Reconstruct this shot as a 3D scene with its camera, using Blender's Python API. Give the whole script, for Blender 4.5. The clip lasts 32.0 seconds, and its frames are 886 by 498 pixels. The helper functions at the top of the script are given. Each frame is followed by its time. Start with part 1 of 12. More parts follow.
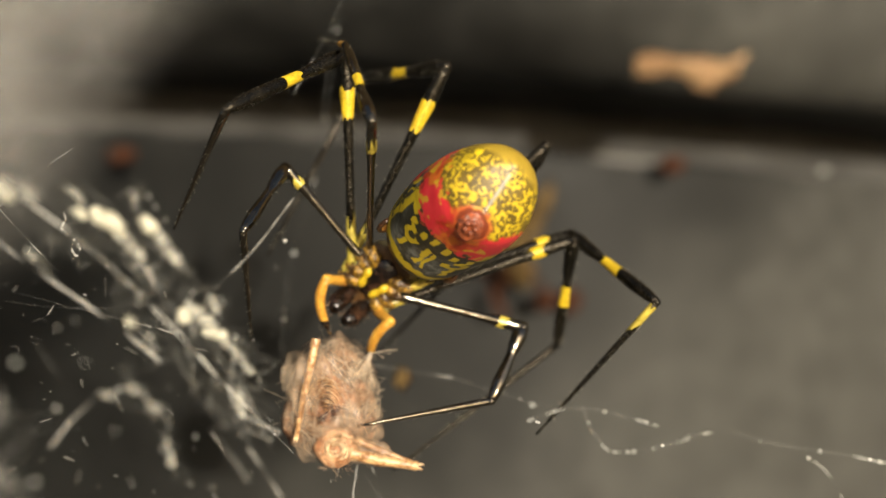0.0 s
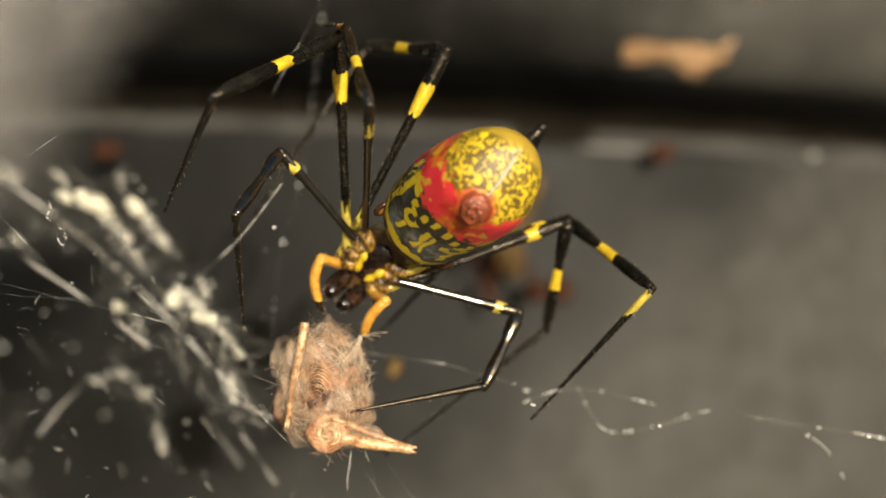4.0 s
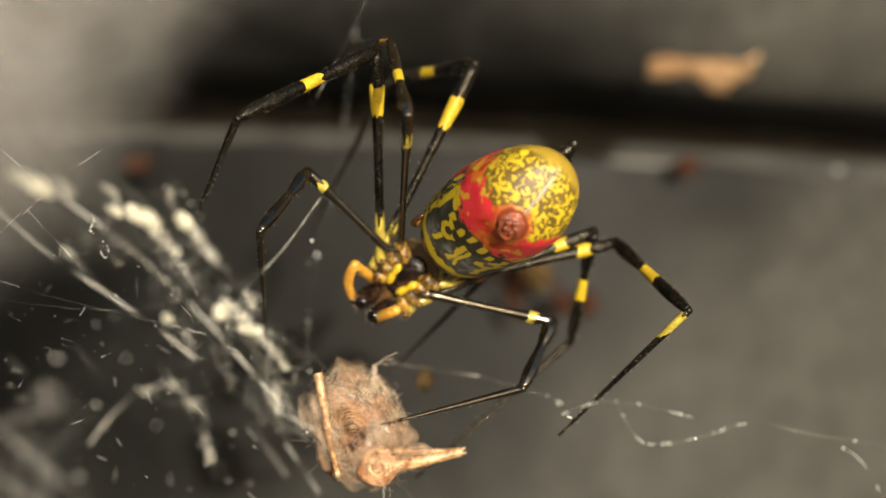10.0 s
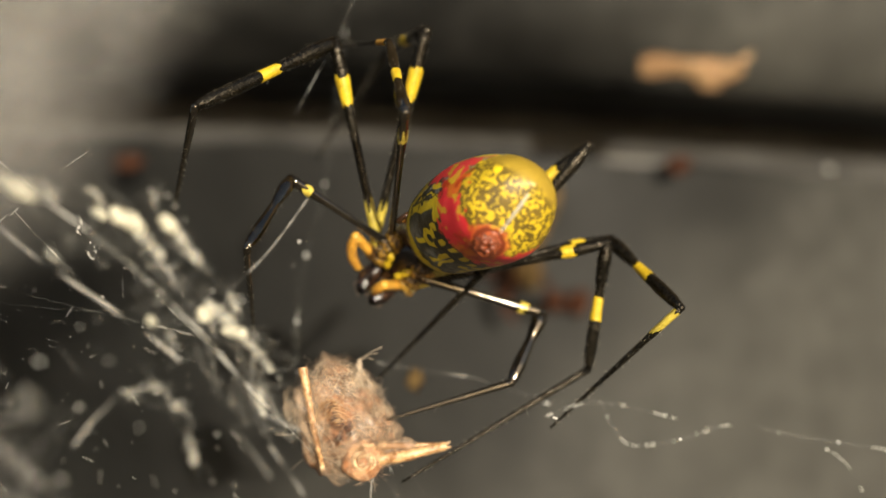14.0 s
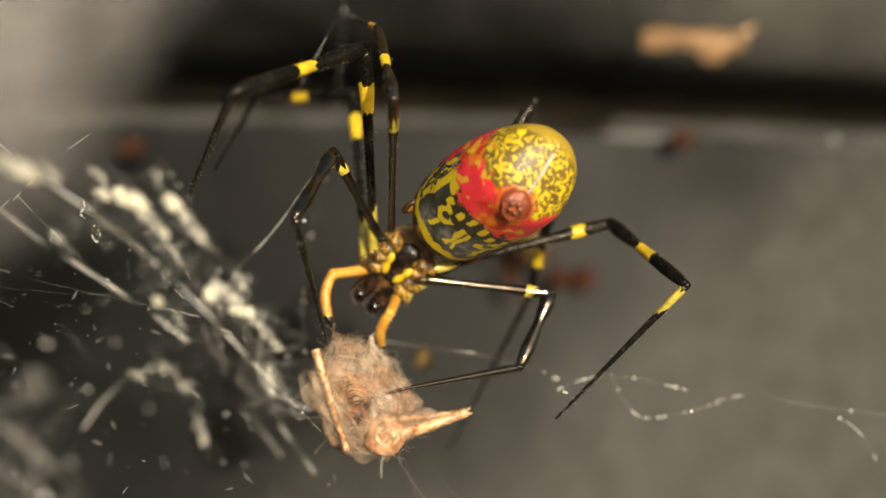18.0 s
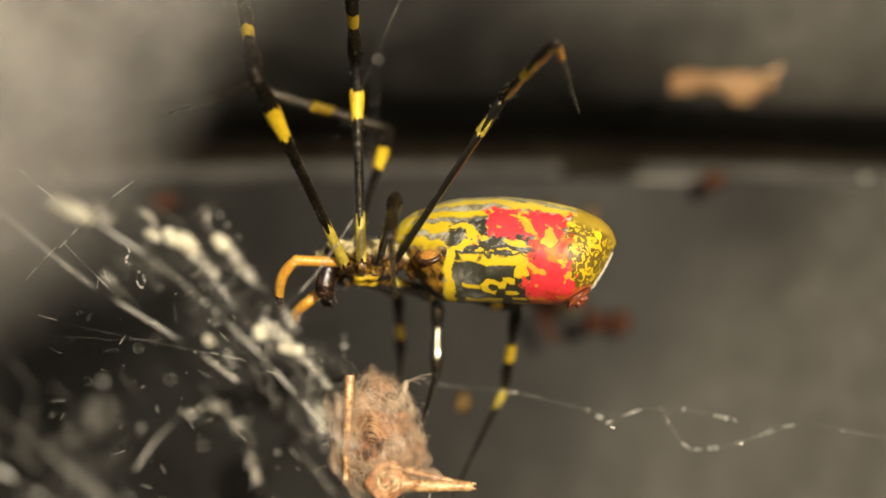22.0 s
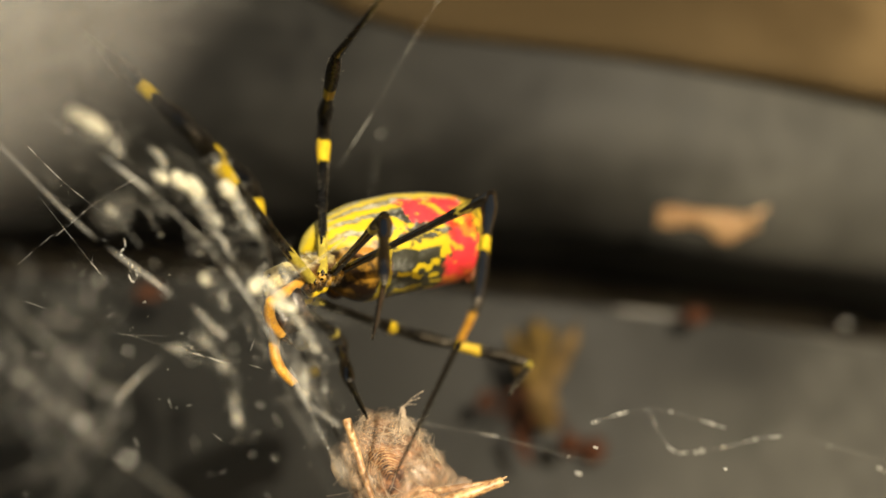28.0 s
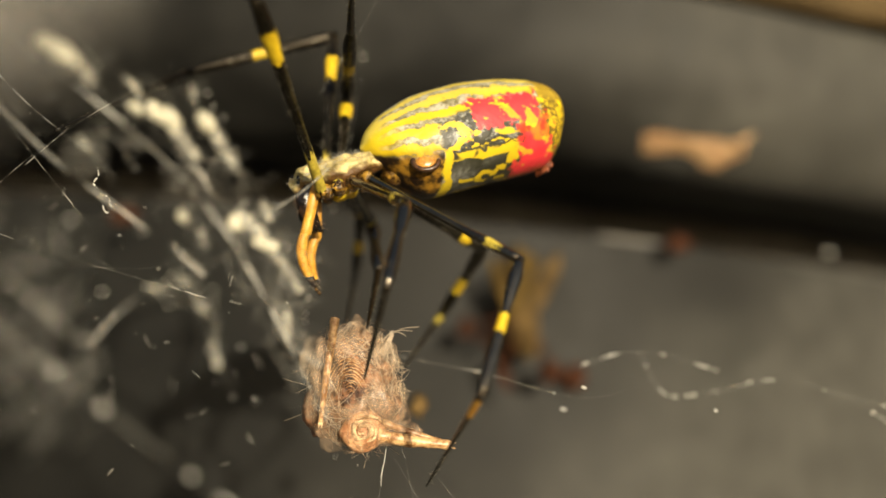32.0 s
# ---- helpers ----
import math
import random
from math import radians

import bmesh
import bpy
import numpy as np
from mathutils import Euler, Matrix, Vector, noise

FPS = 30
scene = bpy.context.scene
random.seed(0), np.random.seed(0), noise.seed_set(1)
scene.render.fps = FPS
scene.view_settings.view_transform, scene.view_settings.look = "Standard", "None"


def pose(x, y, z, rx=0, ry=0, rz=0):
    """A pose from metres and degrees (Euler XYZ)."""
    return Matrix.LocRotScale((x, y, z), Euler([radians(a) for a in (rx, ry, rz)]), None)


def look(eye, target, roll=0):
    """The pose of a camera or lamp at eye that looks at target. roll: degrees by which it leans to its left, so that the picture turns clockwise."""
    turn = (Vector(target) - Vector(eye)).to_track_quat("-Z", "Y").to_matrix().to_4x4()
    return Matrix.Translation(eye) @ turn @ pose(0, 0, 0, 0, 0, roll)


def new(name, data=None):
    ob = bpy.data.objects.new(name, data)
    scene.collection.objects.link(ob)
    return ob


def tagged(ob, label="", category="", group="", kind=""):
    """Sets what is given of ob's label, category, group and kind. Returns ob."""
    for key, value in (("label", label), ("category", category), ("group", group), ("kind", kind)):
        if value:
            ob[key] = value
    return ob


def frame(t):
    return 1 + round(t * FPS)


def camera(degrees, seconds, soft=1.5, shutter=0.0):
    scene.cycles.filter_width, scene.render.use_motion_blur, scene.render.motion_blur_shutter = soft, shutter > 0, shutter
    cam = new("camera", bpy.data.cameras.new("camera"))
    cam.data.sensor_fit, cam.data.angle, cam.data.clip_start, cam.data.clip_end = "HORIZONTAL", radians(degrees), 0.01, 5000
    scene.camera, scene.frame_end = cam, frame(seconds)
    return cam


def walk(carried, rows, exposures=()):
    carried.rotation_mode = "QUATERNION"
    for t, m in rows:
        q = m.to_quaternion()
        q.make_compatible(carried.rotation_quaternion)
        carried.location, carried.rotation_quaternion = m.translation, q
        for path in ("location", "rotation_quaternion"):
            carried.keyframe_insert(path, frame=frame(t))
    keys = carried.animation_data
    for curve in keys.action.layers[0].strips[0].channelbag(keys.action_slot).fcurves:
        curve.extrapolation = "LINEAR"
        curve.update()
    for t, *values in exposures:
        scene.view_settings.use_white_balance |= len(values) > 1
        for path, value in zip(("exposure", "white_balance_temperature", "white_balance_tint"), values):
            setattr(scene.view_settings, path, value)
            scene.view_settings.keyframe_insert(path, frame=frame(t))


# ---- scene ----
# ---- camera and its path ----
cam = camera(40.0, 32.0, soft=1.6)
cam.data.dof.use_dof = True
cam.data.dof.focus_distance = 0.0875
cam.data.dof.aperture_fstop = 16.0
PATH = [
    (0, pose(0.00002, 0.00002, 1.20007, 90.00, 0.00, 0.00)),
    (0.5, pose(0.00028, 0.00028, 1.19969, 90.08, 0.76, -0.09)),
    (1, pose(0.00092, -0.00032, 1.19961, 90.09, 1.27, 0.12)),
    (1.5, pose(0.00048, 0.00027, 1.19982, 90.10, 1.02, 0.04)),
    (2, pose(0.00053, 0.00036, 1.19915, 90.26, 1.28, 0.10)),
    (2.5, pose(-0.00023, 0.00111, 1.19898, 89.81, 0.83, -0.47)),
    (3, pose(-0.00035, 0.00125, 1.19853, 89.99, 1.01, -0.49)),
    (3.5, pose(-0.00010, 0.00098, 1.19885, 90.00, 0.97, -0.50)),
    (5.5, pose(-0.00106, 0.00159, 1.19846, 90.11, 0.68, -0.79)),
    (6, pose(-0.00098, 0.00090, 1.19900, 89.99, 0.39, -0.53)),
    (6.5, pose(-0.00090, 0.00029, 1.19940, 90.10, 0.41, -0.25)),
    (7, pose(-0.00097, 0.00024, 1.19916, 90.14, 0.31, -0.20)),
    (7.5, pose(-0.00104, 0.00004, 1.20002, 89.50, -0.19, -0.05)),
    (8, pose(-0.00119, -0.00073, 1.19976, 89.78, 0.18, 0.35)),
    (8.5, pose(-0.00162, -0.00012, 1.19960, 90.01, 0.46, 0.24)),
    (9, pose(-0.00145, -0.00034, 1.19939, 90.27, 0.62, 0.29)),
    (9.5, pose(-0.00179, 0.00027, 1.19922, 90.14, 0.36, -0.05)),
    (10, pose(-0.00191, -0.00010, 1.19894, 90.59, 0.74, 0.11)),
    (10.5, pose(-0.00191, 0.00005, 1.19908, 90.89, 0.70, 0.04)),
    (11, pose(-0.00101, -0.00069, 1.19934, 90.94, 0.91, 0.05)),
    (11.5, pose(-0.00154, 0.00006, 1.19905, 90.87, 0.70, -0.09)),
    (12, pose(-0.00113, -0.00012, 1.19932, 90.63, 0.92, 0.10)),
    (12.5, pose(-0.00138, 0.00033, 1.19911, 90.87, 0.84, -0.13)),
    (13, pose(-0.00100, -0.00015, 1.19898, 90.85, 1.31, 0.12)),
    (13.5, pose(-0.00110, -0.00037, 1.19916, 90.67, 1.06, 0.01)),
    (14, pose(-0.00105, -0.00029, 1.19929, 90.41, 0.75, 0.02)),
    (14.5, pose(-0.00072, -0.00073, 1.19901, 90.59, 1.47, 0.24)),
    (16.5, pose(-0.00063, -0.00037, 1.19959, 90.10, 1.02, 0.46)),
    (17, pose(-0.00089, 0.00032, 1.19874, 89.45, 1.21, -0.22)),
    (17.5, pose(-0.00122, 0.00048, 1.19890, 89.11, 0.94, -0.11)),
    (18, pose(-0.00132, 0.00028, 1.19885, 89.58, 1.87, 0.15)),
    (18.5, pose(-0.00097, 0.00038, 1.19855, 89.94, 2.37, 0.34)),
    (19, pose(-0.00110, 0.00029, 1.19866, 90.13, 2.52, 0.47)),
    (19.5, pose(-0.00114, -0.00015, 1.19848, 90.19, 2.55, 0.98)),
    (20, pose(-0.00078, -0.00059, 1.19809, 91.33, 2.79, 1.20)),
    (20.5, pose(-0.00080, -0.00051, 1.19786, 92.04, 2.80, 1.05)),
    (21, pose(-0.00095, -0.00008, 1.19752, 92.41, 3.47, 1.19)),
    (21.5, pose(-0.00217, 0.00072, 1.19846, 92.39, 2.88, 1.11)),
    (22, pose(-0.00278, -0.00004, 1.19759, 92.28, 3.13, 1.26)),
    (22.5, pose(-0.00151, 0.00056, 1.19536, 92.24, 3.57, 0.75)),
    (23, pose(-0.00163, 0.00086, 1.19463, 93.33, 2.55, -0.08)),
    (23.5, pose(-0.00169, 0.00097, 1.19324, 95.15, 2.30, -0.50)),
    (24, pose(-0.00173, 0.00027, 1.18989, 97.35, 1.97, -0.92)),
    (24.5, pose(-0.00194, -0.00019, 1.18698, 99.74, 0.61, -1.02)),
    (25, pose(-0.00305, 0.00060, 1.18352, 102.21, -0.31, -1.60)),
    (25.5, pose(-0.00415, 0.00113, 1.18148, 103.56, -0.44, -1.49)),
    (27.5, pose(-0.00460, 0.00145, 1.18318, 101.94, -1.88, -0.68)),
    (28, pose(-0.00460, 0.00098, 1.18284, 102.46, -1.35, -0.58)),
    (28.5, pose(-0.00510, 0.00264, 1.18245, 101.54, -1.05, -0.75)),
    (29, pose(-0.00529, 0.00236, 1.18267, 100.40, -1.22, -1.13)),
    (29.5, pose(-0.00509, 0.00234, 1.18315, 99.85, -1.35, -1.06)),
    (30, pose(-0.00499, 0.00271, 1.18299, 99.53, -0.79, -1.15)),
    (30.5, pose(-0.00501, 0.00307, 1.18327, 99.10, -1.26, -1.27)),
    (31, pose(-0.00492, 0.00307, 1.18390, 98.69, -1.48, -1.56)),
    (31.5, pose(-0.00485, 0.00300, 1.18441, 98.52, -1.60, -1.58)),
    (32, pose(-0.00532, 0.00350, 1.18460, 98.55, -1.64, -1.79)),
]
walk(cam, PATH, exposures=[(0.0, 0.65, 6100, 10), (17.0, 0.65, 6150, 10), (20.0, 0.54, 6350, 10), (22.0, 0.46, 6450, 10), (24.0, 0.54, 6550, 8), (26.0, 0.62, 6600, 7), (32.0, 0.63, 6650, 7)])

# ---- light ----
world = bpy.data.worlds.new("world")
scene.world = world
world.use_nodes = True
wn = world.node_tree
sky = wn.nodes.new("ShaderNodeTexSky")
sky.sky_type, sky.sun_disc = "NISHITA", False
sky.air_density, sky.dust_density = 0.8, 4.0
sky.sun_elevation, sky.sun_rotation = radians(10), radians(162)
wn.links.new(sky.outputs[0], wn.nodes["Background"].inputs[0])
wn.nodes["Background"].inputs[1].default_value = 0.14
sun = new("sun", bpy.data.lights.new("sun", "SUN"))
sun.data.energy, sun.data.angle, sun.data.color = 5.0, radians(0.6), (1.0, 0.885, 0.70)
sun.matrix_world = look((0.30, -0.94, 1.38), (0, 0, 1.2))

MM = 0.001
rng = random.Random(7)


# ---- node helpers ----
class Net:
    """A small builder of node materials."""

    def __init__(self, name, rough=0.5, spec=0.5):
        self.mat = bpy.data.materials.new(name)
        self.mat.use_nodes = True
        self.tree = self.mat.node_tree
        self.bsdf = self.tree.nodes["Principled BSDF"]
        self.bsdf.inputs["Roughness"].default_value = rough
        self.bsdf.inputs["Specular IOR Level"].default_value = spec
        self.coord = self.node("ShaderNodeTexCoord").outputs["Object"]

    def node(self, kind):
        return self.tree.nodes.new(kind)

    def put(self, socket, value):
        if isinstance(value, bpy.types.NodeSocket):
            self.tree.links.new(value, socket)
        elif value is not None:
            if isinstance(value, (tuple, list)) and socket.type == "RGBA" and len(value) == 3:
                value = (*value, 1)
            socket.default_value = value

    def math(self, op, a, b=None, c=None):
        n = self.node("ShaderNodeMath")
        n.operation = op
        for s, v in zip(n.inputs, (a, b, c)):
            self.put(s, v)
        return n.outputs[0]

    def ramp(self, v, lo, hi):
        """0 below lo, 1 above hi, smooth between."""
        n = self.node("ShaderNodeMapRange")
        n.interpolation_type = "SMOOTHSTEP"
        self.put(n.inputs["Value"], v)
        if lo < hi:
            n.inputs["From Min"].default_value, n.inputs["From Max"].default_value = lo, hi
        else:
            n.inputs["From Min"].default_value, n.inputs["From Max"].default_value = hi, lo
            n.inputs["To Min"].default_value, n.inputs["To Max"].default_value = 1, 0
        return n.outputs["Result"]

    def mix(self, f, a, b):
        n = self.node("ShaderNodeMix")
        n.data_type = "RGBA"
        self.put(n.inputs["Factor"], f)
        self.put(n.inputs["A"] if False else n.inputs[6], a)
        self.put(n.inputs[7], b)
        return n.outputs[2]

    def noise(self, scale, detail=3.0, rough=0.5, distort=0.0, vec=None):
        n = self.node("ShaderNodeTexNoise")
        self.put(n.inputs["Vector"], vec or self.coord)
        for k, v in (("Scale", scale), ("Detail", detail), ("Roughness", rough), ("Distortion", distort)):
            n.inputs[k].default_value = v
        return n.outputs[0]

    def cells(self, scale, feature="F1", vec=None):
        n = self.node("ShaderNodeTexVoronoi")
        n.feature = feature
        self.put(n.inputs["Vector"], vec or self.coord)
        n.inputs["Scale"].default_value = scale
        return n.outputs["Distance"]

    def stretch(self, sx, sy, sz):
        n = self.node("ShaderNodeMapping")
        self.put(n.inputs["Vector"], self.coord)
        n.inputs["Scale"].default_value = (sx, sy, sz)
        return n.outputs[0]

    def axes(self, vec=None):
        n = self.node("ShaderNodeSeparateXYZ")
        self.put(n.inputs[0], vec or self.coord)
        return [self.math("MULTIPLY", o, 1000.0) for o in n.outputs]

    def bump(self, height, dist, strength=0.6):
        n = self.node("ShaderNodeBump")
        self.put(n.inputs["Height"], height)
        n.inputs["Distance"].default_value, n.inputs["Strength"].default_value = dist, strength
        self.tree.links.new(n.outputs[0], self.bsdf.inputs["Normal"])

    def done(self, colour=None, rough=None):
        self.put(self.bsdf.inputs["Base Color"], colour)
        self.put(self.bsdf.inputs["Roughness"], rough)
        return self.mat


def mottled(name, a, b, scale, rough=0.5, spec=0.5, bump=0.0, lo=0.35, hi=0.65, fine=4.0):
    """Two colours mixed by noise at two scales, with relief."""
    n = Net(name, rough, spec)
    big, small = n.noise(scale), n.noise(scale * fine, 4.0, 0.6)
    f = n.ramp(n.math("ADD", n.math("MULTIPLY", big, 0.65), n.math("MULTIPLY", small, 0.35)), lo, hi)
    if bump:
        n.bump(small, bump)
    return n.done(n.mix(f, a, b), n.math("ADD", n.math("MULTIPLY", small, 0.25), rough - 0.12))


# ---- materials ----
def abdomen_skin():
    n = Net("abdomen_skin", 0.4, 0.28)
    x, y, z = n.axes()
    m = n.math
    # phi: degrees round the body from the belly's middle line (0) to the back (180)
    phi = m("MULTIPLY", m("ARCTAN2", m("ABSOLUTE", y), m("MULTIPLY", z, -1.0)), 57.2958)
    w1 = m("SUBTRACT", n.noise(430, 2.0), 0.5)
    w2 = m("SUBTRACT", n.noise(1100, 2.0), 0.5)
    w4 = m("SUBTRACT", n.noise(2600, 3.0, 0.6), 0.5)
    xw = m("ADD", m("ADD", x, m("MULTIPLY", w4, 1.6)), m("ADD", m("MULTIPLY", w1, 3.0), m("MULTIPLY", w2, 2.2)))
    pw = m("ADD", m("ADD", phi, m("MULTIPLY", w4, 24.0)), m("ADD", m("MULTIPLY", w1, 40.0), m("MULTIPLY", w2, 28.0)))
    ps = m("ADD", m("ADD", phi, m("MULTIPLY", w4, 3.0)), m("ADD", m("MULTIPLY", w2, 9.0), m("MULTIPLY", w1, 14.0)))
    xs = m("ADD", m("ADD", x, m("MULTIPLY", w4, 0.2)), m("ADD", m("MULTIPLY", w2, 0.8), m("MULTIPLY", w1, 1.0)))
    lemon = n.mix(n.noise(300), (0.38, 0.275, 0.007), (0.50, 0.375, 0.015))
    yellow = n.mix(m("MULTIPLY", n.ramp(phi, 112.0, 150.0), n.noise(420, 3.0)), lemon, (0.44, 0.385, 0.11))
    dark = n.mix(n.noise(700), (0.008, 0.008, 0.005), (0.040, 0.038, 0.022))
    grey = n.mix(n.ramp(n.noise(1500, 4.0, 0.7), 0.35, 0.65), (0.045, 0.046, 0.044), (0.30, 0.30, 0.265))

    def bar(v, lo, hi, soft):
        return m("MULTIPLY", n.ramp(v, lo - soft, lo + soft), n.ramp(v, hi + soft, hi - soft))

    # back: yellow with wavy lengthwise stripes of grey, each with a darker edge
    w3 = m("SUBTRACT", n.noise(900, 3.0, 0.6, 0.0, n.stretch(0.35, 1.0, 1.0)), 0.5)
    s = m("ADD", m("MULTIPLY", phi, 0.27), m("ADD", m("MULTIPLY", x, 0.30), m("ADD", m("MULTIPLY", w1, 7.0), m("ADD", m("MULTIPLY", w3, 3.5), m("MULTIPLY", w4, 3.0)))))
    wave = m("SINE", s)
    reach = n.ramp(m("ADD", x, m("MULTIPLY", w1, 5.0)), -7.8, -6.4)
    stripe = m("MULTIPLY", n.ramp(wave, 0.15, 0.5), reach)
    edge = m("MULTIPLY", bar(wave, 0.18, 0.42, 0.08), reach)
    top = n.mix(m("MULTIPLY", edge, 0.4), n.mix(m("MULTIPLY", stripe, 0.85), yellow, grey), dark)
    # flank: black with ragged yellow blobs and grey streaks between
    fv = n.stretch(0.75, 1.0, 1.25)
    blob = n.ramp(m("ADD", n.noise(760, 2.0, 0.5, 0.9, fv), m("MULTIPLY", w4, 0.12)), 0.535, 0.57)
    streak = m("MULTIPLY", n.ramp(n.noise(1700, 3.0, 0.6, 0.6, fv), 0.50, 0.60), 0.75)
    side = n.mix(blob, n.mix(streak, dark, grey), yellow)
    flank = n.mix(m("MAXIMUM", n.ramp(m("ADD", ps, m("MULTIPLY", w1, 30.0)), 96.0, 112.0), n.ramp(xw, -3.4, -4.4)), side, top)
    # belly plate: black inside a yellow rim, with a bar, a ring and spots on each side
    plate = m("MULTIPLY", n.ramp(ps, 65.0, 63.5), bar(xs, -3.9, 2.4, 0.08))
    gaps = n.ramp(n.noise(520, 1.0), 0.34, 0.38)
    rim = m("MAXIMUM", bar(xs, -3.9, -3.2, 0.06), m("MULTIPLY", m("MULTIPLY", bar(ps, 53.0, 62.0, 1.0), gaps), n.ramp(xs, 1.9, 1.7)))
    ring_d = m("SQRT", m("ADD", m("POWER", m("SUBTRACT", xs, -0.1), 2.0), m("POWER", m("MULTIPLY", m("SUBTRACT", ps, 28.0), 0.07), 2.0)))
    marks = m("MULTIPLY", bar(ring_d, 0.38, 0.86, 0.05), m("SUBTRACT", 1.0, m("MULTIPLY", n.ramp(xs, -0.05, 0.1), n.ramp(ps, 28.0, 24.0))))
    for x0, x1, p0, p1 in ((-2.5, -1.0, 26.0, 32.0), (0.6, 1.5, 33.0, 41.0), (0.8, 1.6, 17.0, 24.0), (1.1, 2.2, 3.0, 10.0), (-2.6, 0.4, 1.0, 6.0), (1.5, 2.4, 42.0, 63.0)):
        marks = m("MAXIMUM", marks, m("MULTIPLY", bar(xs, x0, x1, 0.06), bar(ps, p0, p1, 0.9)))
    # soft grey shine on the plate, painted as colour
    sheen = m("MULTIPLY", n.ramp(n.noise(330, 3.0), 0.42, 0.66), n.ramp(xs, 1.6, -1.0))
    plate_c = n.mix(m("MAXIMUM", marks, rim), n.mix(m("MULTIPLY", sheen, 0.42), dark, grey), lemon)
    body = n.mix(plate, flank, plate_c)
    collar = m("MULTIPLY", n.ramp(xs, -3.9, -4.05), n.ramp(ps, 74.0, 56.0))
    amber = n.mix(n.ramp(n.noise(560, 4.0, 0.6), 0.47, 0.66), (0.010, 0.0045, 0.002), (0.26, 0.135, 0.014))
    body = n.mix(collar, body, amber)
    # red patches: a two-lobed one on each flank and a smaller one each side of the spinnerets
    up = m("MULTIPLY", bar(xw, -1.1, 4.9, 0.16), bar(pw, 80.0, 122.0, 4.0))
    notch = m("MULTIPLY", bar(xw, 1.7, 2.15, 0.15), n.ramp(pw, 92.0, 104.0))
    lowred = m("MULTIPLY", bar(xw, 2.4, 5.7, 0.2), bar(pw, 16.0, 66.0, 4.0))
    join = m("MULTIPLY", bar(xw, 2.4, 6.1, 0.3), n.ramp(pw, 100.0, 88.0))
    flecks = n.ramp(n.noise(640, 2.0, 0.5, 0.6), 0.60, 0.635)
    red = n.mix(n.noise(900, 4.0, 0.7), (0.46, 0.010, 0.018), (0.60, 0.045, 0.050))
    orange = n.mix(n.ramp(n.noise(900, 3.0), 0.4, 0.6), (0.30, 0.025, 0.006), (0.50, 0.13, 0.012))
    body = n.mix(join, body, n.mix(flecks, orange, yellow))
    body = n.mix(m("MAXIMUM", up, lowred), body, n.mix(m("MULTIPLY", flecks, 0.7), red, yellow))
    body = n.mix(m("MULTIPLY", notch, up), body, yellow)
    # hind end: olive brown with yellow scribbles and dots, plain gold towards the back
    rear = n.ramp(m("SUBTRACT", xw, m("MULTIPLY", n.ramp(phi, 20.0, 100.0), -0.5)), 5.8, 6.1)
    gold = n.mix(n.noise(350), (0.20, 0.132, 0.011), (0.30, 0.205, 0.020))
    olive = n.mix(n.noise(800, 3.0), (0.035, 0.024, 0.004), (0.16, 0.105, 0.012))
    scrib = n.ramp(m("ADD", n.noise(2000, 0.5, 0.4, 1.5), m("MULTIPLY", w4, 0.05)), 0.525, 0.56)
    dots = n.ramp(n.cells(560, "F1"), 0.21, 0.18)
    fade = n.ramp(m("ADD", m("ADD", z, m("MULTIPLY", x, 0.25)), m("MULTIPLY", w1, 1.5)), 3.2, 2.3)
    back = n.mix(fade, gold, n.mix(scrib, olive, (0.42, 0.30, 0.010)))
    back = n.mix(m("MULTIPLY", dots, fade), back, (0.58, 0.42, 0.008))
    body = n.mix(rear, body, back)
    # brown dome that the spinnerets stand on
    dome = m("SQRT", m("ADD", m("POWER", m("SUBTRACT", x, 5.95), 2.0), m("ADD", m("POWER", y, 2.0), m("POWER", m("ADD", z, 3.7), 2.0))))
    rings = n.ramp(m("SINE", m("ADD", m("MULTIPLY", dome, 11.0), m("MULTIPLY", w2, 8.0))), -0.4, 0.6)
    dome_m = n.ramp(m("ADD", dome, m("MULTIPLY", w2, 1.6)), 1.9, 0.9)
    body = n.mix(dome_m, body, n.mix(rings, (0.13, 0.025, 0.009), (0.34, 0.075, 0.018)))
    n.bump(m("ADD", m("ADD", n.noise(2600, 2.0), m("MULTIPLY", n.noise(700, 2.0), 1.5)), m("MULTIPLY", rings, m("MULTIPLY", dome_m, 0.8))), 0.00012, 0.35)
    return n.done(body, m("ADD", m("MULTIPLY", n.noise(900), 0.25), 0.32))


M_ABD = abdomen_skin()


def black_chitin(name, a, b, grain, rough, relief=0.8, uneven=0.35):
    """Near-black shell, pitted and ridged so that its glints break up."""
    n = Net(name, rough, 0.45)
    big, small = n.noise(900, 3.0), n.noise(grain, 3.0, 0.65, 0.0, n.stretch(1.0, 1.0, 0.35))
    pits = n.noise(grain * 1.7, 2.0)
    n.bump(n.math("ADD", small, n.math("MULTIPLY", pits, 0.6)), 0.00012, relief)
    return n.done(n.mix(n.ramp(big, 0.4, 0.75), a, b), n.math("MULTIPLY_ADD", n.ramp(pits, 0.35, 0.7), uneven, rough - 0.1))


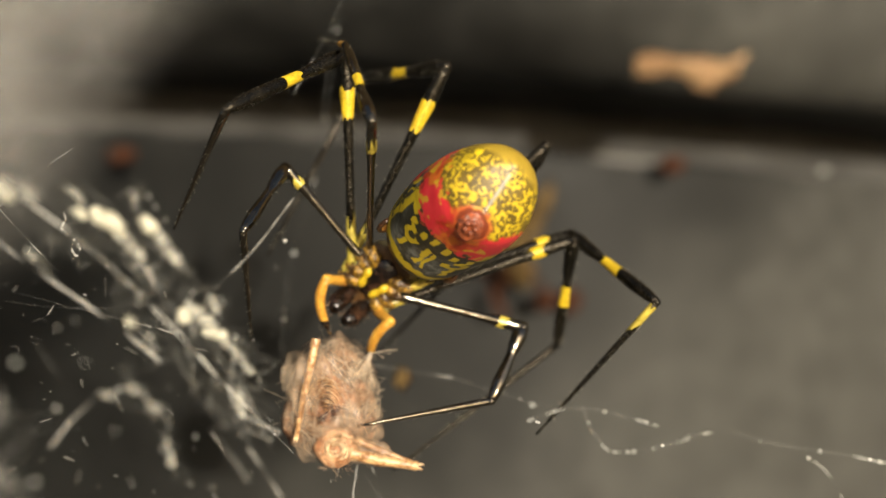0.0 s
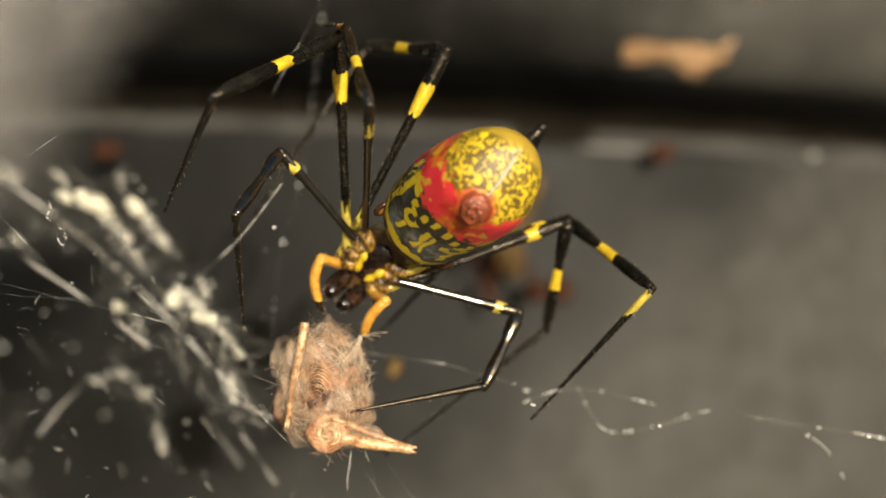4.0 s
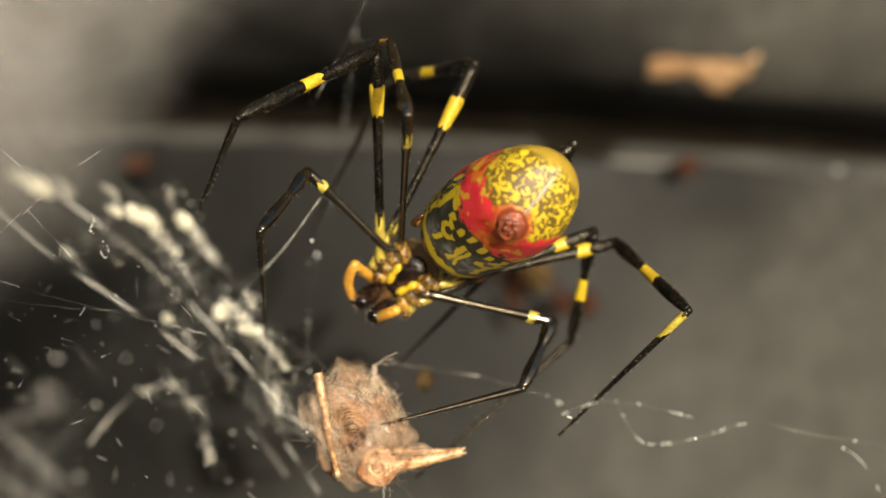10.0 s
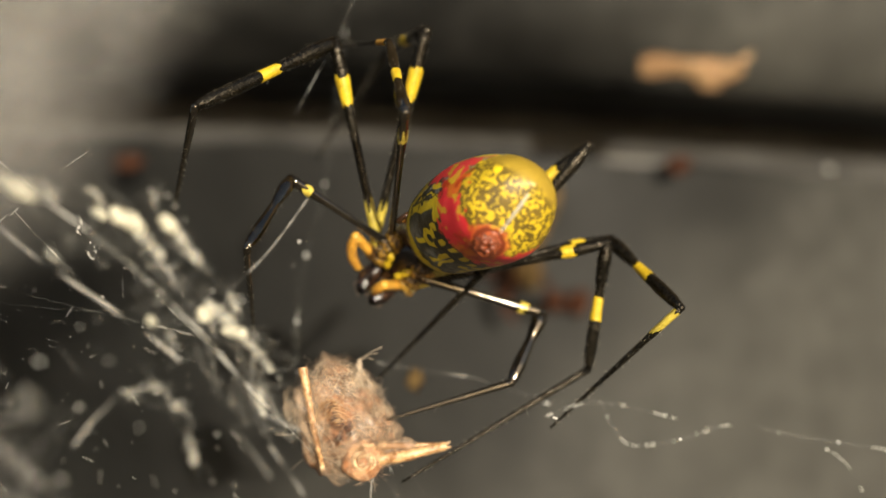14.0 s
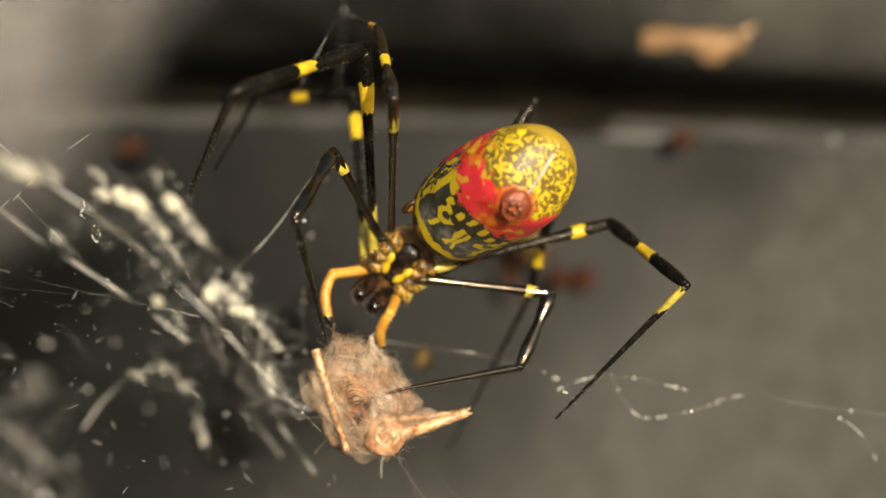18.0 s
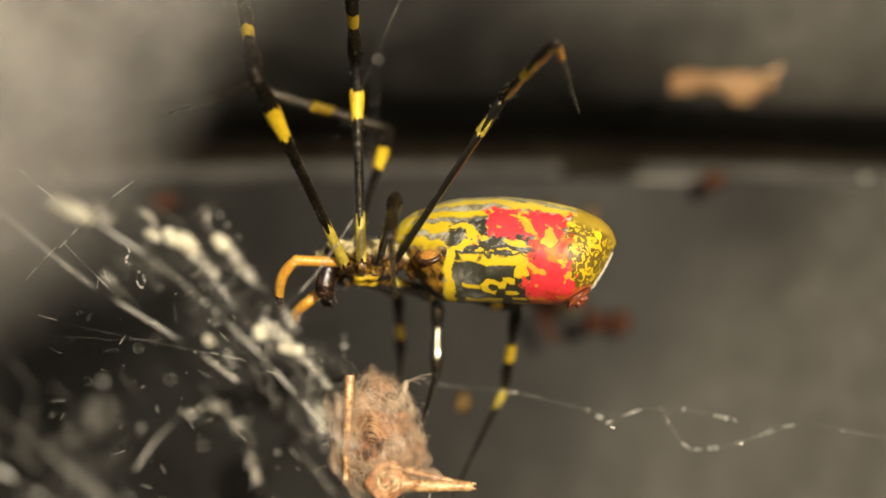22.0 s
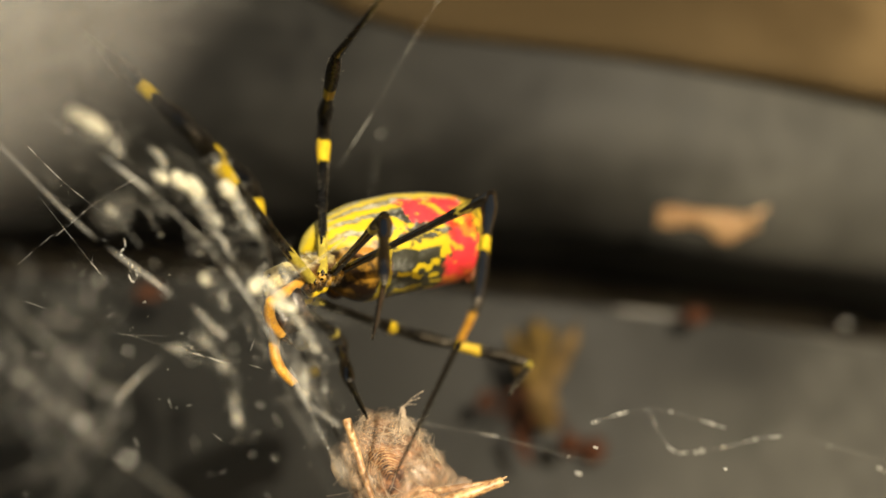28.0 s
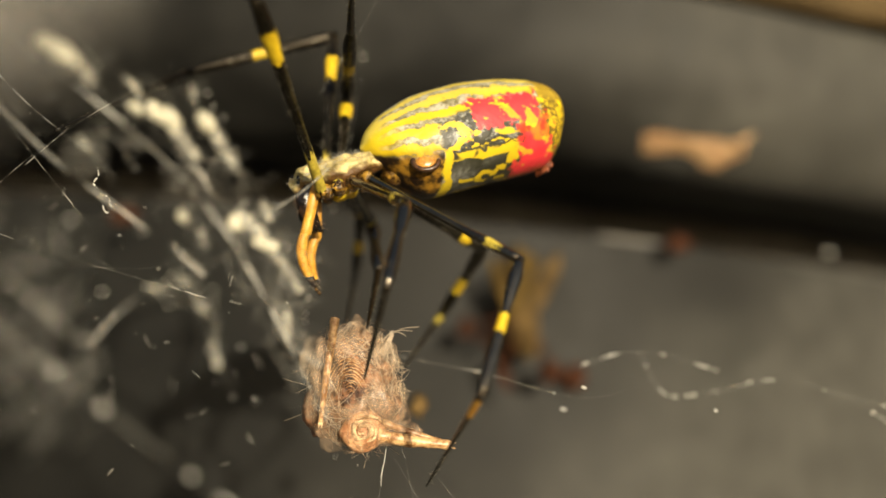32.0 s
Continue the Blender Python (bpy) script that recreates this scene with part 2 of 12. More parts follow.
M_BLACK = black_chitin("black_chitin", (0.0020, 0.0018, 0.0012), (0.008, 0.0066, 0.004), 4200, 0.17, 0.6)
M_GLOSS = black_chitin("glossy_black_chitin", (0.0020, 0.0018, 0.0012), (0.010, 0.008, 0.005), 2600, 0.17, 0.14, 0.10)
for shell, level, index in ((M_BLACK, 0.3, 1.5), (M_GLOSS, 1.0, 1.6)):
    shell.node_tree.nodes["Principled BSDF"].inputs["Specular IOR Level"].default_value = level
    shell.node_tree.nodes["Principled BSDF"].inputs["IOR"].default_value = index
for shell in (M_BLACK, M_GLOSS):
    shell.node_tree.nodes["Principled BSDF"].inputs["Specular Tint"].default_value = (1.0, 0.88, 0.70, 1)
M_YEL = mottled("yellow_chitin", (0.33, 0.215, 0.005), (0.52, 0.365, 0.012), 1300, 0.38, 0.45, 0.00009)
M_ORANGE = mottled("orange_chitin", (0.34, 0.150, 0.014), (0.50, 0.275, 0.035), 1100, 0.36, 0.45, 0.00008)
M_BROWN = mottled("brown_chitin", (0.010, 0.004, 0.002), (0.060, 0.026, 0.009), 700, 0.32, 0.5, 0.00004)
M_AMBER = mottled("amber_chitin", (0.034, 0.015, 0.003), (0.36, 0.20, 0.02), 900, 0.28, 0.5, 0.0002, 0.42, 0.66)


def carapace_skin():
    """Straw-coloured above, dark brown below the rim."""
    n = Net("carapace_skin", 0.4, 0.5)
    x, y, z = n.axes()
    v = n.ramp(n.math("ADD", z, n.math("MULTIPLY", n.noise(900), 1.6)), 0.7, 1.2)
    straw = n.mix(n.ramp(n.noise(900, 4.0, 0.65), 0.34, 0.66), (0.14, 0.10, 0.022), (0.52, 0.43, 0.19))
    brown = n.mix(n.noise(700), (0.018, 0.008, 0.003), (0.16, 0.075, 0.016))
    n.bump(n.noise(2600, 4.0, 0.65), 0.00025, 0.8)
    return n.done(n.mix(v, brown, straw))


M_CARA = carapace_skin()
M_LUNG = mottled("lung_plate", (0.16, 0.06, 0.010), (0.36, 0.17, 0.03), 700, 0.25, 0.5, 0.00006)
M_OLIVE = mottled("olive_chitin", (0.22, 0.17, 0.02), (0.48, 0.38, 0.05), 600, 0.3, 0.6, 0.00005)
M_SPIN = mottled("spinneret_skin", (0.07, 0.017, 0.007), (0.27, 0.065, 0.02), 1500, 0.4, 0.5, 0.00006)
M_JAW = mottled("dark_jaw", (0.003, 0.0016, 0.001), (0.040, 0.018, 0.009), 800, 0.2, 0.6, 0.00012, 0.46, 0.70)
M_HAIR = mottled("bristle", (0.008, 0.007, 0.005), (0.30, 0.27, 0.20), 900, 0.3)
M_PREY = mottled("prey_husk", (0.026, 0.010, 0.0045), (0.26, 0.122, 0.056), 700, 0.5, 0.35, 0.0003, 0.38, 0.64)
M_PREY2 = mottled("prey_pale", (0.30, 0.17, 0.075), (0.58, 0.43, 0.25), 1400, 0.6, 0.25, 0.00015, 0.36, 0.64)
M_PREY3 = mottled("prey_core", (0.27, 0.115, 0.048), (0.50, 0.29, 0.15), 900, 0.5, 0.3, 0.0002)
M_STUMP = mottled("prey_amber", (0.17, 0.075, 0.024), (0.52, 0.33, 0.155), 900, 0.3, 0.4, 0.00006, 0.38, 0.66)
M_FUZZ = mottled("prey_fuzz", (0.080, 0.038, 0.016), (0.52, 0.36, 0.22), 420, 0.5, 0.5, 0.0, 0.42, 0.62)


def graded_panel(name="grey_panel", start=30.0, glint_amount=1.0, level=0.85, blotch=0.14, slope=(0.55, 0.9), span=85.0):
    """Dark moulded panel with paler light towards one end painted into its colour."""
    n = Net(name, 0.5, 0.08)
    x, y, z = n.axes()
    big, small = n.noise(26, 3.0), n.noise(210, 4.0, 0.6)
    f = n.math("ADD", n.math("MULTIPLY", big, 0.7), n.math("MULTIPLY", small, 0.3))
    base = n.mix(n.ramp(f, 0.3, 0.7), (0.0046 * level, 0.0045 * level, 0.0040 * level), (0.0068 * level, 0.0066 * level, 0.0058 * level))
    # brighter light to the right and below, mixed in as pale grey
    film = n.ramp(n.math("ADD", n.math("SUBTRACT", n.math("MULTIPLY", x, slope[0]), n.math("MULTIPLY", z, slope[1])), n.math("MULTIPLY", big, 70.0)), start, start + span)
    lit_grey = n.mix(small, (0.036, 0.0350, 0.0300), (0.063, 0.0612, 0.053))
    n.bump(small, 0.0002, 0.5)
    skin = n.mix(n.math("MULTIPLY", film, n.math("MULTIPLY_ADD", small, 0.6, 0.6)), base, lit_grey)
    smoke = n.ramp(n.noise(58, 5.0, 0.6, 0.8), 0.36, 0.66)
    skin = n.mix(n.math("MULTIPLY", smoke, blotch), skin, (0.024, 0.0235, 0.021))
    # glint along the top edge, painted pale in stretches
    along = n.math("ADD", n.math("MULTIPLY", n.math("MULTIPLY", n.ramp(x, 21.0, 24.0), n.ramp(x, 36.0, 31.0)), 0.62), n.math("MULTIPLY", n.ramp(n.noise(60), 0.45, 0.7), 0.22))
    lip_glint = n.math("MULTIPLY", n.math("MULTIPLY", n.ramp(z, -1.1, -0.7), n.ramp(z, 0.1, -0.1)), n.math("MULTIPLY", along, glint_amount))
    skin = n.mix(lip_glint, skin, (0.14, 0.133, 0.118))
    return n.done(skin, n.math("MULTIPLY_ADD", small, 0.25, 0.4))


def weathered_wood():
    """Brown board with soft stains along the grain, darker towards its left end."""
    n = Net("bare_wood", 0.85, 0.05)
    x, y, z = n.axes()
    grain, stain = n.noise(90, 4.0, 0.6, 0.4, n.stretch(0.25, 1.0, 1.0)), n.noise(30, 3.0)
    f = n.ramp(n.math("ADD", n.math("MULTIPLY", grain, 0.6), n.math("MULTIPLY", stain, 0.4)), 0.35, 0.65)
    dry = n.mix(f, (0.058, 0.0385, 0.0175), (0.138, 0.0970, 0.0480))
    dark_end = n.ramp(n.math("ADD", x, n.math("MULTIPLY", stain, 40.0)), 105.0, 40.0)
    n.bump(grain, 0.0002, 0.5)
    return n.done(n.mix(n.math("MULTIPLY", dark_end, 0.9), dry, (0.024, 0.0165, 0.0075)))


M_PANEL = graded_panel("grey_panel", 60.0, 1.0, 1.45, 0.14, (0.8, 0.9), 52.0)
M_PANEL2 = graded_panel("grey_upper_panel", 34.0, 0.0, 0.9, 0.4, (0.9, 0.2), 44.0)
M_GAP = mottled("gap_black", (0.044, 0.0425, 0.0395), (0.070, 0.068, 0.064), 60, 0.9, 0.03)
M_WOOD = weathered_wood()
M_GROUND = mottled("bare_ground", (0.07, 0.06, 0.045), (0.16, 0.135, 0.10), 6, 0.85, 0.2, 0.004)
M_LEAF = mottled("dry_leaf", (0.24, 0.125, 0.05), (0.46, 0.30, 0.155), 160, 0.65, 0.3, 0.0003)
M_RED = mottled("red_fleck", (0.018, 0.0075, 0.0042), (0.042, 0.0165, 0.0085), 300, 0.7, 0.03)
M_FLY2 = mottled("dry_insect_gold", (0.030, 0.0185, 0.005), (0.085, 0.054, 0.014), 260, 0.7, 0.05, 0.0002)
M_FLY = mottled("dry_insect", (0.030, 0.0185, 0.006), (0.100, 0.064, 0.024), 260, 0.7, 0.05, 0.0002)


def silk(name, colour, clear, scale=260, spread=0.3):
    n = Net(name, 0.35, 0.5)
    n.bsdf.inputs["Base Color"].default_value = (*colour, 1)
    n.bsdf.inputs["Alpha"].default_value = 1.0
    t = n.node("ShaderNodeBsdfTransparent")
    m = n.node("ShaderNodeMixShader")
    v = n.ramp(n.noise(scale, 3.0), 0.3, 0.7)
    n.put(m.inputs[0], n.math("MULTIPLY_ADD", v, spread, clear - spread / 2))
    glow, both = n.node("ShaderNodeBsdfTranslucent"), n.node("ShaderNodeMixShader")
    glow.inputs["Color"].default_value = (*colour, 1)
    both.inputs[0].default_value = 0.2
    n.tree.links.new(n.bsdf.outputs[0], both.inputs[1])
    n.tree.links.new(glow.outputs[0], both.inputs[2])
    n.tree.links.new(both.outputs[0], m.inputs[1])
    n.tree.links.new(t.outputs[0], m.inputs[2])
    n.tree.links.new(m.outputs[0], n.tree.nodes["Material Output"].inputs["Surface"])
    return n.mat


M_SILK = silk("silk", (0.62, 0.59, 0.51), 0.45)
M_THREAD = silk("fine_silk", (0.70, 0.68, 0.60), 0.78)
M_SHEET = silk("sheet_silk", (0.36, 0.35, 0.32), 0.5)
M_FAINT = silk("faint_silk", (0.60, 0.58, 0.51), 0.84)
M_WRAP = silk("wrap_film", (0.52, 0.37, 0.24), 0.85, 420, 0.3)
M_FLUFF = silk("silk_fluff", (0.58, 0.44, 0.29), 0.87, 700, 0.24)


def gauze():
    """Thin grey silk, see-through, closest woven towards one corner."""
    n = Net("gauze_silk", 0.8, 0.05)
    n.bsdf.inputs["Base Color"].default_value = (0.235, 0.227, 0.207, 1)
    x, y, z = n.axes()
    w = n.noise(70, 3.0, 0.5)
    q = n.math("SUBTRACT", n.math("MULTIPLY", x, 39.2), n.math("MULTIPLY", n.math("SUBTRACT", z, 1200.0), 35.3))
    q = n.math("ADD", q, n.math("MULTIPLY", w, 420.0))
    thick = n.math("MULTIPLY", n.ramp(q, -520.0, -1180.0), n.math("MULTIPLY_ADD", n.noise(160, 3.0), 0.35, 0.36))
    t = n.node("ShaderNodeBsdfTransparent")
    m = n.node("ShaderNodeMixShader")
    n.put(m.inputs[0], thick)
    n.tree.links.new(t.outputs[0], m.inputs[1])
    n.tree.links.new(n.bsdf.outputs[0], m.inputs[2])
    n.tree.links.new(m.outputs[0], n.tree.nodes["Material Output"].inputs["Surface"])
    return n.mat


M_GAUZE = gauze()

M_CREAM = silk("cream_silk", (0.78, 0.75, 0.58), 0.42, 1500, 0.6)
M_MIST = silk("hazy_silk", (0.64, 0.62, 0.555), 0.865)
M_HAZE = silk("clot_haze", (0.62, 0.60, 0.50), 0.79, 900, 0.36)
M_STREAK = silk("pale_streak_skin", (0.62, 0.60, 0.55), 0.62)
M_WEFT = silk("wrap_fibre", (0.60, 0.49, 0.36), 0.45)
M_BEAD = silk("glue_drop", (0.76, 0.75, 0.69), 0.4)
M_SPECK = silk("glinting_silk", (0.85, 0.83, 0.76), 0.15)


# ---- mesh helpers ----
def mesh_of(bm, name, materials, smooth=True):
    me = bpy.data.meshes.new(name)
    bm.to_mesh(me)
    bm.free()
    for m in materials if isinstance(materials, (list, tuple)) else (materials,):
        me.materials.append(m)
    if smooth:
        me.polygons.foreach_set("use_smooth", [True] * len(me.polygons))
    return me


def part(name, bm, material, parent=None, label="", at=None, smooth=True):
    ob = new(name, mesh_of(bm, name, material, smooth))
    if parent:
        ob.parent = parent
    if at is not None:
        ob.matrix_basis = at
    if label:
        ob["label"] = label
    return ob


def tube(bm, pts, radii, sides=8, mat=0, caps=True):
    """A round tube along pts with a radius at each."""
    pts = [Vector(p) for p in pts]
    rings, up = [], None
    for i, p in enumerate(pts):
        d = (pts[min(i + 1, len(pts) - 1)] - pts[max(i - 1, 0)]).normalized()
        if up is None:
            up = d.orthogonal().normalized()
        up = (up - d * up.dot(d)).normalized()
        side = d.cross(up)
        r = radii[i] if isinstance(radii, (list, tuple)) else radii
        rings.append([bm.verts.new(p + (up * math.cos(a) + side * math.sin(a)) * r)
                      for a in (2 * math.pi * k / sides for k in range(sides))])
    for a, b in zip(rings, rings[1:]):
        for k in range(sides):
            f = bm.faces.new((a[k], a[(k + 1) % sides], b[(k + 1) % sides], b[k]))
            f.material_index = mat
    if caps:
        for ring in (rings[0][::-1], rings[-1]):
            bm.faces.new(ring).material_index = mat
    return rings


def ball(bm, centre, size, sub=2, turn=None, mat=0, rough=0.0):
    """An ellipsoid, with an uneven surface where rough is set."""
    got = bmesh.ops.create_icosphere(bm, subdivisions=sub, radius=1.0)
    size = Vector(size) if not isinstance(size, (int, float)) else Vector((size,) * 3)
    for v in got["verts"]:
        k = 1 + rough * noise.noise(v.co * 2.3 + Vector(centre) * 900)
        c = Vector((v.co.x * size.x, v.co.y * size.y, v.co.z * size.z)) * k
        v.co = (turn @ c if turn is not None else c) + Vector(centre)
    for f in {f for v in got["verts"] for f in v.link_faces}:
        f.material_index = mat


def pt(x, y, z):
    """A place from millimetres right of, ahead of and above the first standpoint."""
    return Vector((x * MM, y * MM, 1.2 + z * MM))


def S(u, v, d):
    """The place d mm ahead that lies u right of and v below the upper left corner of the first view, in 1/1568 of its width."""
    return pt((u - 784) / 2153.9 * d, d, (441 - v) / 2153.9 * d)


# ---- setting: the panels, the gap between them and the board above ----
LEAN = Matrix.Translation(pt(0, 175, 15.2)) @ Matrix.Rotation(radians(3.6), 4, "Y")


def bow(x):
    """How far the panels curve back at x mm from the middle."""
    a = abs(x)
    return 0.0034 * a * a if a < 110 else 0.0034 * 110 * 110 + 52.0 * (1 - math.exp((110 - a) / 70))


def panel(name, profile, material, label, bend=1.0, rise=None):
    """A panel of some thickness: a closed outline of (depth, height) in mm run along the wall."""
    bm = bmesh.new()
    xs = [-1600, -900, -560, -380, -260, -200, -170] + list(range(-140, 141, 10)) + [170, 200, 260, 380, 560, 900, 1600]
    rings = [[bm.verts.new(Vector((x, y + bend * bow(x), z + (rise(x) if rise else 0))) * MM) for y, z in profile] for x in xs]
    n = len(profile)
    for a, b in zip(rings, rings[1:]):
        for k in range(n):
            bm.faces.new((a[k], a[(k + 1) % n], b[(k + 1) % n], b[k]))
    bm.faces.new(rings[0])
    bm.faces.new(rings[-1][::-1])
    bmesh.ops.recalc_face_normals(bm, faces=bm.faces[:])
    ob = part(name, bm, material, None, label, LEAN)
    return tagged(ob, label, "wall", "", "structure")


def arc(cy, cz, ry, rz, a0, a1, n=10):
    return [(cy + ry * math.cos(radians(a0 + (a1 - a0) * i / n)), cz + rz * math.sin(radians(a0 + (a1 - a0) * i / n))) for i in range(n + 1)]


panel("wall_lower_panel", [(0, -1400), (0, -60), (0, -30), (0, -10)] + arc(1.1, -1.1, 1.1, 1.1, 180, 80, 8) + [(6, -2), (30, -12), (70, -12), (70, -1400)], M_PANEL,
      "dull dark grey curved panel with a glint painted along its rounded top edge")
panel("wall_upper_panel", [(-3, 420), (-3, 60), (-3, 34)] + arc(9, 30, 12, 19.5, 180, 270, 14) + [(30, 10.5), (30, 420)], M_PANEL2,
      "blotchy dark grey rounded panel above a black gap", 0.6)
panel("wall_gap", [(34, -14), (70, -14), (70, 40), (34, 40)], M_GAP, "deep black gap between two grey panels", 0.6)
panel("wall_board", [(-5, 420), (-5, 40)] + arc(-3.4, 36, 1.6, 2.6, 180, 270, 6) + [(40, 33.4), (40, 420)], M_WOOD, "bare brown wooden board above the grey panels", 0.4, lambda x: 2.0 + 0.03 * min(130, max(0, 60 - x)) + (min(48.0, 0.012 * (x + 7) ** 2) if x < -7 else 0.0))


def ground():
    bm = bmesh.new()
    n, half = 16, 40.0
    vs = [[bm.verts.new((-half + 2 * half * i / n, -half + 2 * half * k / n, 0.02 * noise.noise(Vector((i, k, 0.5))))) for k in range(n + 1)] for i in range(n + 1)]
    for i in range(n):
        for k in range(n):
            bm.faces.new((vs[i][k], vs[i + 1][k], vs[i + 1][k + 1], vs[i][k + 1]))
    tagged(part("ground", bm, M_GROUND), "bare grey-brown ground below the wall", "ground", "", "structure")


ground()


# ---- debris on the panels ----
def dry_leaf():
    root = tagged(new("dry_leaf"), "crumpled orange-tan piece of dry leaf on the panel", "leaf")
    root.matrix_basis = Matrix.Translation(pt(34.02, 170, 25.33)) @ pose(0, 0, 0, 0, 2, 0)
    bm = bmesh.new()
    nx, nz = 26, 9
    grid = []
    for i in range(nx + 1):
        row = []
        for k in range(nz + 1):
            u, v = i / nx, k / nz - 0.5
            wide = (0.55 + 0.45 * math.sin(math.pi * min(1, u * 1.05))) * (2.9 + 0.9 * math.sin(u * 9 + 1))
            x = (u - 0.5) * 14.5
            z = v * wide * 1.2 + 0.4 * math.sin(u * 6) - (1.6 if 0.55 < u < 0.8 and v < 0 else 0) * (-v)
            y = -0.9 * math.cos(v * 3.2) + 0.7 * noise.noise(Vector((u * 5, v * 3, 1.3)))
            row.append(bm.verts.new(Vector((x, y, z)) * MM))
        grid.append(row)
    for a, b in zip(grid, grid[1:]):
        for k in range(nz):
            bm.faces.new((a[k], b[k], b[k + 1], a[k + 1]))
    bmesh.ops.solidify(bm, geom=bm.faces[:], thickness=0.25 * MM)
    part("blade", bm, M_LEAF, root)
    bm = bmesh.new()
    tube(bm, [Vector((5.5, -0.8, 0.6)) * MM, Vector((7.4, -1.2, 1.4)) * MM, Vector((8.2, -1.0, 2.2)) * MM], [0.5 * MM, 0.35 * MM, 0.15 * MM], 6)
    part("stalk", bm, M_LEAF, root)


dry_leaf()


def dry_insect():
    root = tagged(new("dry_insect"), "dry dead insect with raised pale wings on the panel", "insect")
    root.matrix_basis = Matrix.Translation(pt(9.98, 168, 0.86))
    bm = bmesh.new()
    ball(bm, (0, 0, -1.5 * MM), (2.0 * MM, 1.6 * MM, 3.2 * MM), 3, None, 0, 0.5)
    ball(bm, (1.0 * MM, -0.3 * MM, -4.2 * MM), (1.6 * MM, 1.3 * MM, 2.0 * MM), 3, None, 0, 0.5)
    part("body", bm, M_FLY, root)
    bm = bmesh.new()
    ball(bm, (0, 0.4 * MM, 5.4 * MM), (2.2 * MM, 1.0 * MM, 3.6 * MM), 3, None, 0, 0.6)
    part("tail", bm, M_FLY2, root, "golden brown tail")
    for x, lean, wide, long, m in ((-0.9, -22, 1.0, 4.4, M_FLY2), (0.9, 24, 1.15, 5.2, M_FLY), (-0.2, -3, 1.1, 5.0, M_FLY2)):
        bm = bmesh.new()
        ball(bm, (0, 0, long * MM), (wide * MM, 0.25 * MM, long * MM), 3, None, 0, 0.35)
        part("wing", bm, m, root, "", pose(x * MM, -1.2 * MM, -1.0 * MM, 0, lean, 0))
    for x, z, w, h in ((-7.3, -2.4, 2.0, 1.2), (-2.4, -8.3, 1.1, 2.3), (4.2, -7.8, 1.9, 1.5), (-4.4, -3.6, 1.6, 0.7)):
        bm = bmesh.new()
        ball(bm, (x * MM, 0, z * MM), (w * 0.7 * MM, 0.5 * MM, h * MM), 3, Matrix.Rotation(radians(x * 9), 3, "Y"), 0, 0.9)
        tube(bm, [Vector((x * 0.2, -0.5, z * 0.3)) * MM, Vector((x * 0.7, -1.0, z * 0.6)) * MM, Vector((x, 0, z)) * MM], [0.4 * MM, 0.3 * MM, 0.2 * MM], 5)
        part("leg", bm, M_RED, root, "dark red crumpled leg")


dry_insect()


def fleck(x, z, w, h):
    bm = bmesh.new()
    ball(bm, (0, 0, 0), (w * MM, 0.7 * MM, h * MM), 2, None, 0, 0.5)
    tagged(part("red_fleck", bm, M_RED, None, "", Matrix.Translation(pt(x, 174, z))), "small dark red fleck stuck on the panel", "speck", "red flecks")


for q in (pt(32.8, 174, 12.2), pt(-45.96, 174, 13.65), pt(9.77, 174, -3.15), pt(18.26, 174, -7.19)):
    fleck(q.x / MM, (q.z - 1.2) / MM, rng.uniform(1.6, 2.6), rng.uniform(1.2, 2.6))


# ---- the web ----
def droplets(bm, pts, r0, r1, step, mat=0):
    """Drops at uneven distances, about one every step."""
    for a, b in zip(pts, pts[1:]):
        if rng.random() < (Vector(b) - Vector(a)).length / step:
            c = Vector(a).lerp(Vector(b), rng.random())
            q = rng.uniform(r0, r1)
            ball(bm, c, (q, q, q * rng.uniform(0.8, 1.2)), 2, None, mat)


def smooth_line(pts, n=6, jitter=0.0):
    """Catmull-Rom line through pts."""
    q = [pts[0] * 2 - pts[1]] + list(pts) + [pts[-1] * 2 - pts[-2]]
    out = []
    for i in range(1, len(q) - 2):
        a, b, c, d = q[i - 1:i + 3]
        for k in range(n):
            t = k / n
            p = 0.5 * (2 * b + (c - a) * t + (2 * a - 5 * b + 4 * c - d) * t * t + (3 * b - a - 3 * c + d) * t ** 3)
            out.append(p + Vector([rng.uniform(-jitter, jitter) for _ in range(3)]))
    return out + [pts[-1]]


def strand(pts, r, beads=None, label="taut silk thread of the web", jitter=0.0, dash=0.0, material=None):
    """A thread so fine that mostly its drops and thickened stretches show."""
    bm = bmesh.new()
    line = smooth_line(pts, 8, jitter * MM)
    tube(bm, line, r * MM, 5, 0)
    k = 0
    while k < len(line) - 3:
        if rng.random() < dash:
            n = rng.randint(2, 5)
            seg = line[k:k + n + 1]
            w = max(r, 0.012) * rng.uniform(1.4, 2.6) * MM
            tube(bm, seg, [w * (0.5 if i in (0, len(seg) - 1) else 1) for i in range(len(seg))], 6, 1)
            k += n
        k += 1
    if beads:
        droplets(bm, line, beads[0] * MM, beads[1] * MM, beads[2] * MM, 1)
    ob = part("silk_thread", bm, [material or M_THREAD, M_BEAD])
    return tagged(ob, label, "spider web", "web threads")


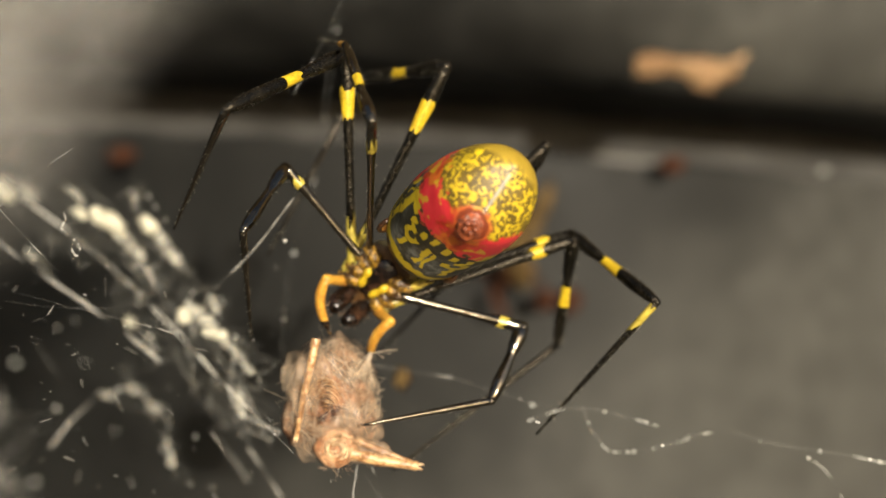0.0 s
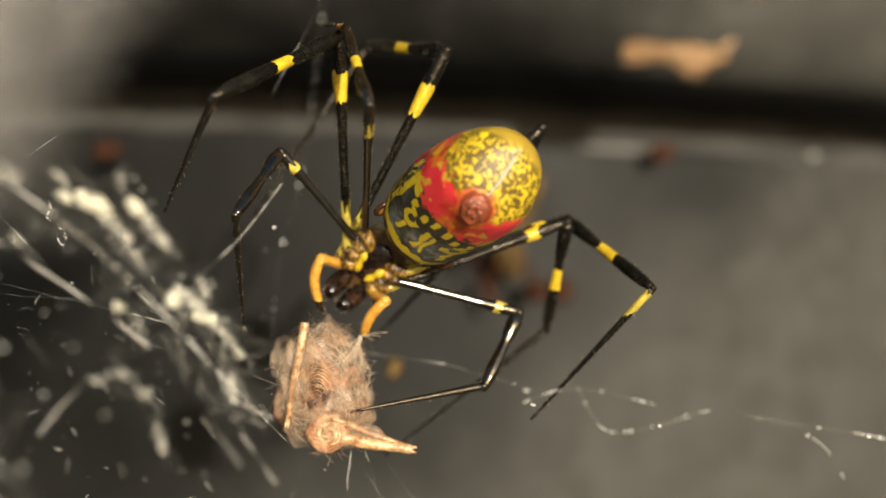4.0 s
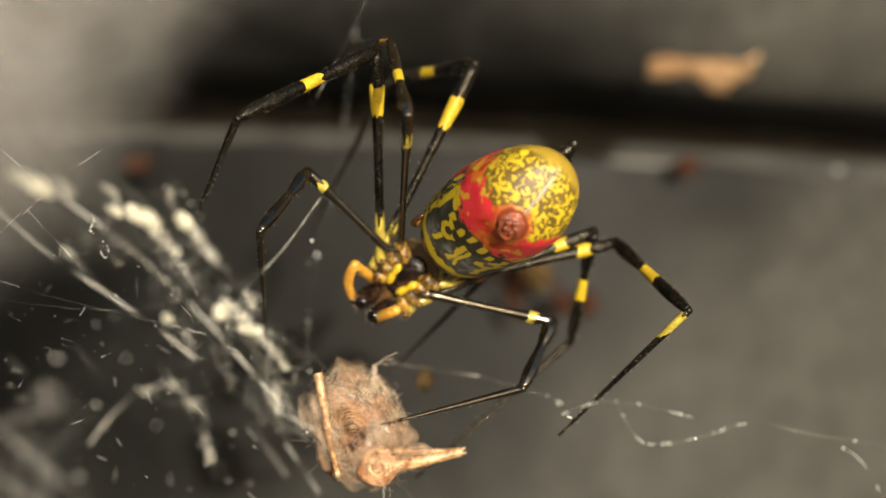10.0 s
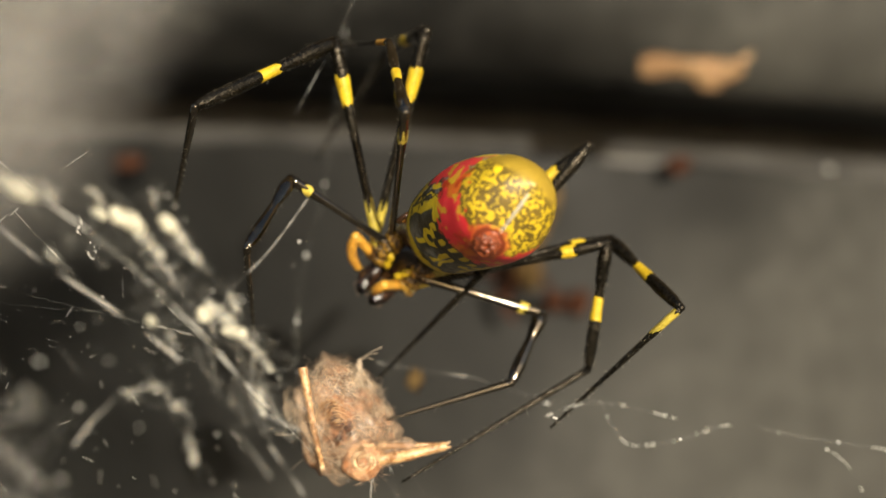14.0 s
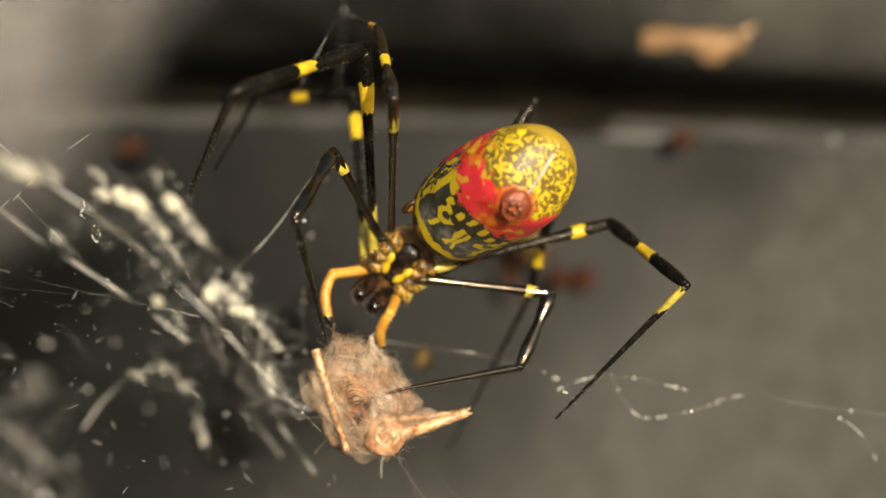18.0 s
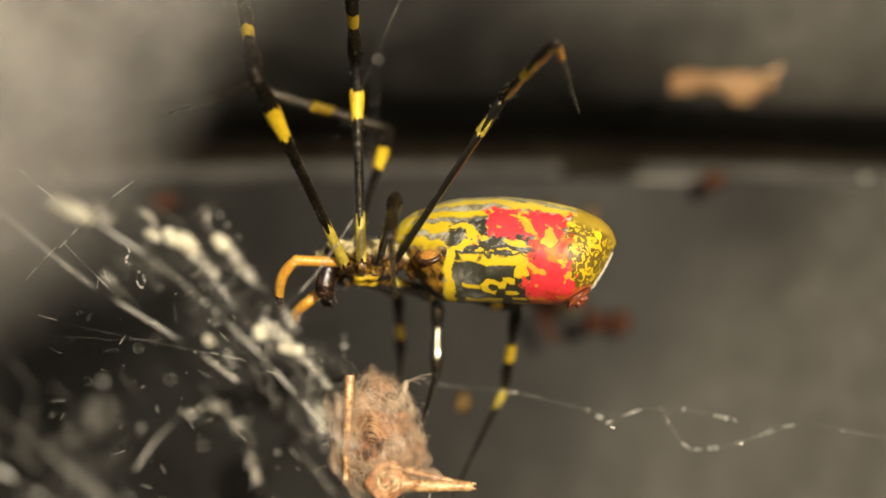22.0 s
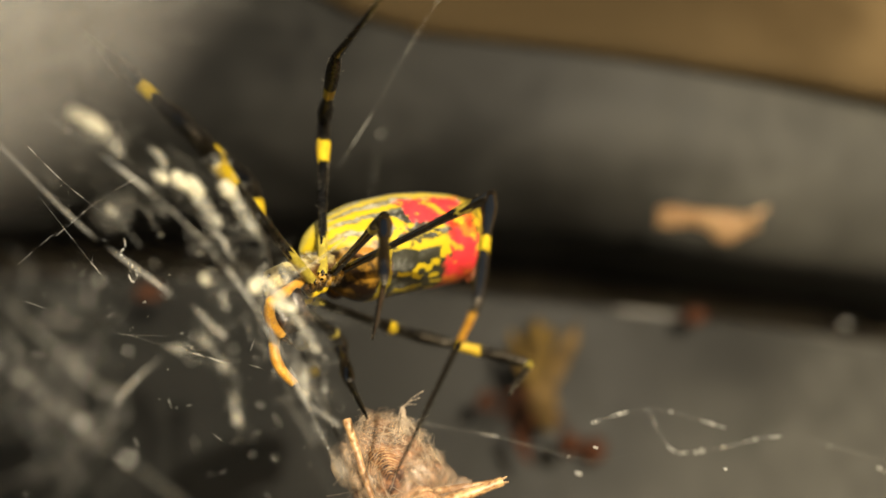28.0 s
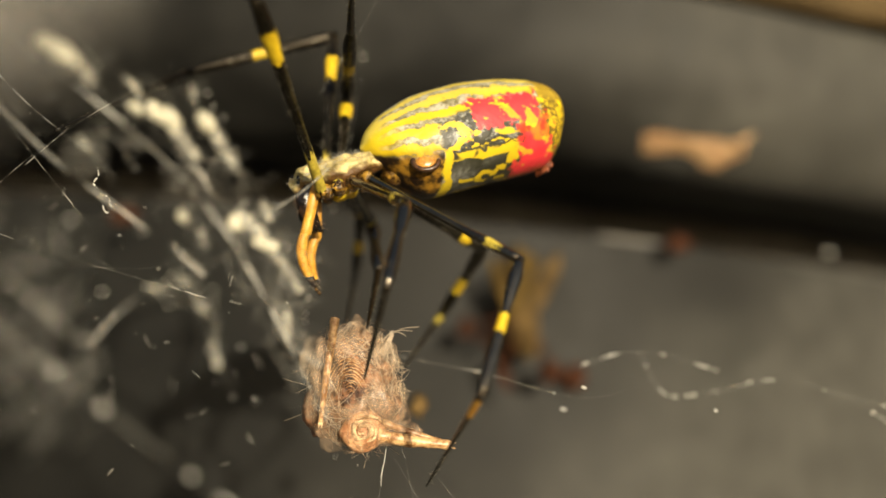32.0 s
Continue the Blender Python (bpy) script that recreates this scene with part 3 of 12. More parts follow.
strand([pt(-32.52, 75, 5.26), pt(-26.81, 75, 0.07), pt(-22.07, 75, -3.27), pt(-19.46, 75, -5.19), pt(-17.41, 75, -6.82)], 0.15, None, "broad hazy straight silk thread", 0, 0, M_MIST)
strand([pt(-19.44, 74, -4.88), pt(-18.35, 74, -5.81), pt(-17.18, 74, -6.8)], 0.17, None, "short thick pale silk thread", 0, 0, M_FAINT)
strand([pt(-22.55, 70, -11.34), pt(-21.42, 70, -9.88), pt(-20.18, 70, -8.68)], 0.12, None, "short hazy silk thread", 0, 0, M_MIST)
strand([pt(-28.82, 59, -4.47), pt(-24.6, 59, -8.11), pt(-21.83, 59, -10.45), pt(-19.09, 59, -12.75)], 0.11, None, "broad hazy straight silk thread", 0, 0, M_MIST)
strand([pt(-28.08, 60, -8.6), pt(-24.34, 60, -11.19), pt(-20.59, 60, -13.75), pt(-17.05, 60, -16.23), pt(-13.15, 60, -18.98), pt(-9.56, 60, -21.62)], 0.06, (0.12, 0.24, 3.4), "hazy silk thread with clear drops", 0, 0.06, M_MIST)
strand([pt(-12.68, 74, -6.49), pt(-13.09, 75, -8.67), pt(-12.67, 76, -10.13), pt(-11.51, 77, -10.97), pt(-10.43, 78, -11.7)], 0.17, None, "looped hazy rope of silk", 0, 0, M_MIST)
strand([pt(-19.02, 72, 0.7), pt(-17.18, 72, -1.64), pt(-15.39, 73, -4.37)], 0.14, None, "thick hazy rope of silk", 0.1, 0, M_MIST)
strand([pt(-28.73, 70, 6.21), pt(-20.6, 70, 0.36), pt(-15.95, 71, -4.32), pt(-13.55, 76, -8.43), pt(-10.79, 88, -14.67)], 0.04, (0.04, 0.09, 5.0), "bright taut silk thread of the web", 0, 0.2)
strand([pt(-12.97, 70, -10.69), pt(-12.0, 70, -12.1), pt(-11.18, 70, -13.29)], 0.17, None, "broad pale flat silk thread", 0, 0, M_FAINT)
strand([pt(-11.66, 73, -11.83), pt(-10.6, 73, -13.4), pt(-9.62, 73, -14.88)], 0.14, None, "broad pale flat silk thread", 0, 0, M_FAINT)
strand([pt(-10.68, 125, 24.43), pt(-12.27, 118, 7.72), pt(-13.99, 112, -1.51), pt(-14.24, 108, -7.97), pt(-12.95, 100, -12.02)], 0.014, (0.08, 0.2, 9.0), "slack silk thread with pale drops")
strand([pt(-6.75, 101, -9.33), pt(-4.41, 101, -9.8), pt(-2.06, 101, -10.17), pt(0.75, 101, -10.6)], 0.13, None, "broad soft silk thread beside the prey", 0, 0, M_FAINT)
strand([pt(0.75, 101, -10.6), pt(8.01, 98, -12.47), pt(11.53, 90, -11.74)], 0.014, (0.05, 0.12, 8.0), "thin silk thread beside the prey", 0, 0.05)
strand([pt(5.33, 78.69, -11.11), pt(7.89, 78.69, -10.27), pt(10.04, 77.78, -10.26), pt(12.49, 77.78, -10.87), pt(13.75, 77.78, -11.23)], 0.016, (0.03, 0.11, 2.4), "thin silk thread with bright drops", 0, 0.07, M_FAINT)
strand([pt(8.88, 77.78, -10.07), pt(9.68, 77.78, -11.70), pt(10.69, 77.78, -12.82), pt(12.53, 76.86, -12.66), pt(14.48, 76.86, -12.21), pt(16.27, 76.86, -11.67)], 0.016, (0.03, 0.11, 1.8), "sagging silk thread with bright drops", 0, 0.07, M_FAINT)
strand([pt(15.38, 77.78, -11.88), pt(18.27, 77.78, -11.63), pt(20.26, 77.78, -12.17), pt(23.96, 78.69, -12.93), pt(27.61, 78.69, -13.55), pt(34.24, 80.52, -15.29)], 0.016, (0.03, 0.11, 2.8), "thin silk thread with bright drops", 0, 0.07, M_FAINT)
strand([pt(22.32, 78.69, -12.75), pt(24.70, 78.69, -14.21), pt(26.16, 78.69, -16.77), pt(27.57, 79.61, -19.92)], 0.007, (0.03, 0.11, 3.2), "thin silk thread with few drops", 0, 0.07, M_FAINT)
strand([pt(-12.92, 98, 10.96), pt(-9.54, 96, 16.31), pt(-7.98, 95, 19.23), pt(-3.7, 95, 27.39), pt(0.74, 100, 39.97)], 0.012, (0.03, 0.09, 4.0), "silk thread that the spider holds", 0, 0.08)
strand([pt(-14.63, 78, -2.5), pt(-13.02, 84, 0.04), pt(-11.28, 92, 3.89)], 0.13, (0.06, 0.12, 9.0), "pale silk thread near the legs", 0, 0, M_FAINT)
strand([pt(-34.49, 86, 8.45), pt(-31.8, 86, 5.97), pt(-28.32, 86, 3.33)], 0.02, None, "short straight glinting silk thread", 0, 0.4)
strand([pt(-34.07, 88, 5.34), pt(-31.02, 88, 1.82), pt(-28.06, 89, -1.64)], 0.012, None, "short straight glinting silk thread", 0, 0.3)

strand([pt(-33.34, 90.5, 2.83), pt(-31.95, 90.3, 4.08), pt(-30.29, 90.0, 5.59)], 0.014, None, "short straight glinting silk thread", 0, 0.4)
strand([pt(-28.15, 90.4, 2.82), pt(-28.05, 90.5, 2.2), pt(-28.4, 90.6, 1.7), pt(-28.1, 90.6, 1.35)], 0.028, (0.03, 0.06, 2.0), "slack curl of broken silk thread", 0.02, 0.3)
strand([pt(-27.4, 90.6, 0.8), pt(-27.65, 90.7, 0.1), pt(-27.3, 90.8, -0.45), pt(-27.05, 90.8, 0.05), pt(-27.2, 90.8, 0.5)], 0.022, (0.04, 0.08, 1.5), "slack loop of broken silk thread", 0.02, 0.2)
strand([pt(-36.0, 91.0, -1.9), pt(-30.5, 91.2, -3.6), pt(-25.61, 91.5, -4.87), pt(-22.64, 91.5, -5.59), pt(-19.55, 91.5, -6.39)], 0.006, (0.02, 0.04, 6.0), "long thin glinting silk thread", 0.05, 0.08)
strand([pt(-36.0, 91.0, -3.4), pt(-30.0, 91.2, -4.2), pt(-24.5, 91.5, -4.3), pt(-21.0, 91.0, -3.2)], 0.004, (0.02, 0.03, 7.0), "long thin sagging silk thread", 0.05, 0.04)
strand([pt(-24.4, 89.5, 9.2), pt(-29.0, 90.0, 6.4), pt(-33.0, 90.4, 3.4), pt(-37.0, 91.0, -0.2)], 0.007, None, "thin taut silk thread of the web", 0, 0.12)


def loose_drop(p, r):
    bm = bmesh.new()
    ball(bm, (0, 0, 0), (r * MM, r * MM, r * 0.9 * MM), 2)
    if rng.random() < 0.6:
        ball(bm, (r * 1.7 * MM, 0, -r * 0.5 * MM), r * 0.9 * MM, 2)
    tagged(part("glue_drop", bm, M_BEAD, None, "", Matrix.Translation(p)), "tiny bright drop of glue on the web", "drop", "web drops")


for u, v, d, r in ((103, 578, 68, 0.07), (98, 720, 67, 0.08), (338, 855, 72, 0.06), (240, 690, 69, 0.07), (300, 800, 70, 0.08), (345, 770, 72, 0.06),
                   (505, 425, 96, 0.15), (25, 640, 62, 0.10), (205, 760, 64, 0.08), (60, 850, 61, 0.09), (280, 720, 66, 0.06), (150, 640, 64, 0.06), (385, 560, 68, 0.06), (150, 520, 84, 0.05), (190, 470, 84, 0.05), (250, 520, 86, 0.05),
                   (220, 575, 84, 0.04), (450, 600, 90, 0.05), (950, 745, 86, 0.1), (1540, 812, 86, 0.14), (1173, 787, 84, 0.12), (940, 715, 104, 0.14), (1455, 300, 172, 0.3)):
    loose_drop(S(u, v, d), r)

for i in range(5):
    a = rng.uniform(-0.3, 1.2)
    p = S(640 + rng.uniform(-60, 60), 815 + rng.uniform(-10, 30), 94)
    strand([p, p + Vector((math.sin(a) * 5, rng.uniform(-2, 2), -math.cos(a) * 5)) * MM, p + Vector((math.sin(a * 1.2) * 13, rng.uniform(-3, 3), -math.cos(a) * 13)) * MM],
           rng.uniform(0.006, 0.01), (0.03, 0.05, 7.0), "fine silk thread below the prey", 0.05, 0.05, M_FAINT)


def silk_clot(pts, radii, loose):
    """A knot of silk drawn out along its thread: one uneven body, in fibres and a few drops."""
    bm = bmesh.new()
    line = smooth_line(pts, 7)
    n = len(line) - 1
    thick = []
    for i, p in enumerate(line):
        q = i / n * (len(radii) - 1)
        k = min(int(q), len(radii) - 2)
        ends = math.sqrt(max(0.02, 1 - (2 * i / n - 1) ** 6))
        thick.append((radii[k] + (radii[k + 1] - radii[k]) * (q - k)) * ends * MM)
    tube(bm, line, thick, 14)
    for v in bm.verts:
        near = min(line, key=lambda p: (p - v.co).length_squared)
        w = v.co * 1500
        v.co = near + (v.co - near) * (1 + 0.5 * noise.noise(w) + 0.35 * noise.noise(w * 2.7))
    wide = max(thick)
    for i in range(10 if loose else 16):
        a = rng.choice(line) + Vector([rng.gauss(0, 0.6) for _ in range(3)]) * wide
        e = (line[-1] - line[0]).normalized() * rng.uniform(-1.2, 1.6) + Vector([rng.gauss(0, 0.5) for _ in range(3)])
        tube(bm, [a, a + e * 0.4 * MM, a + e * 0.8 * MM], rng.uniform(0.012, 0.03) * MM, 4, 1)
    for i in range(3):
        a = rng.choice(line) + Vector([rng.gauss(0, 1.3) for _ in range(3)]) * wide
        ball(bm, a, rng.uniform(0.03, 0.09) * MM, 1, None, 2)
    word = "hazy loose clot of silk strung in the web" if loose else "bright cream clot of matted silk strung in the web"
    return tagged(part("silk_tuft", bm, [M_HAZE if loose else M_CREAM, M_FAINT, M_BEAD]), word, "silk tuft", "silk tufts")


CLOTS = [
    ([pt(-21.49, 70.55, 2.34), pt(-21.03, 70.55, 2.08), pt(-20.64, 70.55, 1.81)], (0.16, 0.3, 0.2), 0),
    ([pt(-20.43, 70.55, 2.4), pt(-19.78, 70.56, 2), pt(-18.99, 70.56, 1.46), pt(-18.52, 70.77, 0.87)], (0.28, 0.5, 0.46, 0.24), 0),
    ([pt(-19.07, 70.86, 1.34), pt(-18.2, 71.07, 0.27), pt(-17.46, 71.58, -0.67)], (0.42, 0.4, 0.2), 1),
    ([pt(-17.47, 70.57, 1.97), pt(-17.02, 70.57, 1.5), pt(-16.6, 70.78, 0.98)], (0.28, 0.44, 0.26), 0),
    ([pt(-16.78, 70.98, 1.12), pt(-16.05, 71.29, 0.05), pt(-15, 71.6, -1.5)], (0.4, 0.36, 0.22), 1),
    ([pt(-15.48, 72.6, -3.41), pt(-15.38, 72.61, -3.88), pt(-15.21, 72.61, -4.36)], (0.34, 0.46, 0.36), 0),
    ([pt(-14.46, 72.92, -4.86), pt(-13.75, 73.12, -4.98), pt(-12.94, 73.23, -5.23)], (0.26, 0.36, 0.26), 0),
    ([pt(-15.44, 72.8, -3.14), pt(-14.25, 72.91, -4.18), pt(-12.67, 73.63, -6.02)], (0.3, 0.42, 0.3), 1),
    ([pt(-12.94, 73.63, -5.67), pt(-12.19, 74.04, -6.61), pt(-11.59, 74.64, -7.57)], (0.26, 0.34, 0.22), 1),
    ([pt(-12.64, 74.64, -8.18), pt(-12.43, 74.85, -9.11), pt(-12.28, 75.15, -10.41)], (0.2, 0.3, 0.26), 1),
    ([pt(-18.09, 69.59, -3.84), pt(-17.87, 69.6, -4.1), pt(-17.58, 69.6, -4.37)], (0.16, 0.28, 0.18), 0),
    ([pt(-16.95, 70, -4.98), pt(-16.74, 70.21, -5.39)], (0.2, 0.22), 1),
    ([pt(-23.86, 69.55, 0.12), pt(-23.45, 69.55, -0.31), pt(-23.06, 69.55, -0.6)], (0.12, 0.24, 0.16), 1),
    ([pt(-17.7, 68.61, -7.51), pt(-17.45, 68.62, -7.77), pt(-17.19, 68.62, -7.97)], (0.24, 0.34, 0.22), 1),
    ([pt(-19.31, 69.11, -8.13), pt(-18.73, 69.11, -8.26)], (0.2, 0.24), 1),
    ([pt(-16.91, 69.62, -8.73), pt(-16.52, 69.63, -9.06), pt(-16.26, 69.63, -9.39)], (0.2, 0.26, 0.16), 1),
    ([pt(-15.79, 69.64, -10.76), pt(-15.64, 69.64, -11.47), pt(-15.45, 69.65, -12.45)], (0.16, 0.24, 0.2), 1),
    ([pt(-13.97, 72.61, -2.54), pt(-13.64, 72.61, -3.15), pt(-13.38, 72.62, -3.77)], (0.2, 0.3, 0.22), 1),
    ([pt(-24.26, 66.53, 3.65), pt(-23.6, 67.53, 3.45), pt(-22.71, 68.54, 2.79)], (0.4, 0.55, 0.3), 1),
    ([pt(-21.65, 69.54, 3.67), pt(-21.01, 70.05, 3.11), pt(-20.9, 70.55, 2.4)], (0.12, 0.28, 0.2), 1),
    ([pt(-17.85, 70.56, 3.29), pt(-17.82, 70.56, 2.96), pt(-17.93, 70.56, 2.64)], (0.12, 0.22, 0.14), 1),
    ([pt(-24.9, 64, 3.9), pt(-23.76, 64, 3.42), pt(-22.5, 64, 2.6)], (0.3, 0.46, 0.26), 0),
]
for where, sizes, loose in CLOTS:
    silk_clot(where, sizes, loose)


def crumb():
    bm = bmesh.new()
    lump(bm, (0, 0, 0), (0.8, 0.6, 1.2), 0.4, 2.0, 3)
    tagged(part("leaf_crumb", bm, M_FLY, None, "", Matrix.Translation(pt(-4.08, 122, -12.86))), "orange-tan crumb of leaf caught in the web", "leaf crumb")


# loose fibres along the matted band
def fibre_mat():
    bm = bmesh.new()
    line = smooth_line([pt(-29.38, 70, 4.58), pt(-23.53, 70, 2.14), pt(-19.58, 71, 0.36), pt(-15.95, 71, -2.93), pt(-13.35, 73, -6.74), pt(-11.78, 76, -10.9)], 16)
    for i in range(170):
        p = rng.choice(line) + Vector([rng.gauss(0, 0.8), rng.gauss(0, 1.6), rng.gauss(0, 0.8)]) * MM
        e = Vector((rng.gauss(0.6, 0.5), rng.gauss(0, 0.5), rng.gauss(-0.6, 0.5))).normalized() * rng.uniform(0.5, 3.5) * MM
        b = Vector([rng.gauss(0, 0.3) for _ in range(3)]) * MM
        tube(bm, [p, p + e * 0.5 + b, p + e], rng.uniform(0.012, 0.03) * MM, 4)
    for i in range(45):
        p = rng.choice(line) + Vector([rng.gauss(0, 2.2), rng.gauss(0, 2.5), rng.gauss(0, 2.2)]) * MM
        ball(bm, p, (rng.uniform(0.04, 0.2) * MM, 0.06 * MM, rng.uniform(0.04, 0.1) * MM), 1, Matrix.Rotation(radians(rng.uniform(-60, 60)), 3, "Y"), 0, 0.5)
    tagged(part("silk_tangle", bm, M_FAINT), "tangle of loose silk fibres and fine drops", "spider web", "", "stuff")


fibre_mat()


def thread_haze():
    """Many faint short wisps of thread and tiny drops out of the light."""
    bm = bmesh.new()
    for i in range(22):
        u, v, d = rng.uniform(-150, 460), rng.uniform(380, 900), rng.uniform(58, 72)
        if v < 0.8 * u + 330:
            continue
        run, k = rng.uniform(10, 70), rng.choice((rng.uniform(0.7, 1.3), rng.uniform(1.2, 1.8), rng.uniform(-0.9, -0.5)))
        p, q = S(u, v, d), S(u + run, v + run * k, d + rng.uniform(-2, 2))
        tube(bm, [p, (p + q) / 2 + Vector((0, 0, -0.1 * MM)), q], rng.uniform(0.02, 0.06) * MM, 4)
        for j in range(rng.randint(0, 1)):
            ball(bm, p.lerp(q, rng.random()), rng.uniform(0.04, 0.09) * MM, 1)
    tagged(part("silk_haze", bm, M_MIST), "faint short wisps and drops of the web", "spider web", "", "stuff")


thread_haze()


def fine_glints():
    """Specks of glue and broken ends of the finest threads, scattered through the web."""
    bm = bmesh.new()
    for i in range(170):
        u, v, d = rng.uniform(-60, 560), rng.uniform(300, 900), rng.uniform(70, 93)
        if v < 0.75 * u + 290:
            continue
        p = S(u, v, d)
        if rng.random() < 0.6:
            ball(bm, p, (rng.uniform(0.015, 0.04) * MM, 0.02 * MM, rng.uniform(0.015, 0.035) * MM), 1)
        else:
            e = Vector((rng.gauss(0.5, 0.5), rng.gauss(0, 0.3), rng.gauss(-0.4, 0.6))).normalized() * rng.uniform(0.3, 1.1) * MM
            tube(bm, [p, p + e * 0.5, p + e], [0.006 * MM, 0.011 * MM, 0.006 * MM], 4)
    tagged(part("silk_specks", bm, M_SPECK), "scattered bright specks and ends of fine silk", "spider web", "", "stuff")


fine_glints()


def blurred_flake():
    bm = bmesh.new()
    lump(bm, (0, 0, 0), (0.36, 0.3, 0.34), 0.15, 4.0, 3)
    tagged(part("silk_flake", bm, M_FAINT, None, "", Matrix.Translation(pt(-17.0, 46, -6.1))), "thin clear flake of silk hung before the web", "silk tuft")


def loose_curls():
    """Slack broken ends of fine thread, curled and beaded, beside the leg tips."""
    bm = bmesh.new()
    for i in range(24):
        u, v, d = rng.uniform(-60, 420), rng.uniform(330, 640), rng.uniform(80, 92)
        if v < 0.55 * u + 270:
            continue
        p = S(u, v, d)
        turn, a, step, pts = rng.uniform(-0.9, 0.9), rng.uniform(0, 6.3), rng.uniform(0.12, 0.3), []
        for j in range(rng.randint(4, 9)):
            pts.append(p.copy())
            a += turn * rng.uniform(0.2, 1.2)
            p += Vector((math.cos(a), rng.gauss(0, 0.2), math.sin(a))) * step * MM
        tube(bm, pts, [rng.uniform(0.006, 0.014) * MM for _ in pts], 4)
        if rng.random() < 0.5:
            ball(bm, pts[-1], rng.uniform(0.03, 0.07) * MM, 1)
    tagged(part("silk_curls", bm, M_FAINT), "slack curled ends of fine silk thread", "spider web", "", "stuff")


loose_curls()


def veil():
    """A loose gauze of silk before the web, thickest at its far corner and thinning out to nothing."""
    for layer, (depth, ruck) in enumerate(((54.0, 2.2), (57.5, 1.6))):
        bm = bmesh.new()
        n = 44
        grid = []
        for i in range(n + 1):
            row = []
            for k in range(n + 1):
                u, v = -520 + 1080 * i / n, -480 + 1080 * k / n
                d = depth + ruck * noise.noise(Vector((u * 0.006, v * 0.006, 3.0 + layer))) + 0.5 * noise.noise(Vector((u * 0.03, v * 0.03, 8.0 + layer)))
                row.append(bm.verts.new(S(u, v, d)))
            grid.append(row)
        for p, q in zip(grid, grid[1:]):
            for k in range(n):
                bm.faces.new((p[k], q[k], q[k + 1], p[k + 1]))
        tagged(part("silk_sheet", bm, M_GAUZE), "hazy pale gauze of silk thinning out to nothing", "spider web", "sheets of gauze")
    bm = bmesh.new()
    for i in range(1500):
        u, v = rng.uniform(-420, 330), rng.uniform(-420, 400)
        thin = (u + 0.9 * v + 80) / 420
        if rng.random() < thin:
            continue
        p = S(u, v, rng.uniform(52, 62))
        e = Vector((rng.gauss(0.6, 0.5), rng.gauss(0, 0.4), rng.gauss(0.3, 0.6))).normalized() * rng.uniform(0.8, 3) * MM
        tube(bm, [p - e, p + Vector([rng.gauss(0, 0.2) for _ in range(3)]) * MM, p + e], rng.uniform(0.01, 0.025) * MM, 3)
    for i in range(50):
        u, v = rng.gauss(-40, 60), rng.uniform(700, 1050)
        p = S(u, v, rng.uniform(52, 60))
        e = Vector((rng.gauss(0.3, 0.5), rng.gauss(0, 0.4), rng.gauss(0.6, 0.5))).normalized() * rng.uniform(0.6, 2) * MM
        tube(bm, [p - e, p, p + e], rng.uniform(0.015, 0.05) * MM, 3)
    tagged(part("silk_lint", bm, M_SHEET), "loose pale fibres of silk", "spider web", "", "stuff")


veil()


# ---- the wrapped prey ----
def lump(bm, centre, size, amount, seed, sub=4):
    """An uneven body: an ellipsoid pushed in and out by noise."""
    got = bmesh.ops.create_icosphere(bm, subdivisions=sub, radius=1.0)
    for v in got["verts"]:
        d = v.co.copy()
        k = 1 + amount * noise.noise(d * 1.6 + Vector((seed, 0, 0))) + amount * 0.5 * noise.noise(d * 4.2 + Vector((0, seed, 0)))
        v.co = Vector((d.x * size[0], d.y * size[1], d.z * size[2])) * k * MM + Vector(centre) * MM


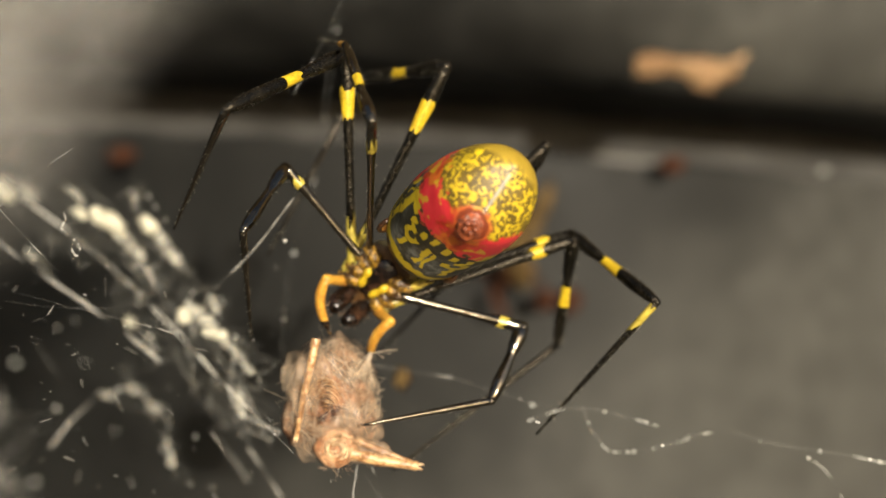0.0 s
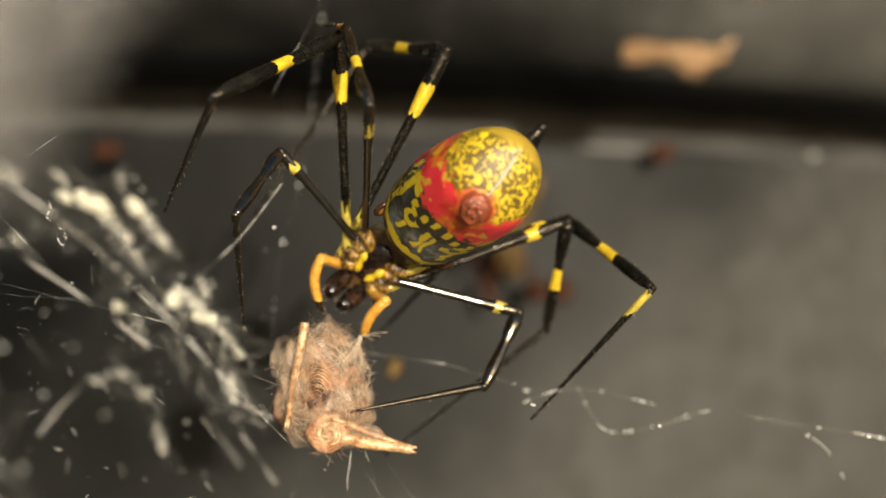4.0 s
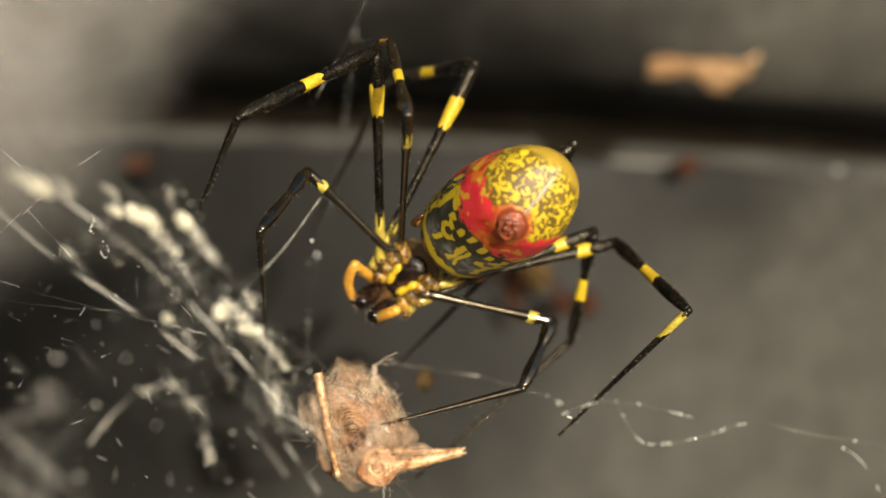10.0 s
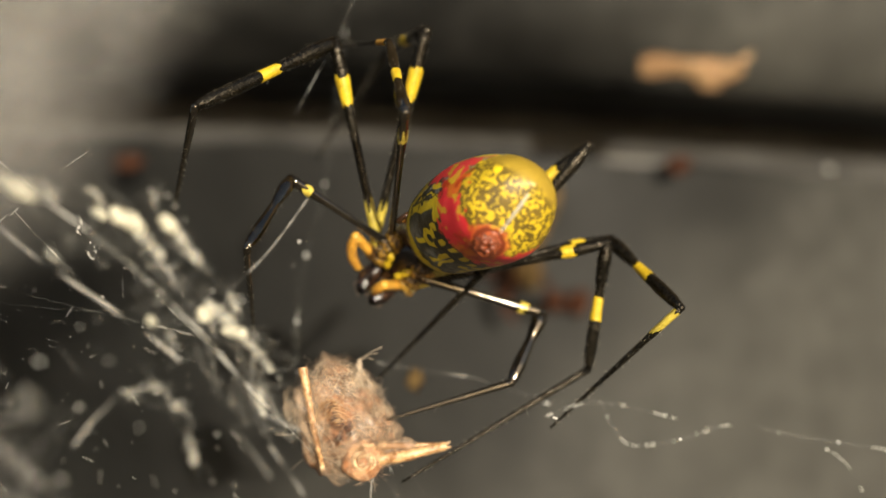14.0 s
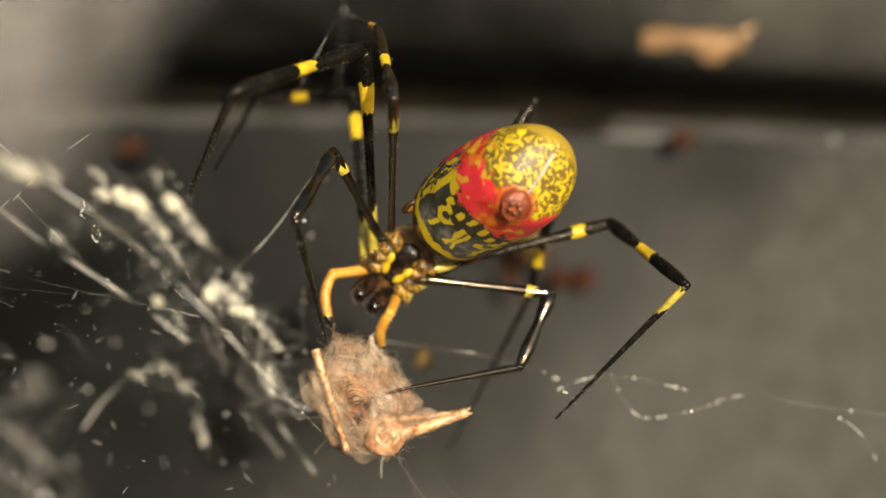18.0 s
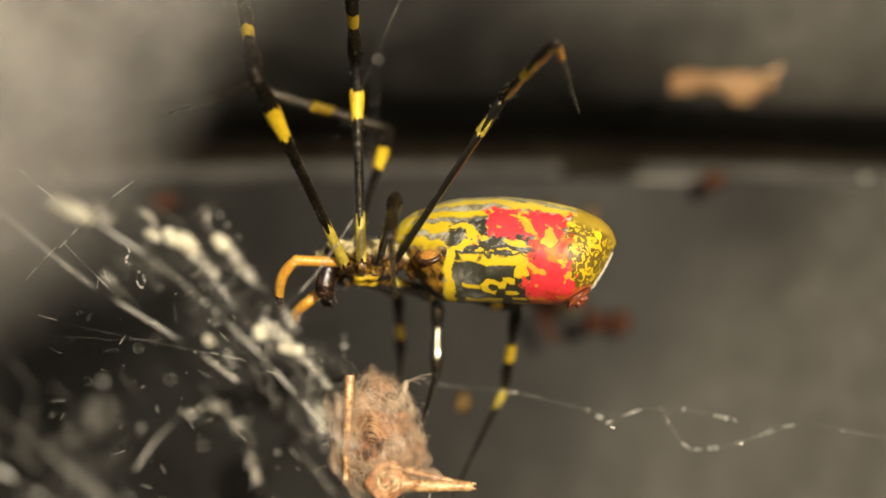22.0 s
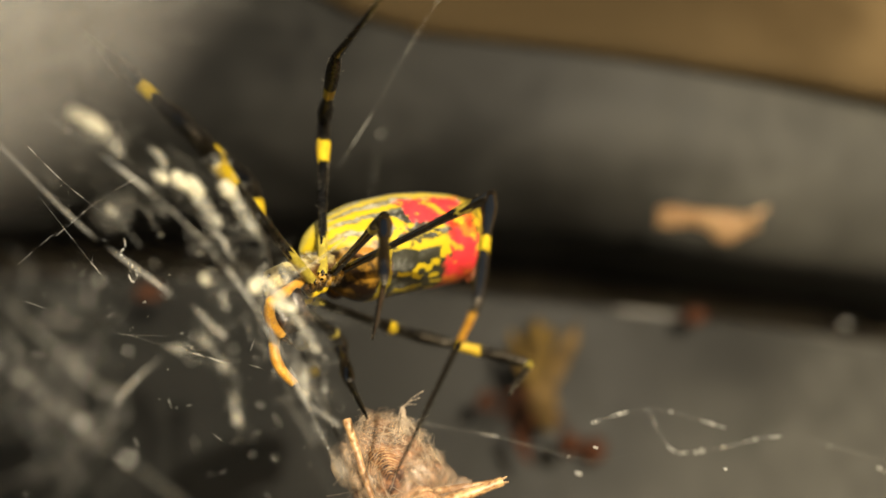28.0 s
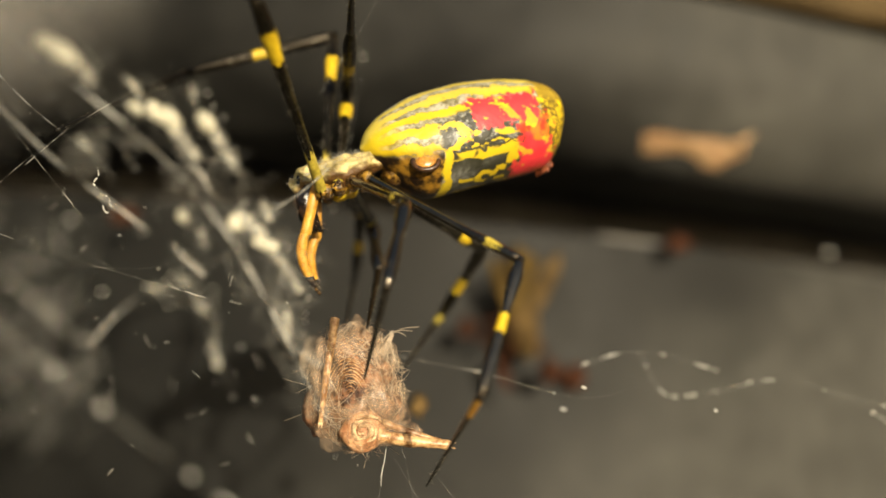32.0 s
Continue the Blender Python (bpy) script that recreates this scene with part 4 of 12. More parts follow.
def wrapped_prey():
    root = tagged(new("wrapped_prey"), "brown husk of an insect wrapped in fuzzy silk", "prey")
    bm = bmesh.new()
    lump(bm, (0.2, 0.2, 0.3), (3.0, 2.2, 4.0), 0.28, 3.1, 5)
    lump(bm, (-1.9, 0.4, -0.5), (1.8, 1.3, 2.6), 0.3, 8.7)
    for v in bm.verts:
        v.co.x *= 1.0 - 0.055 * v.co.z / MM
    part("husk", bm, M_PREY, root)
    # coiled pale end: dark red-brown core in thick pale loops
    bm = bmesh.new()
    c = Vector((0.4, -1.9, -3.05)) * MM
    lump(bm, c / MM, (1.6, 0.85, 1.5), 0.14, 5.0, 4)
    coil = part("coil", bm, M_PREY3, root, "pale orange coiled end")
    for k in range(9):
        bm = bmesh.new()
        r = rng.uniform(0.35, 1.55) * MM
        a0, span = rng.uniform(0, 6.3), rng.uniform(1.6, 3.6)
        sx, sz, tip = rng.uniform(0.85, 1.1), rng.uniform(0.75, 1.0), rng.uniform(-0.2, 0.2)
        ring = []
        for j in range(15):
            a = a0 + span * j / 14
            g = r * (1 - 0.25 * j / 14)
            q = c + Vector((math.cos(a) * g * sx, -(0.92 + tip * math.sin(a)) * math.sqrt(max(0.02, 1 - (g / MM / 1.75) ** 2)) * MM, math.sin(a) * g * sz))
            ring.append(q + Vector((0.05, 0.06 * math.sin(2 * a), 0.05 * math.sin(3 * a))) * MM)
        tube(bm, ring, [(0.05 + 0.11 * math.sin(math.pi * j / 14) * rng.uniform(0.7, 1.2)) * MM for j in range(15)], 7)
        part("loop", bm, M_PREY2, coil, "pale ribbed loop")
    # ridged back: broken nested arcs like a fingerprint
    for k in range(12):
        bm = bmesh.new()
        r = 0.3 + 0.19 * k
        ring = []
        a0, a1 = rng.uniform(0.3, 1.0), rng.uniform(2.0, 3.0)
        ox, oz = rng.gauss(0, 0.05), rng.gauss(0, 0.05)
        for j in range(15):
            a = a0 + (a1 - a0) * j / 14
            x, z = -0.3 + ox + math.cos(a) * r * 0.75, -0.6 + oz + math.sin(a) * r * 1.2
            q = max(0.05, 1 - (x / 3.5) ** 2 - ((z - 0.3) / 4.6) ** 2)
            ring.append(Vector((x, -2.55 * math.sqrt(q) - 0.10 + 0.12 * noise.noise(Vector((x, z, k)) * 1.5), z)) * MM)
        tube(bm, [q + Vector([rng.gauss(0, 0.02) for _ in range(3)]) * MM for q in ring], [(0.010 + 0.030 * math.sin(math.pi * j / 14)) * MM for j in range(15)], 6)
        part("ridge", bm, M_STUMP, root)
    # a cushion of pale fluff on one shoulder and thin patches over the flank
    for x, y, z, sx, sz, seed in ((2.2, -0.9, 1.9, 1.1, 1.6, 2.2), (1.6, -1.6, 0.3, 0.9, 1.1, 6.1), (-2.7, -1.0, 2.2, 1.2, 1.9, 4.4), (-2.7, -0.8, -0.6, 1.1, 1.8, 9.3), (3.0, -0.9, -0.6, 0.8, 0.9, 7.7), (1.9, -1.3, 2.7, 0.9, 0.8, 3.6)):
        bm = bmesh.new()
        lump(bm, (x, y, z), (sx, 0.8, sz), 0.3, seed, 4)
        part("silk_fluff", bm, M_FLUFF, root, "soft pale clot of silk")
    # leg stumps: ribbed, tapered, broken off at the end
    for pts, r0, r1 in (([(-1.1, -2.3, 5.2), (-1.45, -2.55, 3.4), (-1.95, -2.6, 1.2), (-2.3, -2.5, -0.6), (-2.6, -2.3, -2.2)], 0.34, 0.17),
                        ([(1.2, -1.9, -3.4), (3.6, -2.0, -4.0), (6.6, -1.6, -4.55)], 0.56, 0.32),
                        ([(1.8, -1.3, -2.6), (3.8, -1.5, -3.4), (6.0, -1.4, -4.25)], 0.32, 0.16)):
        bm = bmesh.new()
        line = smooth_line([Vector(p) * MM for p in pts], 14)
        tube(bm, line, [(r0 + (r1 - r0) * i / len(line)) * MM * (1 + 0.05 * (i % 2) + 0.10 * math.sin(i * 0.75) * math.sin(i * 0.31)) for i in range(len(line))], 10, 0, False)
        ob = part("leg_stump", bm, M_STUMP, root, "amber ribbed leg stump")
        bm = bmesh.new()
        e = (line[-1] - line[-3]).normalized()
        for k in range(4):
            q = e.orthogonal().normalized()
            q.rotate(Matrix.Rotation(k * 1.57, 3, e))
            tube(bm, [line[-1] + q * r1 * 0.6 * MM, line[-1] + e * 0.4 * MM + q * r1 * 0.9 * MM], [0.12 * MM, 0.03 * MM], 5)
        part("broken_end", bm, M_PREY2, ob)
    # loose silk drawn over the stumps
    for x, y, z, sx, sz, seed in ((-1.9, -2.4, 1.4, 0.95, 2.6, 5.2), (2.6, -1.8, -3.3, 1.9, 1.0, 1.4)):
        bm = bmesh.new()
        lump(bm, (x, y, z), (sx, 0.75, sz), 0.35, seed, 4)
        part("silk_film", bm, M_WRAP, root, "thin hazy film of silk")
    # drawn-out horn of silk
    bm = bmesh.new()
    for i in range(16):
        q = Vector((2.4 + rng.gauss(0, 0.35), -0.7 + rng.gauss(0, 0.3), 1.8 + rng.gauss(0, 0.5))) * MM
        tip = Vector((3.0 + rng.gauss(0, 0.15), -0.9, 4.0 + rng.gauss(0, 0.2))) * MM
        tube(bm, [q, (q + tip) / 2 + Vector((-0.15 * MM, 0, 0)), tip], [0.09 * MM, 0.06 * MM, 0.03 * MM], 5)
    for k in range(3):
        e = Vector((1.0 + 0.5 * k, 0, -0.35 + 0.3 * k)) * MM
        p = Vector((3.0, -0.9, 4.0)) * MM
        tube(bm, [p, p + e * 0.5 + Vector((0, 0, 0.12 * MM)), p + e], 0.025 * MM, 4)
    part("silk_horn", bm, M_WEFT, root, "drawn-out wisp of silk")
    # silk: translucent film in two uneven layers, and matted fibres
    for k, (grow, seed) in enumerate(((1.0, 3.1), (1.1, 3.1))):
        bm = bmesh.new()
        lump(bm, (0.05, 0.15, 0.25), (3.2 * grow, 2.4 * grow, 4.25 * grow), 0.28, seed, 5)
        gone = [v for v in bm.verts if v.co.y < -0.6 * MM and math.hypot(v.co.x / MM + 0.3, (v.co.z / MM - 0.6) * 0.75) < 1.25 + 0.5 * noise.noise(v.co * 900)]
        bmesh.ops.delete(bm, geom=gone, context="VERTS")
        for v in bm.verts:
            v.co.x *= 1.0 - 0.055 * v.co.z / MM
        part("silk_film", bm, M_WRAP, root, "thin hazy film of silk")
    bm = bmesh.new()
    for i in range(1500):
        d = Vector([rng.gauss(0, 1) for _ in range(3)]).normalized()
        clump = noise.noise(d * 2.2 + Vector((4, 2, 9)))
        if clump < -0.05 and rng.random() < 0.7:
            continue
        if d.y < -0.3 and math.hypot(d.x * 3.2 + 0.1, (d.z * 4.25 - 0.5) * 0.8) < 1.6 and rng.random() < 0.93:
            continue
        p = Vector((d.x * 3.2, d.y * 2.6, d.z * 4.25 + 0.3)) * MM * rng.uniform(0.92, 1.16)
        side = d.cross(Vector((noise.noise(d * 1.5), noise.noise(d * 1.5 + Vector((9, 0, 0))), noise.noise(d * 1.5 + Vector((0, 9, 0))) + 0.3)) + Vector([rng.gauss(0, 0.25) for _ in range(3)])).normalized()
        a = rng.uniform(0.4, 1.5)
        tube(bm, [p, p * 1.02 + side * a * 0.5 * MM, p + side * a * MM + d * rng.uniform(-0.1, 0.15) * MM], [0.014 * MM, 0.012 * MM, 0.006 * MM], 3)
    for i in range(160):
        a, q = rng.uniform(0, 6.3), math.sqrt(rng.random()) * 1.8
        p = Vector((0.6 + math.cos(a) * q, -1.95 - 1.0 * math.sqrt(max(0, 1 - (q / 1.9) ** 2)), -2.9 + math.sin(a) * q)) * MM
        e = Vector((rng.gauss(0, 1), rng.gauss(-0.2, 0.3), rng.gauss(0.3, 1))).normalized() * rng.uniform(0.4, 1.3) * MM
        tube(bm, [p, p + e * 0.5 + Vector((0, -0.08 * MM, 0)), p + e], [0.012 * MM, 0.011 * MM, 0.006 * MM], 3)
    part("fuzz", bm, M_FUZZ, root)
    bm = bmesh.new()
    for i in range(150):
        d = Vector([rng.gauss(0, 1) for _ in range(3)]).normalized()
        ax = d.orthogonal().normalized()
        ax.rotate(Euler((rng.uniform(0, 6), rng.uniform(0, 6), 0)))
        pts = []
        for j in range(7):
            v = d.copy()
            v.rotate(Matrix.Rotation(j * 0.2, 3, ax))
            pts.append(Vector((v.x * 3.3, v.y * 2.7, v.z * 4.35 + 0.2)) * MM * (1.06 + 0.06 * math.sin(j * 1.3 + i)))
        tube(bm, pts, 0.016 * MM, 4)
    for i in range(150):
        d = Vector((rng.gauss(0, 1), rng.gauss(-0.2, 0.7), rng.gauss(0.2, 1))).normalized()
        p = Vector((d.x * 3.0, d.y * 2.5, d.z * 4.0)) * MM
        e = (d * rng.uniform(0.2, 0.7) + Vector([rng.gauss(0, 0.8) for _ in range(3)])) * rng.uniform(0.5, 1.5) * MM
        tube(bm, [p, p + e * 0.6, p + e + Vector((rng.gauss(0, 0.3), 0, rng.gauss(0, 0.3))) * MM], 0.012 * MM, 4)
    part("silk_wrap", bm, M_WEFT, root, "thin pale silk wrapping")
    return root


prey = wrapped_prey()
crumb()
blurred_flake()


# ---- the spider ----
spider = tagged(new("spider"), "large orb-weaver spider, yellow and black banded legs, red-marked mottled abdomen", "spider")
spider.matrix_basis = Matrix.Translation(pt(-4, 92, 0))


def bristles(bm, length, radius, count, mat, size=0.45):
    for i in range(count):
        u, a = rng.uniform(0.03, 0.97), rng.uniform(0, 2 * math.pi)
        out = Vector((math.cos(a), math.sin(a), 0))
        p = out * radius(u) * 0.9 + Vector((0, 0, u * length))
        e = (out + Vector((0, 0, rng.uniform(0.4, 1.1)))).normalized() * rng.uniform(0.4, 1.0) * size * MM
        tube(bm, [p, p + e], [0.015 * MM, 0.005 * MM], 3, mat, False)


def limb(name, length, radius, materials, bands=(), count=40):
    """A leg segment along its own z, with coloured bands as parts of their own."""
    bm = bmesh.new()
    n = 22
    tube(bm, [(0, 0, length * i / n) for i in range(n + 1)], [radius(i / n) for i in range(n + 1)], 14)
    ball(bm, (0, 0, 0), radius(0) * 1.04, 2)
    ball(bm, (0, 0, length), radius(1) * 1.03, 2)
    fine = materials == M_GLOSS
    bristles(bm, length, radius, count if fine else count * 2, 1, 0.16 if fine else 0.24)
    bristles(bm, length, radius, count // (8 if fine else 4), 1, 0.4 if fine else 0.5)
    ob = part(name, bm, [materials, M_HAIR], spider)
    for u0, u1, m, word in bands:
        bm = bmesh.new()
        k, sides = 6, 20
        rings = []
        rag = 0.05 if m == M_OLIVE else 0.014
        lo = [rng.uniform(-0.014, 0.014) for _ in range(sides)]
        hi = [rng.uniform(-rag, rag) for _ in range(sides)]
        for i in range(k + 1):
            row = []
            for q in range(sides):
                u = u0 + lo[q] + (u1 + hi[q] - u0 - lo[q]) * i / k
                a = 2 * math.pi * q / sides
                g = radius(u) * 1.025
                row.append(bm.verts.new((math.cos(a) * g, math.sin(a) * g, u * length)))
            rings.append(row)
        for a, b in zip(rings, rings[1:]):
            for q in range(sides):
                bm.faces.new((a[q], a[(q + 1) % sides], b[(q + 1) % sides], b[q]))
        part("band", bm, m, ob, word)
    return ob


def taper(*rs):
    """Radius along a segment in mm, evenly spaced values."""
    def f(u):
        q = min(max(u, 0), 1) * (len(rs) - 1)
        i = min(int(q), len(rs) - 2)
        s = q - i
        s = s * s * (3 - 2 * s)
        return (rs[i] * (1 - s) + rs[i + 1] * s) * MM
    return f


def leg(lengths, thick, tarsus_band=None, small=False, hind=False, ring=False, shiny=False):
    """Femur, tibia with its kneecap, and metatarsus of one leg."""
    f, t, m = (v * MM for v in lengths)
    k = thick
    shell = M_GLOSS if small else M_BLACK
    form = (0.36, 0.32, 0.30, 0.30, 0.33, 0.44, 0.42) if small else (0.36, 0.33, 0.31, 0.32, 0.38, 0.52, 0.42)
    femur = limb("femur", f, taper(*(k * v for v in form)), shell,
                 [(0.80, 0.86, M_OLIVE, "olive ring")] if small else [(0.77 if hind else 0.70, 0.84, M_YEL, "yellow ring"), (0.02, 0.12 if hind else 0.22, M_OLIVE, "olive base")], 110)
    tibia = limb("tibia", t, taper(*(k * v for v in (0.42, 0.58, 0.50, 0.36, 0.40, 0.46, 0.50, 0.46, 0.31))), shell,
                 [] if small and not ring else [(0.42, 0.60 if hind else 0.56, M_YEL, "yellow ring")], 90)
    bands = [(0.03, 0.19, M_OLIVE if tarsus_band == "olive" else M_ORANGE, "olive-yellow ring" if tarsus_band == "olive" else "orange ring")] if tarsus_band else []
    meta = limb("metatarsus", m, taper(*(k * v for v in (0.30, 0.27, 0.235, 0.20, 0.17, 0.135, 0.09))), M_GLOSS if small or shiny else M_BLACK, bands, 70)
    return femur, tibia, meta


leg_a = leg((16.3, 12.6, 12.5), 1.1, shiny=True)
leg_b = leg((18, 12.8, 17), 1.1)
leg_d = leg((15.3, 10.2, 14), 0.85, "dark", small=True, ring=True)
leg_e = leg((9.0, 8.0, 10.5), 0.98, small=True)
leg_p = leg((15.2, 11, 14), 1.05, "olive", hind=True)
leg_q = leg((15.4, 10.2, 17), 1.0, hind=True)
leg_r = leg((18.3, 12.6, 16), 1.05)
leg_s = leg((10.0, 6.4, 10), 1.1, small=True)


def palp(lengths):
    a, b = (v * MM for v in lengths)
    upper = limb("palp_femur", a, taper(0.36, 0.42, 0.40, 0.42), M_ORANGE, (), 14)
    lower = limb("palp_tarsus", b, taper(0.42, 0.42, 0.40, 0.38, 0.32, 0.10), M_ORANGE, [(0.74, 1.03, M_JAW, "black tip")], 40)
    for ob in [lower, *lower.children]:
        for v in ob.data.vertices:
            u = max(0.0, v.co.z / b)
            v.co.x -= (0.55 * math.sin(math.pi * min(u, 1.1) ** 0.8) - 0.25 * u * u) * MM
    return upper, lower


palp_near, palp_far = palp((3.2, 4.4)), palp((3.2, 4.4))


def abdomen_shape():
    """A long barrel: arched back, flat belly, hind end cut off aslant above the spinnerets."""
    top = ((-8.7, 0.3), (-8.1, 1.4), (-6.8, 2.45), (-4, 3.5), (0, 3.85), (3, 3.65), (5.6, 3.2), (7.3, 2.5), (8.2, 1.65), (8.5, 0.8))
    low = ((-8.7, 0.3), (-8.2, -0.7), (-7, -1.9), (-5.7, -3.6), (-4.8, -4.4), (-4.0, -4.5), (-1, -4.3), (2.5, -4.2), (5.6, -4.1), (6.5, -3.5), (7.7, -1.4), (8.3, 0.2), (8.5, 0.8))
    wide = ((-8.7, 0), (-8.2, 1.3), (-6.8, 2.6), (-4, 3.8), (0, 4.25), (3, 4.15), (5.5, 3.75), (7.2, 2.9), (8.1, 1.6), (8.5, 0))
    nu, nv = 84, 60
    s = -np.cos(np.pi * np.arange(nu + 1) / nu)
    xs = -0.1 + 8.6 * s

    def curve(points):
        v = np.interp(xs, [p[0] for p in points], [p[1] for p in points])
        for _ in range(8):
            v[1:-1] = (v[:-2] + 2 * v[1:-1] + v[2:]) / 4
        return v

    t, l, w = curve(top), curve(low), curve(wide)
    bm = bmesh.new()
    rings = []
    for i in range(1, nu):
        mid, up, dn = t[i] * 0.45 + l[i] * 0.55, t[i] * 0.55 - l[i] * 0.55, t[i] * 0.45 - l[i] * 0.45
        row = []
        for k in range(nv):
            a = 2 * math.pi * k / nv
            c, d = math.cos(a), math.sin(a)
            row.append(bm.verts.new(Vector((xs[i], c * w[i] * 0.95, mid + d * (up if d > 0 else dn))) * MM))
        rings.append(row)
    for a, b in zip(rings, rings[1:]):
        for k in range(nv):
            bm.faces.new((a[k], b[k], b[(k + 1) % nv], a[(k + 1) % nv]))
    for row, i in ((rings[0], 0), (rings[-1], nu)):
        c = bm.verts.new(Vector((xs[i], 0, (t[i] + l[i]) / 2)) * MM)
        for k in range(nv):
            bm.faces.new((c, row[k], row[(k + 1) % nv]))
    bmesh.ops.recalc_face_normals(bm, faces=bm.faces[:])
    return bm


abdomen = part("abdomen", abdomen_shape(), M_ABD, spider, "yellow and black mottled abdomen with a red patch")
bm = bmesh.new()
ball(bm, (0, 0, 0), (1.0 * MM, 0.85 * MM, 0.30 * MM), 4, None, 0, 0.25)
mound = part("spinneret_mound", bm, M_SPIN, abdomen, "", pose(5.95 * MM, 0, -3.7 * MM, 0, -45, 0))
for ang, r in ((0, 0.26), (72, 0.26), (-72, 0.26), (144, 0.22), (-144, 0.22)):
    bm = bmesh.new()
    tube(bm, [(0, 0, -0.3 * MM), (0, 0, 0.10 * MM), (0, 0, 0.18 * MM), (0, 0, 0.22 * MM)], [r * MM, r * 0.95 * MM, r * 0.7 * MM, r * 0.3 * MM], 12)
    a = radians(ang)
    part("spinneret", bm, M_SPIN, mound, "", pose(0.36 * math.cos(a) * MM, 0.36 * math.sin(a) * MM, -0.36 * MM, 180, 0, 0))
bm = bmesh.new()
tube(bm, [(-7.2 * MM, 0, -2.5 * MM), (-6.4 * MM, 0, -2.0 * MM), (-5.4 * MM, 0, -1.6 * MM)], [0.7 * MM, 0.9 * MM, 1.4 * MM], 12)
part("pedicel", bm, M_AMBER, abdomen)
# pale see-through streak laid up the hind face
bm = bmesh.new()
tube(bm, smooth_line([Vector((6.85, 0.05, -2.95)) * MM, Vector((7.42, 0.0, -1.9)) * MM, Vector((7.88, -0.05, -0.9)) * MM, Vector((8.22, -0.1, 0.0)) * MM], 6), [0.06 * MM] + [0.14 * MM, 0.16 * MM, 0.15 * MM] * 6, 6)
part("dragline", bm, M_STREAK, abdomen, "pale streak up the hind end")
for s in (-1, 1):
    bm = bmesh.new()
    ball(bm, (0, 0, 0), (0.85 * MM, 0.4 * MM, 0.75 * MM), 3, None, 0, 0.1)
    place = pose(-5.0 * MM, s * 2.85 * MM, -1.9 * MM, s * 32, 12, s * 20)
    lung = part("book_lung", bm, M_LUNG, abdomen, "shiny amber oval plate", place)
    bm = bmesh.new()
    tube(bm, [Vector((math.cos(a) * 0.95, s * 0.1, math.sin(a) * 0.85)) * MM for a in (2 * math.pi * k / 24 for k in range(25))], 0.2 * MM, 8)
    part("lung_rim", bm, M_BROWN, lung, "dark brown rim")

bm = bmesh.new()
ball(bm, (0.3 * MM, 0, 0.35 * MM), (3.1 * MM, 2.2 * MM, 1.1 * MM), 4, None, 0, 0.22)
ball(bm, (-2.4 * MM, 0, 0.45 * MM), (1.6 * MM, 1.45 * MM, 1.2 * MM), 4, None, 0, 0.3)
for s in (-1, 1):
    ball(bm, (-0.2 * MM, s * 1.0 * MM, 1.0 * MM), (1.7 * MM, 0.5 * MM, 0.45 * MM), 3, None, 0, 0.5)
    ball(bm, (1.9 * MM, s * 0.9 * MM, 0.8 * MM), (1.2 * MM, 0.6 * MM, 0.5 * MM), 3, None, 0, 0.5)
cephalothorax = part("cephalothorax", bm, M_CARA, spider, "grey-brown carapace with pale fuzz")
bm = bmesh.new()
ball(bm, (0.2 * MM, 0, -0.75 * MM), (2.0 * MM, 1.35 * MM, 0.62 * MM), 3)
part("sternum", bm, M_JAW, cephalothorax)
